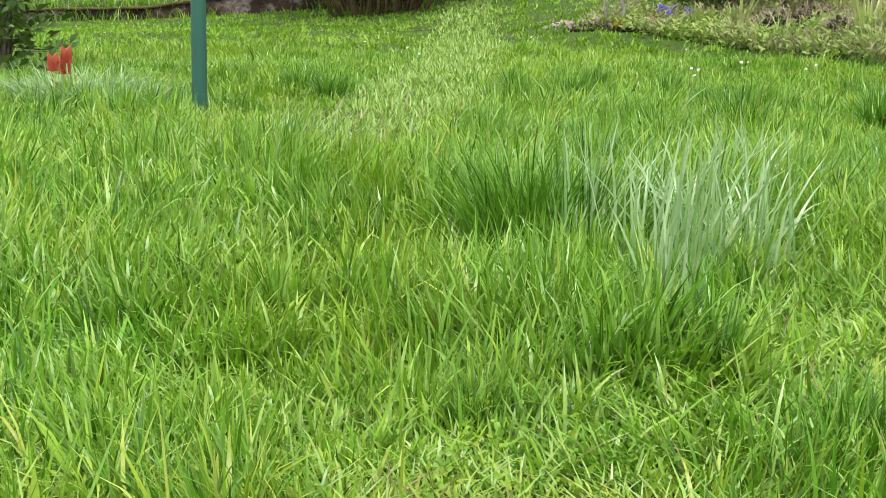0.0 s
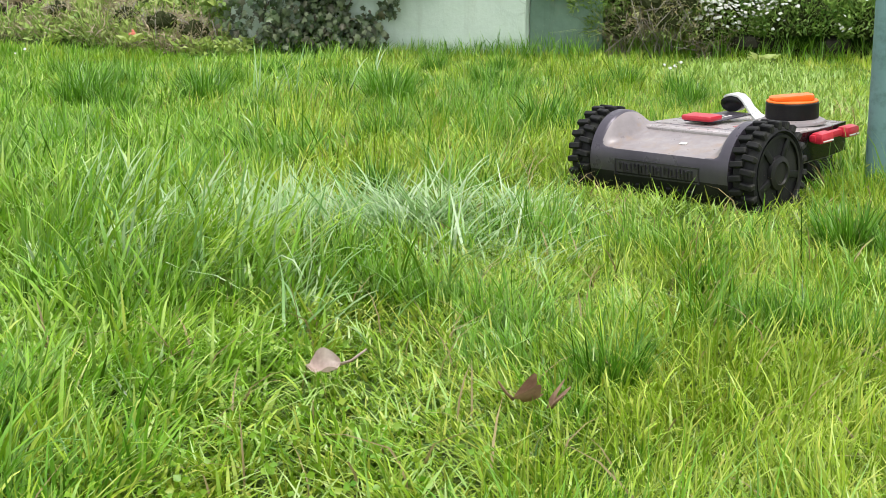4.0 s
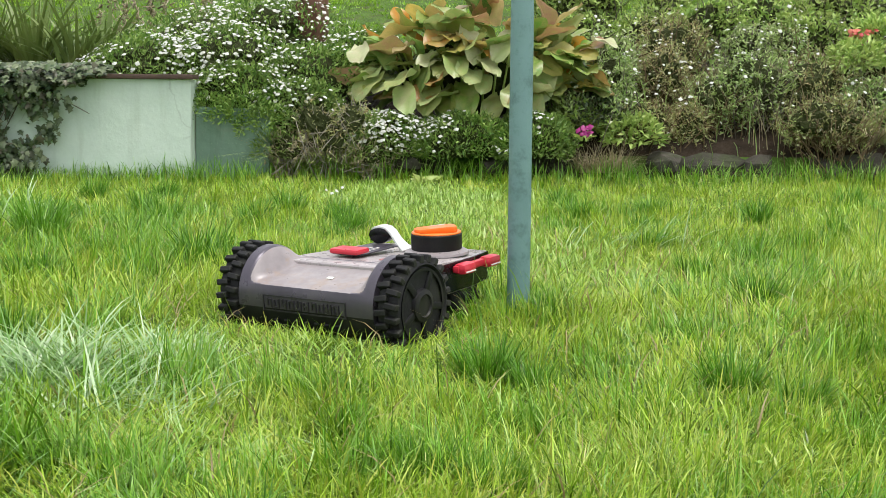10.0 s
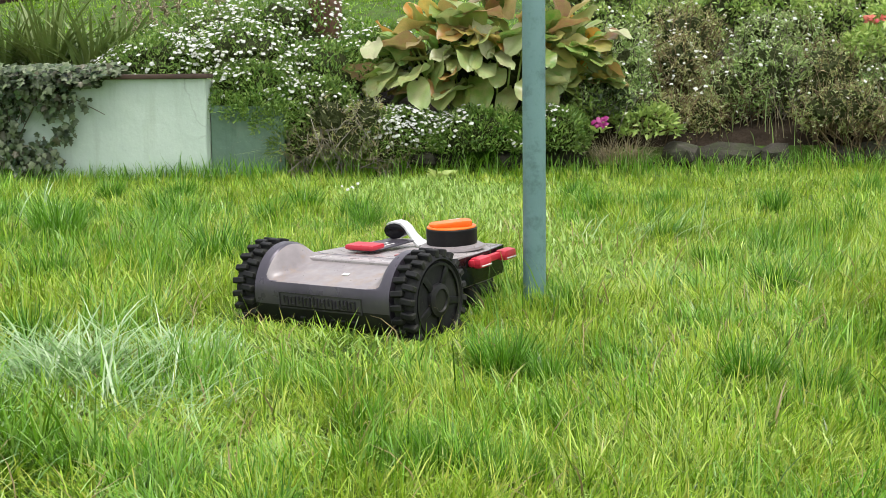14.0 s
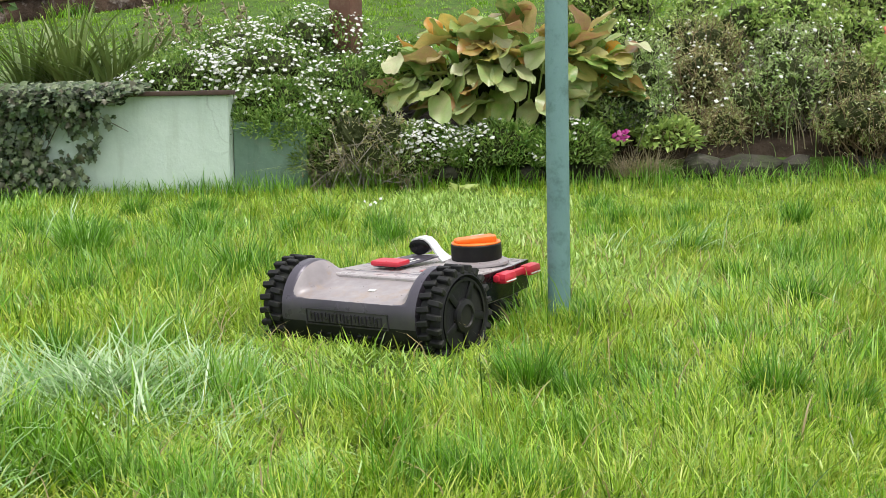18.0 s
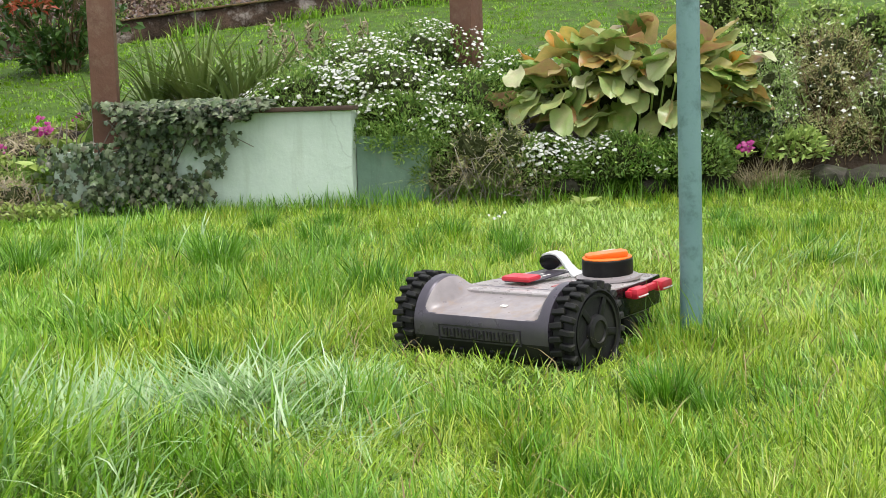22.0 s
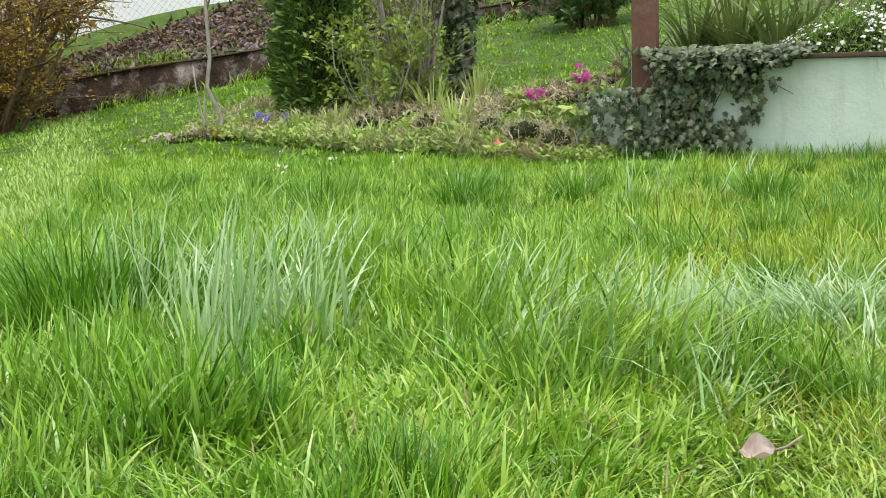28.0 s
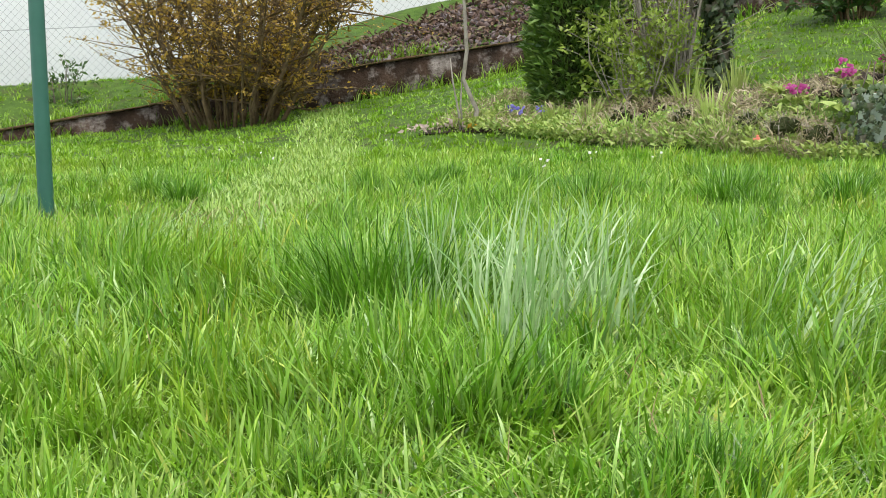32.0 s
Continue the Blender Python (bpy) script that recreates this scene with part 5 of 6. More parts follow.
def sprigs(name, x, y, z, rx, ry, rz, n, per, size, ratio, mat, label, category, group="", nf=0, wood=None, length=0.16):
    """A bushy plant of many upright shoots with small leaves all along them."""
    root = empty(name, pose(x, y, z), label, category, group)
    tip, v = dome(n, rx, ry, rz, -0.55, 0.45)
    n = len(tip)
    way = unit(v * (0.8, 0.8, 0.35) + rng.normal(0, 0.35, (n, 3)) + (0, -0.1, 0.9))
    L = length * rng.uniform(0.5, 1.4, n)
    base = tip - way * L[:, None]
    bend = rng.normal(0, 0.12, (n, 3)) * L[:, None]
    t = rng.uniform(0.15, 1.0, (n, per))
    p = base[:, None] + way[:, None] * (L[:, None] * t)[..., None] + bend[:, None] * (t * (1 - t) * 4)[..., None]
    out = way[:, None] * 0.7 + rng.normal(0, 0.75, (n, per, 3))
    sz = size * rng.uniform(0.6, 1.3, (n, per)) * (1.15 - 0.45 * t)
    put("foliage", np_mesh("foliage", *leaves(p.reshape(-1, 3), out.reshape(-1, 3), sz.ravel(), ratio, 0.2, 0.15, 0.2), mat), root)
    k = rng.choice(n, n // 2, replace=False)
    twigs = [cable([base[i] - way[i] * L[i] * 0.6, base[i] + bend[i] + way[i] * L[i] * 0.5, tip[i]], [0.0035, 0.0028, 0.0012], 3) for i in k]
    if len(twigs) < 45:
        for tw in twigs:
            put("twig", np_mesh("twig", *tw, wood or BARK_BROWN), root)
    else:
        put("twig_growth", np_mesh("twig_growth", *merged(twigs), wood or BARK_BROWN), root, "thin woody twigs")["kind"] = "stuff"
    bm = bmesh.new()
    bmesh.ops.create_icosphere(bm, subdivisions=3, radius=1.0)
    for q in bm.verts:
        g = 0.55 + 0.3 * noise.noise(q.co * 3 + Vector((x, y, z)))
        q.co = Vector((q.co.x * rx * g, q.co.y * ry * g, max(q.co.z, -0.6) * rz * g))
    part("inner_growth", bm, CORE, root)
    if nf:
        k = rng.choice(n, min(nf, n), replace=False)
        put("blossom", np_mesh("blossom", *umbels(tip[k] + way[k] * 0.012, way[k] + (0, -0.4, 0.5), 0.022), PETAL), root, "small white blossoms")
    return root


def umbels(pos, out, size):
    """Flat, slightly domed flower heads of eight petals."""
    n, k = len(pos), 8
    ax = unit(out + rng.normal(0, 0.25, (n, 3)))
    a = unit(np.cross(ax, rng.normal(0, 1, (n, 3))))
    b = np.cross(ax, a)
    s = (size * rng.uniform(0.55, 1.25, n))[:, None]
    V = [pos + ax * s * 0.25]
    for i in range(k):
        w = 2 * math.pi * i / k
        rr = s * (0.55 if i % 2 else 0.42)
        V.append(pos + rr * (math.cos(w) * a + math.sin(w) * b))
    V = np.stack(V, 1).reshape(-1, 3)
    T = [(0, 1 + i, 1 + (i + 1) % k) for i in range(k)]
    return V, (np.arange(n)[:, None, None] * (k + 1) + np.array(T)[None]).reshape(-1, 3)


# ---- the raised bed ----
def ivy_leaf(pos, out, size):
    n = len(pos)
    ax = unit(out + rng.normal(0, 0.42, (n, 3)))
    dn = unit(np.stack([rng.normal(0, 0.5, n), 0 * pos[:, 0], -np.ones(n)], -1))
    dn = unit(dn - ax * (dn * ax).sum(-1, keepdims=True))
    sd = np.cross(ax, dn)
    shape = [(-0.35, 0.0), (-0.30, 0.42), (0.05, 0.30), (0.18, 0.55), (0.35, 0.22), (0.75, 0.0), (0.35, -0.22), (0.18, -0.55), (0.05, -0.30), (-0.30, -0.42)]
    s = size[:, None]
    V = [pos + ax * s * 0.10] + [pos + s * (u * dn + v * sd) - ax * s * 0.12 * abs(v) for u, v in shape]
    V = np.stack(V, 1).reshape(-1, 3)
    k = len(shape)
    T = [(0, 1 + i, 1 + (i + 1) % k) for i in range(k)]
    return V, (np.arange(n)[:, None, None] * (k + 1) + np.array(T)[None]).reshape(-1, 3)


ivy = empty("ivy", pose(0, 0, 0), "dark green ivy hanging over the mint green wall", "ivy")
m_ = 9500
ix, iz = rng.uniform(-2.98, -1.72, m_), rng.uniform(0.10, 0.67, m_)
edge = np.interp(iz, [0.1, 0.2, 0.45, 0.56, 0.64, 0.68], [-1.98, -1.97, -1.86, -1.80, -1.72, -1.70]) + 0.12 * (vnoise(ix, iz, 9, 2) - 0.5)
dens = smooth(0.0, 0.30, edge - ix) * (0.30 + 0.9 * vnoise(ix, iz, 7, 4))
dens = np.where(iz > 0.56, smooth(0.0, 0.06, edge - ix) * 0.95, dens)
dens *= 1 - np.exp(-(((ix + 2.17) / 0.12) ** 2 + ((iz - 0.37) / 0.12) ** 2) ** 1.5 * 0.6)
dens *= np.where((ix < -2.52) & (iz > 0.46), smooth(-2.6, -2.52, ix) * 0.6, 1)
dens *= (0.35 + 0.65 * smooth(-2.95, -2.7, ix)) * np.where(ix < -2.5, 0.48, 1)
keep = rng.uniform(0, 1, m_) < dens * 0.60
ix, iz = ix[keep], iz[keep]
iy = np.where(ix < -2.5, 7.105, 7.145) - 0.105 * rng.uniform(0, 1, len(ix)) ** 1.5 * np.where(iz > 0.5, 1.5, 1)
pos = np.stack([ix, iy, iz], -1)
put("ivy_leaves", np_mesh("ivy_leaves", *ivy_leaf(pos, np.stack([0 * ix, -np.ones(len(ix)), 0.35 + 0.9 * (iz > 0.55)], -1), rng.uniform(0.022, 0.050, len(ix))), IVY), ivy)
tx, ty = rng.uniform(-2.62, -1.72, 420), rng.uniform(7.08, 7.34, 420)
pos = np.stack([tx, ty, 0.615 + rng.uniform(0, 0.055, 420)], -1)
put("ivy_top_leaves", np_mesh("ivy_top_leaves", *ivy_leaf(pos, np.stack([0 * tx, -0.4 + 0 * tx, 1 + 0 * tx], -1), rng.uniform(0.036, 0.066, 420)), IVY), ivy)
px_ = rng.uniform(-2.74, -2.5, 26)
put("ivy_strand", np_mesh("ivy_strand", *ivy_leaf(np.stack([px_, 7.135 + 0 * px_, 0.655 + rng.normal(0, 0.012, 26)], -1), np.stack([0 * px_, -1 + 0 * px_, 0.3 + 0 * px_], -1), rng.uniform(0.02, 0.036, 26)), IVY), ivy, "thin ivy strand across the post")
vines = []
for _ in range(16):
    a = np.array([rng.uniform(-2.85, -2.1), 7.13, 0.58])
    b = np.array([a[0] + rng.normal(0, 0.12), 7.125, rng.uniform(0.25, 0.45)])
    vines.append(cable([a, (a + b) / 2 + (rng.normal(0, 0.03), -0.015, 0), b], [0.004, 0.003, 0.002], 5))
for v in vines:
    put("ivy_stem", np_mesh("ivy_stem", *v, BARK), ivy, "grey-brown ivy stem")

for x, y, z, nb, L, lab in ((-2.33, 7.98, 0.58, 110, 0.64, "spiky green yucca clump behind the wall"), (-1.98, 8.15, 0.62, 90, 0.46, "smaller spiky yucca with brown base leaves"), (-2.60, 8.10, 0.56, 70, 0.60, "spiky yucca clump behind the post"), (-2.05, 7.85, 0.58, 60, 0.52, "spiky yucca clump leaning over the wall"), (-2.95, 8.05, 0.50, 60, 0.40, "low yucca rosette with arching blades")):
    root = empty("yucca", pose(x, y, z), lab, "yucca", "yuccas")
    a = rng.uniform(0, 6.28, nb)
    r = 0.10 * np.sqrt(rng.uniform(0, 1, nb))
    base = np.stack([r * np.cos(a), r * np.sin(a), 0 * a], -1)
    lean = rng.uniform(0.1, 1.25, nb)
    for k in range(nb):
        q = slice(k, k + 1)
        put("blade", np_mesh("blade", *blades(base[q], L * rng.uniform(0.6, 1.15, 1) * (1 - 0.2 * lean[q]), rng.uniform(0.022, 0.036, 1), a[q], lean[q], 0.3, 5, face=a[q] + np.pi / 2 + rng.normal(0, 0.4, 1)), YUCCA), root)
    a = rng.uniform(0, 6.28, 40)
    put("withered_growth", np_mesh("withered_growth", *blades(np.stack([0.05 * np.cos(a), 0.05 * np.sin(a), 0 * a], -1), L * 0.4 * rng.uniform(0.5, 1, 40), rng.uniform(0.012, 0.02, 40), a, rng.uniform(0.9, 1.5, 40), 0.5, 4), STRAW), root, "withered straw-brown base blades")

def candytuft(x, y, z, rx, ry, rz, nf, label):
    """A mat of evergreen shoots; the white heads stand in drifts, thickest on top."""
    root = empty("candytuft", pose(x, y, z), label, "candytuft", "candytufts")
    p, v = dome(3300, rx, ry, rz, -0.5, 0.3)
    put("foliage", np_mesh("foliage", *leaves(p, v + (0, 0, 0.8), 0.028 * rng.uniform(0.6, 1.4, len(p)), 0.36, 0.2, 0.1, 0.85), CANDY), root)
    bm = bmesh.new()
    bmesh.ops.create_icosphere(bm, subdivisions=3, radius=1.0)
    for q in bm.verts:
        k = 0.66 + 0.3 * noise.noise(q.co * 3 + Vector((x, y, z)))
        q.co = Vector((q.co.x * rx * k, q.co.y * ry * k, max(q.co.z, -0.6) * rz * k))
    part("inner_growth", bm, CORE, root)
    p, v = dome(nf * 5, rx * 1.06, ry * 1.06, rz * 1.10, -0.25, 0.1)
    w = p + (x, y, z)
    drift = smooth(0.22, 0.80, vnoise(w[:, 0] + 0.5 * w[:, 1], w[:, 2] * 1.3, 5.5, 41)) * (0.35 + 0.65 * smooth(-0.1, 0.6, v[:, 2]))
    keep = rng.uniform(0, 1, len(p)) < drift
    p, v = p[keep], v[keep]
    put("blossom", np_mesh("blossom", *umbels(p, v + (0, -0.2, 1.0), 0.023), PETAL), root, "flat white flower heads")
    return root


CANDYTUFT = [(-1.60, 7.62, 0.66, .33, .26, .17), (-1.18, 7.66, 0.66, .36, .30, .24), (-1.35, 8.0, 0.78, .45, .34, .22), (-0.98, 8.0, 0.82, .42, .34, .26), (-0.72, 7.62, 0.56, .30, .24, .24), (-1.10, 7.42, 0.53, .26, .15, .15), (-0.78, 7.40, 0.44, .24, .14, .16), (-0.45, 7.85, 0.68, .25, .25, .20)]
for i, (x, y, z, a, b, c) in enumerate(CANDYTUFT):
    candytuft(x, y, z, a, b, c, 200 if i < 4 else 75, "evergreen candytuft covered in small white flower heads")
for x, a in ((-0.30, .24), (0.10, .26), (0.48, .22)):
    candytuft(x, 7.33, 0.27, a, .13, .16, 170, "low candytuft with white flower heads below the bergenia")
for x, z in ((-1.22, 0.41), (-1.10, 0.40), (-1.02, 0.43), (-0.96, 0.34), (-0.88, 0.36), (-0.87, 0.22)):
    clump("trailing_growth", x, 7.25, z, .12, .05, .11, CANDY, 420, 0.03, 0.28, "green shoots trailing over the set-back wall", "trailing plant", "trailing plants", core=False)

# bergenia: large rounded leaves, each its own piece
def berg_mesh(k):
    nu, nv = 9, 8
    V, T = [], []
    for i in range(nu + 1):
        t = i / nu
        w = 0.40 * math.sin(math.pi * min(1.0, 0.06 + 0.91 * t)) ** 0.66 * (0.62 + 0.42 * t)
        for j in range(nv + 1):
            s = 2 * j / nv - 1
            wav = 0.055 * abs(s) * math.sin(11 * t + 2.5 * k + (2 if s > 0 else 0)) + 0.02 * math.sin(7 * t + 5 * s)
            V.append((t, s * w, (0.55 - 0.1 * k) * s * s * w * (1 - 0.9 * t) - 0.30 * t * t * (0.5 + 0.3 * k) + wav - 0.018 * (1 if abs(s) < 0.1 else 0)))
    for i in range(nu):
        for j in range(nv):
            a = i * (nv + 1) + j
            T += [(a, a + 1, a + nv + 2), (a, a + nv + 2, a + nv + 1)]
    return shade_smooth(np_mesh("leaf", V, T, BERG))


berg_meshes = [berg_mesh(k) for k in range(4)]
bergenia = empty("bergenia", pose(0.22, 7.62, 0.50), "bergenia clump with big leathery green and rust-tinged leaves", "bergenia")
# dark body added behind the leaves for the clump's shaded depth
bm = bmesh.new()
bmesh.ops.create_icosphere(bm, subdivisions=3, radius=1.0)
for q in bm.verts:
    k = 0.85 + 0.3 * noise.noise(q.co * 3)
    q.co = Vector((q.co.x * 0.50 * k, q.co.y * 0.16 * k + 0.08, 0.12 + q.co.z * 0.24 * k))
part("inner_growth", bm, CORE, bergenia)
rust_meshes = []
for me in berg_meshes:
    me = me.copy()
    me.materials.clear()
    me.materials.append(BERG_RUST)
    rust_meshes.append(me)
for i in range(170):
    u, v = rng.uniform(-1, 1), rng.uniform(0, 1)
    top = math.sqrt(max(0.05, 1 - 0.8 * u * u))
    if v < 0.36:
        px, pz, py = 0.64 * u, 0.02 + 0.75 * v * top, -0.17 * top + rng.uniform(-0.03, 0.08)
        yaw, tilt = -90 + 65 * u + rng.uniform(-50, 50), rng.uniform(-25, 45)
    else:
        px, pz, py = 0.54 * u + rng.uniform(-0.05, 0.05), 0.06 + 0.38 * v * top, rng.uniform(-0.15, 0.16)
        yaw, tilt = -90 + 85 * u + rng.uniform(-70, 70), rng.uniform(-70, 15)
    me = (rust_meshes if rng.uniform() < (0.12 if v < 0.7 else 0.42) else berg_meshes)[i % 4]
    put("leaf", me, bergenia, "", Matrix.Translation((px, py, pz)) @ pose(0, 0, 0, rng.uniform(-35, 35), tilt, yaw) @ Matrix.Scale(rng.uniform(0.15, 0.25), 4))
pale_meshes = []
for me in berg_meshes:
    me = me.copy()
    me.materials.clear()
    me.materials.append(BERG_PALE)
    pale_meshes.append(me)
for i, (px, pz) in enumerate(((0.0, 0.20), (0.18, 0.20), (-0.20, 0.06), (0.60, 0.16), (0.80, 0.30), (-0.44, 0.26), (0.40, 0.34), (0.10, 0.38))):
    put("leaf", pale_meshes[i % 4], bergenia, "", Matrix.Translation((px - 0.22, -0.17 - 0.02 * (i % 3), pz + 0.02)) @ pose(0, 0, 0, 24 * (i % 3 - 1), 5 + 12 * (i % 4), -90 + 45 * (i * 2 % 3 - 1)) @ Matrix.Scale(0.17 + 0.018 * (i % 4), 4))
for i in range(9):
    u = -0.42 + 0.10 * i
    put("leaf", rust_meshes[i % 4], bergenia, "", Matrix.Translation((u, 0.02 * (i % 4), 0.40 - 0.35 * u * u)) @ pose(0, 0, 0, 40 * (i % 3 - 1), -75 + 14 * (i % 4), -90 + 70 * (i * 5 % 4 - 1.5)) @ Matrix.Scale(0.17 + 0.02 * (i % 3), 4))
for k in range(40):
    q = (0.5 * math.cos(k), 0.2 * math.sin(k), 0.15 + 0.02 * (k % 9))
    put("stalk", np_mesh("stalk", *cable([(0.6 * q[0], 0.3 * q[1], -0.12), q], [0.008, 0.005], 5), HERB), bergenia)

# dry fern-like tangle beside the recess, heather and herbs on the bank
def tangle(name, x, y, z, rx, ry, rz, n, mat, label, category, group="", L=0.22, w=0.004):
    a = rng.uniform(0, 6.28, n)
    r = np.sqrt(rng.uniform(0, 1, n))
    bx, by = x + rx * r * np.cos(a), y + ry * r * np.sin(a)
    base = np.stack([bx, by, z + 0 * a if z else ground_z(bx, by)], -1)
    return stuff(name, blades(base, L * rng.uniform(0.4, 1.2, n) * rz, w * rng.uniform(0.6, 1.6, n), a + rng.normal(0, 0.7, n), rng.uniform(0.2, 1.5, n), 0.5, 4), mat, label, category, group)


for x, z, a in ((-0.80, 0.24, .14), (-0.58, 0.28, .18), (-0.36, 0.22, .14), (-0.66, 0.38, .16), (-0.46, 0.38, .12)):
    sprigs("withered_heather", x, 7.27, z, a, .10, .14, 85, 9, 0.036, 0.22, HEATH if z > 0.27 else DRY, "half-dry brown and green heather at the foot of the bed", "heather", "withered heathers", 0, BARK_PALE, 0.15)
tangle("dry_stems", -0.6, 7.36, 0.10, 0.32, 0.07, 1.0, 700, DRY, "tangle of dry brown stems at the foot of the bed", "dry plant", L=0.34)
tangle("bed_weeds", -0.6, 7.34, 0.10, 0.36, 0.08, 1.0, 500, HERB, "green weeds between the dry stems", "weed", L=0.26, w=0.007)
tangle("dry_stems", 0.86, 7.35, 0.12, 0.16, 0.05, 1.0, 420, DRY, "small tangle of reddish dry stems", "dry plant", L=0.2)
tangle("hanging_roots", 2.45, 7.62, 0.22, 0.40, 0.10, 1.0, 900, DRY, "purplish dry roots and stems hanging down the bank", "dry plant", L=0.42, w=0.006)
HEATHERS = []
for row, (y0, z0, nrow) in enumerate(((7.50, 0.40, 10), (7.74, 0.55, 10), (8.06, 0.72, 10), (8.45, 0.90, 9), (8.85, 1.02, 9))):
    for k in range(nrow):
        x = 0.78 + (3.7 - 0.78) * (k + 0.5 * (row % 2)) / nrow + rng.normal(0, 0.09)
        HEATHERS.append((x, y0 + rng.normal(0, 0.07), z0 + rng.normal(0, 0.06), rng.uniform(0.16, 0.34), rng.uniform(0.13, 0.22), rng.uniform(0.13, 0.18 if row == 0 else 0.30)))
for i, (x, y, z, a, b, c) in enumerate(HEATHERS):
    if y < 7.62 and 1.2 < x < 2.3 and i % 2:
        continue
    if y > 8.3:
        sprigs("lemon_balm", x, y, z, a, b, c, 200, 11, 0.045, 0.40, HERB, "fresh green leafy shoots above the heather", "herb", "leafy herbs", 8, BARK)
    elif (i * 7) % 5 < 2:
        sprigs("thyme", x, y, z, a, b, c, 240, 11, 0.036, 0.34, HEATH_GREEN, "grey-green bushy thyme on the bank with pale flowers", "thyme", "thymes", 26, BARK)
    elif x > 2.2 and i % 2:
        sprigs("heather", x, y, z, a, b, c, 300, 6, 0.030, 0.24, HEATH, "half-withered heather with purplish bare twigs", "heather", "heathers", 10, BARK, 0.24)
    else:
        sprigs("heather", x, y, z, a, b, c, 270, 11, 0.032, 0.24, HEATH if i % 3 else HEATH_GREEN, "straggly olive-brown heather with a few white flowers", "heather", "heathers", 44 if z > 0.6 else 10)
tangle("bank_grass", 1.9, 8.0, 0, 1.4, 0.6, 1.0, 420, HEATH_GREEN, "wiry grey-green stems over the bank", "herb", L=0.42, w=0.005)
tangle("dry_stems", 2.3, 8.0, 0, 1.2, 0.6, 1.0, 700, DRY, "dry pale stems standing over the bank", "dry plant", L=0.5, w=0.004)
tangle("bank_weeds", 1.3, 7.36, 0.06, 1.5, 0.06, 1.0, 800, HERB, "green weeds along the foot of the bank", "weed", L=0.12, w=0.008)
for x, y, z in ((2.52, 8.05, 0.86), (2.3, 7.75, 0.72), (0.72, 7.5, 0.36), (1.02, 7.42, 0.30)):
    clump("bank_herb", x, y, z, .15, .12, .12, HERB, 500, 0.05, 0.35, "fresh green leafy herb on the bank", "herb", "bank herbs", core=False)
clump("stonecrop", 0.82, 7.47, 0.40, .13, .10, .13, IVY, 700, 0.03, 0.5, "blue-grey stonecrop on the bank", "stonecrop", core=False)


# ---- the low border between wall and conifer ----
def scatter(name, n, size, ratio, mat, label, category, up=1.0, lift=0.03, x0=-6.35, x1=-2.75, depth=0.95, seed=1):
    x = rng.uniform(x0, x1, n)
    y = bed_front(np.minimum(x, -2.96)) + rng.uniform(-0.06, depth, n)
    k = rng.uniform(0, 1, n) < smooth(0.28, 0.62, vnoise(x, y, 3.0, seed))
    x, y = x[k], y[k]
    p = np.stack([x, y, ground_z(x, y) + lift * rng.uniform(0.2, 2.6, len(x))], -1)
    return stuff(name, leaves(p, np.stack([0 * x, -0.3 + 0 * x, up + 0 * x], -1), size * rng.uniform(0.5, 1.4, len(x)), ratio, 0.25, 0.3, 0.9), mat, label, category)


scatter("ground_cover", 19000, 0.040, 0.45, HERB, "mixed low green ground cover of the border", "ground cover", lift=0.032, seed=21)
scatter("dry_litter", 8500, 0.07, 0.11, DRY, "dry beige stems and litter between the border plants", "litter", lift=0.035, seed=22)
scatter("pale_foliage", 5000, 0.038, 0.5, PALE_HERB, "fresh yellow-green leaves along the lawn edge", "ground cover", depth=0.25, seed=23)
tangle("dry_stems", -3.25, 7.18, 0, 0.45, 0.16, 1.0, 700, DRY, "pinkish-beige dry stems before the ivy", "dry plant", L=0.20)
tangle("dry_stems", -4.3, 7.55, 0, 0.6, 0.16, 1.0, 600, DRY, "faded dry stems in the border", "dry plant", L=0.16)
for x, y, s in ((-3.95, 7.55, 1.0), (-5.1, 8.0, 0.8), (-4.5, 8.3, 1.2), (-4.25, 8.5, 1.1), (-5.35, 7.95, 0.7)):
    root = empty("iris_clump", pose(x, y, float(ground_z(x, y))), "upright clump of sword-like green leaves in the border", "iris", "iris clumps")
    a = rng.uniform(0, 6.28, 40)
    for w in a:
        w = np.array([w])
        put("blade", np_mesh("blade", *blades(np.stack([0.07 * np.cos(w), 0.05 * np.sin(w), 0 * w], -1), 0.27 * s * rng.uniform(0.5, 1.1, 1), rng.uniform(0.012, 0.02, 1), w, rng.uniform(0.05, 0.5, 1), 0.3, 4), HERB), root)


for x, y, z, a in ((-3.35, 7.22, 0.22, .16), (-3.12, 7.12, 0.18, .14), (-3.62, 7.35, 0.24, .14), (-4.15, 7.55, 0.26, .13), (-4.7, 7.75, 0.26, .13)):
    sprigs("dry_perennial", x, y, z, a, .10, .11, 110, 7, 0.036, 0.2, DRY, "bushy beige remains of last year's perennials", "dry plant", "dry perennials", 0, BARK_PALE, 0.14)
tangle("border_grass", -3.45, 7.30, 0, 0.4, 0.12, 1.0, 260, PALE_HERB, "fresh yellow-green shoots among the dry stems", "herb", L=0.16, w=0.010)
tangle("border_grass", -4.95, 7.75, 0, 0.6, 0.14, 1.0, 300, PALE_HERB, "fresh yellow-green shoots along the border", "herb", L=0.13, w=0.010)
tangle("border_grass", -3.75, 7.25, 0, 0.16, 0.08, 1.0, 130, HERB, "clump of arching green grass in the border", "grass", L=0.26, w=0.008)
tangle("border_grass", -4.55, 7.6, 0, 0.2, 0.1, 1.0, 120, HERB, "clump of fresh green grass by the conifer", "grass", L=0.22, w=0.008)


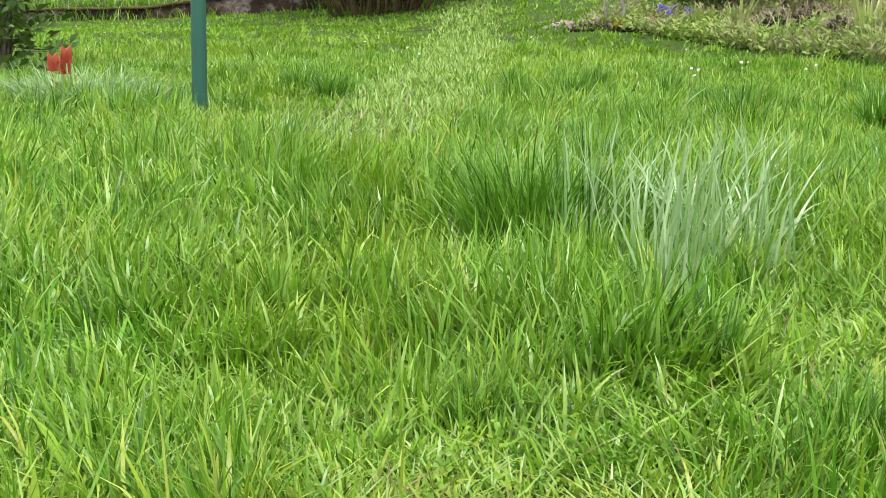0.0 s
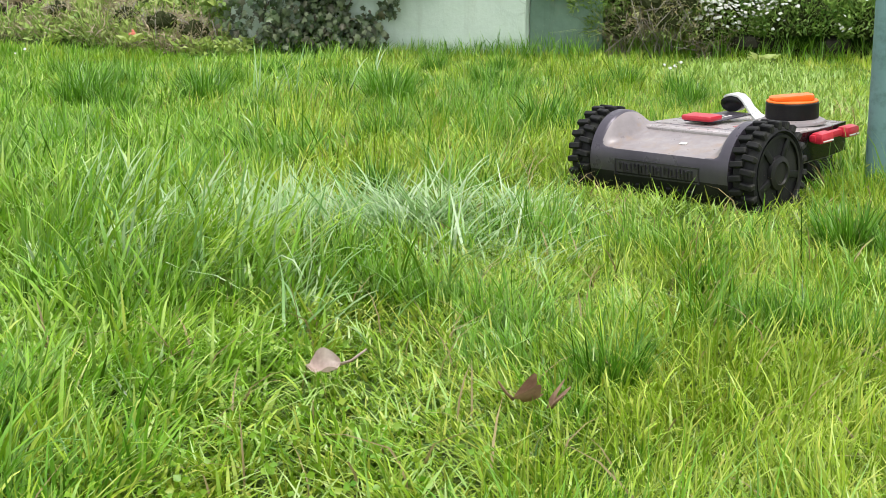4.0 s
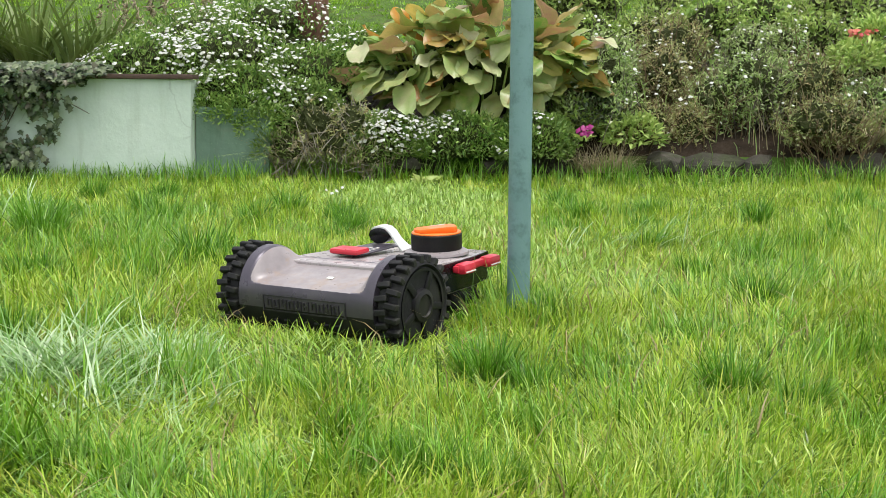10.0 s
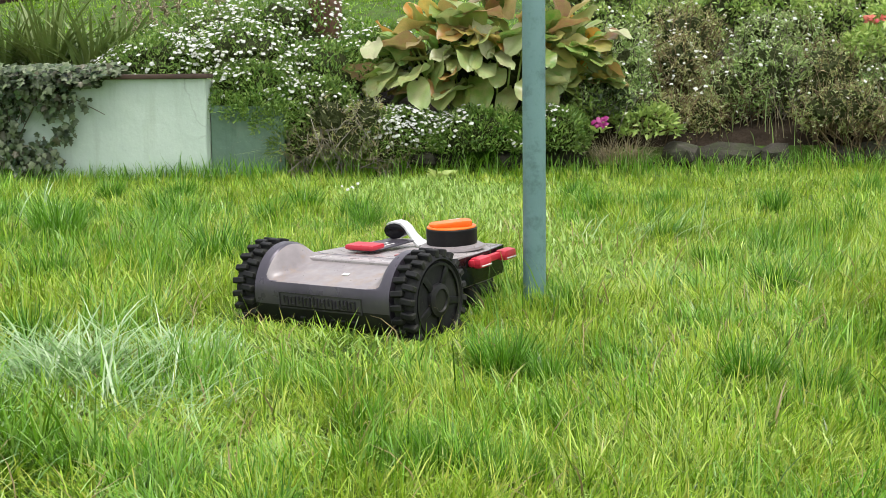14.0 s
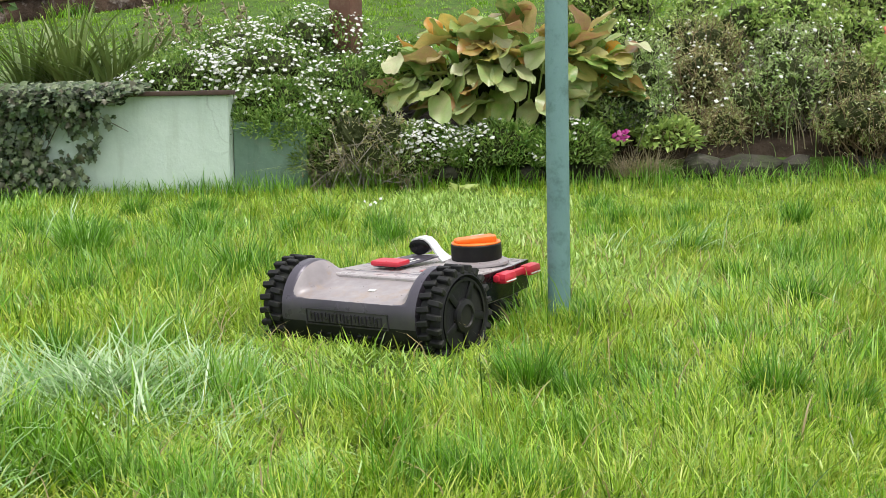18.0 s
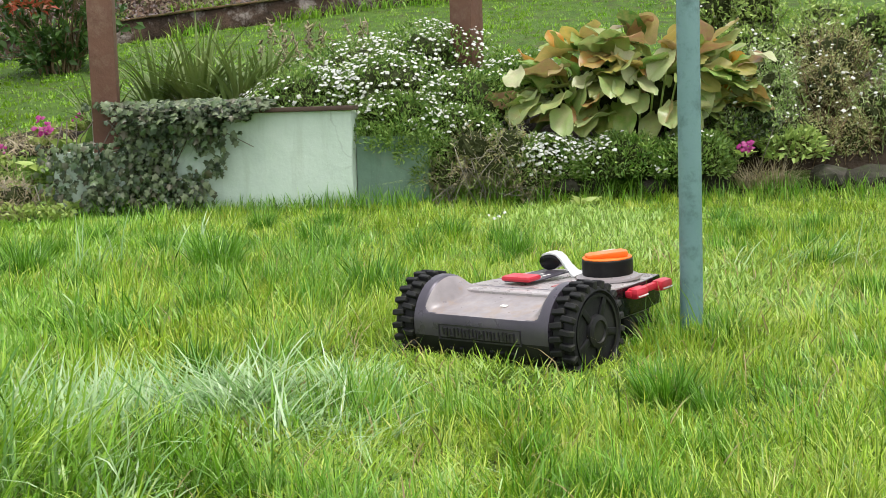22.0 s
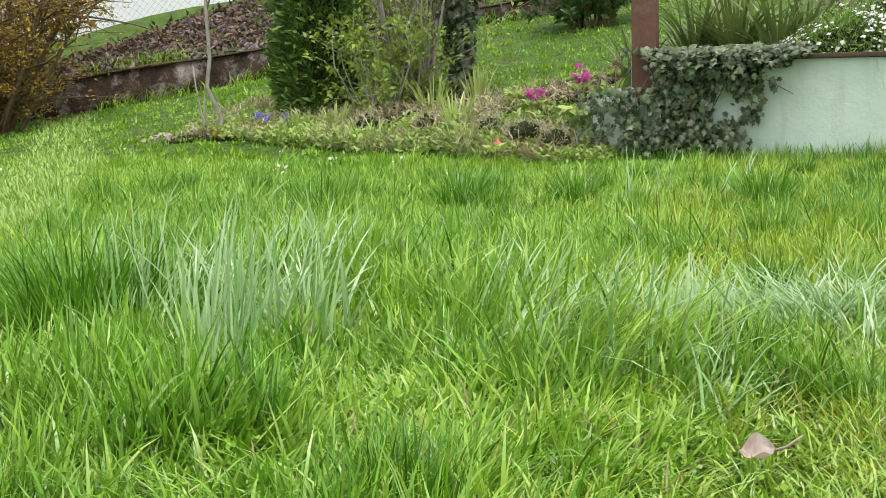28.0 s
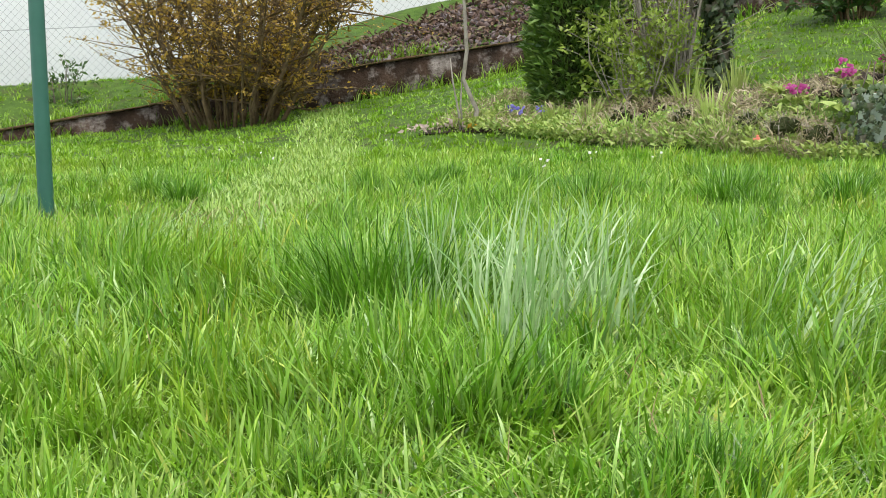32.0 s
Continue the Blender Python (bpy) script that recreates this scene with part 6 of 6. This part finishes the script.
def rosette(name, x, y, z, n, L, mat, label, category, group="", petal=None, nf=0, fr=0.06, fh=0.06, fs=0.035, flabel=""):
    root = empty(name, pose(x, y, z), label, category, group)
    a = 2.4 * np.arange(n) + rng.uniform(0, 0.5, n)
    base = np.stack([0.012 * np.cos(a), 0.012 * np.sin(a), 0 * a], -1)
    out = np.stack([np.cos(a), np.sin(a), 0.55 + rng.uniform(-0.2, 0.5, n)], -1)
    put("leaf_rosette", np_mesh("leaf_rosette", *leaves(base, out, L * rng.uniform(0.7, 1.2, n), 0.42, 0.2, 0.25, 0.15), mat), root)
    if petal:
        aa, rr = rng.uniform(0, 6.28, nf), fr * np.sqrt(rng.uniform(0, 1, nf))
        p = np.stack([rr * np.cos(aa), rr * np.sin(aa), fh + rng.uniform(-0.02, 0.03, nf)], -1)
        put("blossom", np_mesh("blossom", *umbels(p, np.tile((0, -0.7, 0.8), (nf, 1)), fs), petal), root, flabel)
    return root


for x, y, z, nf, fr in ((-3.24, 7.83, 0.44, 20, .06), (-3.40, 7.50, 0.35, 22, .08), (-3.32, 8.05, 0.50, 10, .05), (-3.15, 8.2, 0.52, 9, .05)):
    rosette("primrose", x, y, z, 30, 0.095, PALE_HERB, "magenta primrose in flower among fresh leaves", "primrose", "primroses", MAGENTA, nf, fr, 0.085, 0.032, "magenta blossoms")
rosette("primrose", -3.37, 6.86, 0.13, 12, 0.09, PALE_HERB, "coral red primrose at the lawn edge", "primrose", "primroses", PINKRED, 4, .03, 0.05, 0.024, "coral red blossoms")
rosette("primrose", 0.745, 7.24, 0.29, 10, 0.07, HERB, "pink flower at the foot of the bank", "primrose", "primroses", MAGENTA, 14, .04, 0.05, 0.032, "pink blossoms")
rosette("primrose", 2.47, 8.12, 0.74, 14, 0.10, HERB, "magenta flower on the bank", "primrose", "primroses", MAGENTA, 9, .04, 0.08, 0.038, "magenta blossoms")
rosette("azalea", 2.42, 8.0, 0.78, 30, 0.12, HERB, "coral pink leafy rosette on the bank", "azalea", "", PINKRED, 16, .09, 0.10, 0.04, "coral pink blossoms")
rosette("foxglove_rosette", -0.10, 7.10, 0.07, 12, 0.075, PALE_HERB, "pale green leaf rosette at the lawn edge", "leaf rosette", "leaf rosettes")
rosette("foxglove_rosette", -3.62, 7.75, 0.40, 30, 0.12, PALE_HERB, "broad yellow-green leaf rosette in the border", "leaf rosette", "leaf rosettes")
rosette("foxglove_rosette", -2.95, 7.55, 0.42, 36, 0.13, HERB, "broad green leaf rosette beside the post", "leaf rosette", "leaf rosettes")
rosette("foxglove_rosette", -3.05, 7.30, 0.30, 36, 0.12, HERB, "broad grey-green leaf rosette beside the ivy", "leaf rosette", "leaf rosettes")
rosette("dock_plant", -0.05, 7.18, 0.07, 10, 0.06, HERB, "small broad-leaved weed at the lawn edge", "weed", "weeds")
rosette("dock_plant", 1.45, 7.22, 0.07, 12, 0.06, HERB, "small broad-leaved weed at the foot of the bank", "weed", "weeds")

# ---- conifer, shrubs, sapling ----
def conifer(x, y, z, h, r):
    root = empty("conifer", pose(x, y, z), "dense dark green columnar conifer in the border", "conifer")
    n = 15000
    t = rng.uniform(0, 1, n)
    a = rng.uniform(0, 6.28, n)
    prof = r * (0.80 + 0.28 * np.sin(np.pi * np.clip(t * 1.1, 0, 1))) * np.sqrt(np.clip(1.15 - t, 0.05, 1))
    lump = 0.66 + 0.55 * vnoise(a * 2.2, t * 12, 1.6, 3)
    rr = prof * lump * (1 - 0.35 * rng.uniform(0, 1, n) ** 2)
    p = np.stack([rr * np.cos(a), rr * np.sin(a), 0.02 + t * h], -1)
    out = np.stack([np.cos(a), np.sin(a), 0.75 + 0 * a], -1)
    put("crown", np_mesh("crown", *leaves(p, out, rng.uniform(0.04, 0.11, n), 0.26, 0.15, 0.2, 0.5), YEW), root)
    # dark solid added in the crown, its colour in place of shade
    bm = lathe([(0, 0.0), (r * 0.45, 0.02), (r * 0.5, h * 0.3), (r * 0.42, h * 0.6), (r * 0.3, h * 0.9), (0, h)], 24)
    part("inner_crown", bm, CORE, root)
    put("trunk", np_mesh("trunk", *cable([(0, 0, -0.1), (0, 0, h * 0.5), (0.02, 0, h * 0.95)], [0.05, 0.035, 0.01], 8), BARK), root)
    return root


conifer(-5.53, 8.52, 0.27, 2.3, 0.33)


def branchy(name, x, y, z, nst, spread, h, rad, bark, leaf, nleaf, lsize, label, category, low=0.3, ratio=0.45, twigs=4, group="", base=0.1):
    """A many-stemmed shrub: stems from the ground, forking twigs, and small leaves or blossoms on them."""
    root = empty(name, pose(x, y, z), label, category, group)
    stems, twig, spots = [], [], []
    for i in range(nst):
        a = rng.uniform(0, 6.28)
        k = math.sqrt(rng.uniform(0.02, 1))
        tip = np.array([spread * k * math.cos(a), spread * k * math.sin(a), h * rng.uniform(0.7, 1.1) * (1 - 0.25 * k)])
        b = np.array([base * k * math.cos(a), base * k * math.sin(a), -0.05])
        mid = b * 0.45 + tip * 0.55 + rng.normal(0, 0.06 * h, 3) * (1, 1, 0.2) + (0, 0, 0.08 * h)
        pts = [b, b * 0.75 + mid * 0.25 + rng.normal(0, 0.015, 3), (b + mid) / 2, mid, (mid + tip) / 2 + rng.normal(0, 0.03 * h, 3), tip]
        rr = rad * rng.uniform(0.5, 1.2)
        stems.append(cable(pts, [rr, rr * 0.9, rr * 0.8, rr * 0.6, rr * 0.4, rr * 0.15], 5))
        for _ in range(twigs):
            f = rng.uniform(low, 0.95)
            q = np.array([np.interp(f, np.linspace(0, 1, 6), [p[c] for p in pts]) for c in range(3)])
            e = q + rng.normal(0, 0.16 * h, 3) * (1, 1, 0.5) + (0, 0, 0.10 * h)
            m = (q + e) / 2 + rng.normal(0, 0.02 * h, 3)
            twig.append(cable([q, m, e], [rr * 0.4, rr * 0.3, rr * 0.1], 4))
            spots += [q * (1 - w) + e * w for w in rng.uniform(0.2, 1, max(1, nleaf // (nst * twigs)))]
    for st in stems:
        put("stem", np_mesh("stem", *st, bark), root)
    put("twig_growth", np_mesh("twig_growth", *merged(twig), bark), root)
    if nleaf:
        p = np.array(spots) + rng.normal(0, 0.02, (len(spots), 3))
        put("foliage", np_mesh("foliage", *leaves(p, unit(p * (1, 1, 0) + (0, 0, 0.3)), lsize * rng.uniform(0.5, 1.4, len(p)), ratio, 0.2, 0.2, 0.9), leaf), root)
    return root


branchy("deciduous_shrub", -4.85, 8.70, 0.30, 34, 0.40, 2.0, 0.011, BARK_PALE, SPRING, 3600, 0.048, "thin-stemmed shrub with fresh yellow-green leaves", "shrub", 0.1, group="border shrubs")
branchy("deciduous_shrub", -4.98, 8.40, 0.28, 16, 0.30, 0.95, 0.007, BARK_PALE, SPRING, 1500, 0.045, "small leafy yellow-green shrub before the conifer", "shrub", 0.1, group="border shrubs")
trunk = empty("ivy_covered_trunk", pose(-4.55, 8.85, 0.33), "slender trunk wrapped in dark ivy", "tree")
put("trunk", np_mesh("trunk", *cable([(0, 0, -0.1), (0.04, 0, 0.5), (-0.02, 0, 1.2), (0.03, 0, 2.3)], [0.06, 0.05, 0.045, 0.035], 8), BARK), trunk)
a, t = rng.uniform(0, 6.28, 1900), rng.uniform(0, 1, 1900)
rr = (0.08 + 0.14 * smooth(0.05, 0.5, t) * vnoise(a, t * 6, 1.2, 5)) * rng.uniform(0.6, 1.25, 1900)
put("ivy_leaves", np_mesh("ivy_leaves", *ivy_leaf(np.stack([rr * np.cos(a), rr * np.sin(a), 0.1 + 2.1 * t], -1), np.stack([np.cos(a), np.sin(a), 0.3 + 0 * a], -1), rng.uniform(0.03, 0.07, 1900)), IVY), trunk, "dark glossy ivy leaves")

sap = empty("sapling", pose(-5.99, 7.87, 0.10), "thin bare pale-barked sapling at the edge of the border", "sapling")
put("trunk", np_mesh("trunk", *cable([(0, 0, -0.05), (0.02, 0, 0.06), (0.04, 0.02, 0.21), (-0.04, -0.03, 0.43), (-0.02, -0.01, 0.63), (-0.03, -0.02, 1.0), (0.0, 0, 1.7), (0.03, 0, 2.2)], [0.026, 0.022, 0.017, 0.016, 0.014, 0.012, 0.009, 0.005], 8), BARK_PALE), sap)
for pts in ([(-0.05, -0.04, -0.05), (-0.07, -0.05, 0.2), (-0.10, -0.07, 0.40), (-0.115, -0.08, 0.58)], [(-0.03, -0.03, -0.05), (-0.06, -0.04, 0.25), (-0.05, -0.03, 0.45)], [(-0.03, -0.02, 0.95), (0.08, 0.03, 1.3), (0.1, 0.05, 1.6)], [(-0.03, -0.02, 1.05), (-0.14, -0.08, 1.3), (-0.17, -0.1, 1.5)]):
    put("branch", np_mesh("branch", *cable(pts, np.linspace(0.009, 0.004, len(pts)), 6), BARK_PALE), sap)
rosette("crocus", -5.93, 7.80, 0.12, 8, 0.07, HERB, "yellow crocus beside the sapling", "crocus", "crocuses", YELLOW, 4, .03, 0.09, 0.045, "yellow blossoms")
rosette("crocus", -5.72, 7.80, 0.13, 8, 0.06, HERB, "yellow crocus at the border edge", "crocus", "crocuses", YELLOW, 2, .03, 0.07, 0.035, "yellow blossoms")
for x, y in ((-5.56, 7.86), (-5.68, 7.92), (-5.42, 7.9)):
    rosette("grape_hyacinth", x, y, float(ground_z(x, y)), 9, 0.10, HERB, "small violet-blue grape hyacinth", "hyacinth", "grape hyacinths", VIOLET, 9, .03, 0.13, 0.03, "violet-blue blossoms")
x, y = rng.normal(-6.25, 0.16, 45), rng.normal(7.75, 0.07, 45)
stuff("leaf_litter", leaves(np.stack([x, y, ground_z(x, y) + 0.06], -1), np.tile((0, 0, 0.5), (45, 1)), rng.uniform(0.03, 0.06, 45), 0.5, 0.2, 0.3, 1.0), DEADLEAF, "dead pinkish leaves on the grass by the sapling", "leaf litter")

fors = branchy("forsythia", -9.45, 8.95, 0.12, 46, 1.35, 2.2, 0.021, BARK_BROWN, FORS, 24000, 0.038, "bare brown forsythia bush with sparse yellow blossom", "forsythia", 0.22, 0.5, 30, base=0.40)
branchy("photinia", -4.62, 11.7, 0.92, 26, 0.50, 1.25, 0.014, BARK_BROWN, PHOT, 2600, 0.09, "glossy green photinia bush by the retaining wall", "photinia", 0.2)
clump("red_shoots", -4.60, 11.05, 1.52, .16, .12, .08, RED_LEAF, 90, 0.07, 0.35, "red young shoots of the photinia bush", "shoots", core=False)
branchy("young_holly", -11.72, 8.82, 0.14, 8, 0.22, 0.75, 0.008, BARK, PHOT, 320, 0.06, "small sparse evergreen shrub above the wall", "shrub", 0.2)
branchy("garden_bush", -6.2, 3.15, 0.02, 26, 0.35, 1.4, 0.014, BARK, YEW, 2600, 0.06, "dark evergreen bush at the lawn's far side", "bush", 0.1)
dry = []
for i in range(26):
    bx, by = rng.uniform(-2.1, -1.35), rng.uniform(8.6, 8.95)
    bz = float(ground_z(bx, by))
    hh = rng.uniform(0.35, 0.65)
    dx = rng.normal(0, 0.1)
    dry.append(cable([(bx, by, bz), (bx + dx * 0.4, by, bz + hh * 0.6), (bx + dx, by, bz + hh)], [0.004, 0.003, 0.002], 4))
    for k in range(9):
        s = 0.75 + 0.03 * k
        q = np.array([bx + dx * s, by, bz + hh * s])
        dry.append(cable([q, q + rng.normal(0, 0.016, 3), q + rng.normal(0, 0.024, 3)], [0.006, 0.007, 0.002], 4))
stuff("seed_stems", merged(dry), DRY, "dry grey seed heads of last year's perennials", "dry plant")

# ---- flowers and fallen leaves in the lawn ----
def daisy_group(x, y, n, label):
    z = float(ground_z(x, y))
    root = empty("lawn_flower", pose(x, y, z), label, "flower", "lawn flowers")
    p = np.stack([rng.normal(0, 0.03, n), rng.normal(0, 0.02, n), rng.uniform(0.085, 0.13, n)], -1)
    put("blossom", np_mesh("blossom", *umbels(p, np.tile((0, -0.6, 0.8), (n, 1)), 0.013), PETAL), root)
    put("stalk", np_mesh("stalk", *merged([cable([(q[0] * 0.5, q[1] * 0.5, 0), q * (0.8, 0.8, 0.6), q], [0.0015] * 3, 4) for q in p]), HERB), root)


for x, y, n in ((-0.41, 5.42, 5), (-3.31, 4.59, 5), (-3.37, 5.15, 3), (-4.84, 4.63, 3), (-3.2, 5.35, 2), (-5.6, 5.0, 2), (-5.2, 6.0, 3), (-6.6, 6.2, 2), (-4.2, 5.9, 1)):
    daisy_group(x, y, n, "tiny white lawn flowers on thin stalks")


def tulip(x, y, h, turn):
    root = empty("tulip", pose(x, y, float(ground_z(x, y)), 0, 0, turn), "coral red tulip beside the lawn", "tulip", "tulips")
    put("stalk", np_mesh("stalk", *cable([(0, 0, 0), (0.004, 0, h * 0.5), (0, 0.004, h)], [0.004, 0.0035, 0.003], 6), HERB), root)
    for i in range(6):
        a = i * math.pi / 3
        p = np.array([[0.004 * math.cos(a), 0.004 * math.sin(a), h]])
        V, T = blades(p, np.array([0.06]), np.array([0.042]), np.array([a]), np.array([0.35 + 0.1 * (i % 2)]), -0.1, 5, face=np.array([a + math.pi / 2]))
        put("petal", np_mesh("petal", V, T, PINKRED), root)
    a = np.array([0.3, 2.4, 4.4])
    put("leaves", np_mesh("leaves", *blades(np.zeros((3, 3)), np.array([0.15, 0.13, 0.14]), np.array([0.025, 0.022, 0.025]), a, np.array([0.5, 0.6, 0.45]), 0.3, 5, face=a + 1.57), HERB), root)


tulip(-4.50, 2.44, 0.125, 0)
tulip(-4.48, 2.48, 0.15, 60)
tulip(-4.52, 2.50, 0.11, 130)
tangle("silvery_foliage", -4.55, 2.62, 0.03, 0.35, 0.22, 1.0, 1100, GRASS_PALE, "silvery green foliage round the tulips", "foliage", L=0.19, w=0.006)


def curled_leaf(x, y, s, turn, tilt, label, mat=DEADLEAF, curl=1.0):
    nu, nv = 8, 6
    V, T = [], []
    for i in range(nu + 1):
        t = i / nu
        w = 0.40 * math.sin(math.pi * (0.04 + 0.95 * t ** 0.8)) ** 0.9
        for j in range(nv + 1):
            q = 2 * j / nv - 1
            V.append(((t - 0.5), q * w / curl, curl * 3.4 * (q * w) ** 2 + 1.1 * (t - 0.45) ** 2 + 0.07 * math.sin(9 * t + 4 * q)))
    for i in range(nu):
        for j in range(nv):
            a = i * (nv + 1) + j
            T += [(a, a + 1, a + nv + 2), (a, a + nv + 2, a + nv + 1)]
    root = empty("fallen_leaf", pose(x, y, float(ground_z(x, y)) + 0.036, tilt, 8, turn), label, "leaf", "fallen leaves")
    put("leaf_blade", shade_smooth(np_mesh("leaf_blade", np.array(V) * s, T, mat)), root)
    put("leaf_stalk", np_mesh("leaf_stalk", *cable([(-0.48 * s, 0, 0.1 * s), (-0.8 * s, 0.1 * s, 0.3 * s), (-1.25 * s, 0.15 * s, 0.75 * s)], [0.0022, 0.0018, 0.0014], 5), mat), root)


curled_leaf(-0.575, 1.50, 0.042, 205, -35, "curled pinkish-beige dead leaf on the grass")
curled_leaf(-0.318, 1.445, 0.036, 40, 35, "shrivelled brown dead leaf on the grass", SHRIVELLED, 2.0)
curled_leaf(-0.29, 1.43, 0.030, 110, 40, "small shrivelled dead leaf on the grass", SHRIVELLED, 2.2)
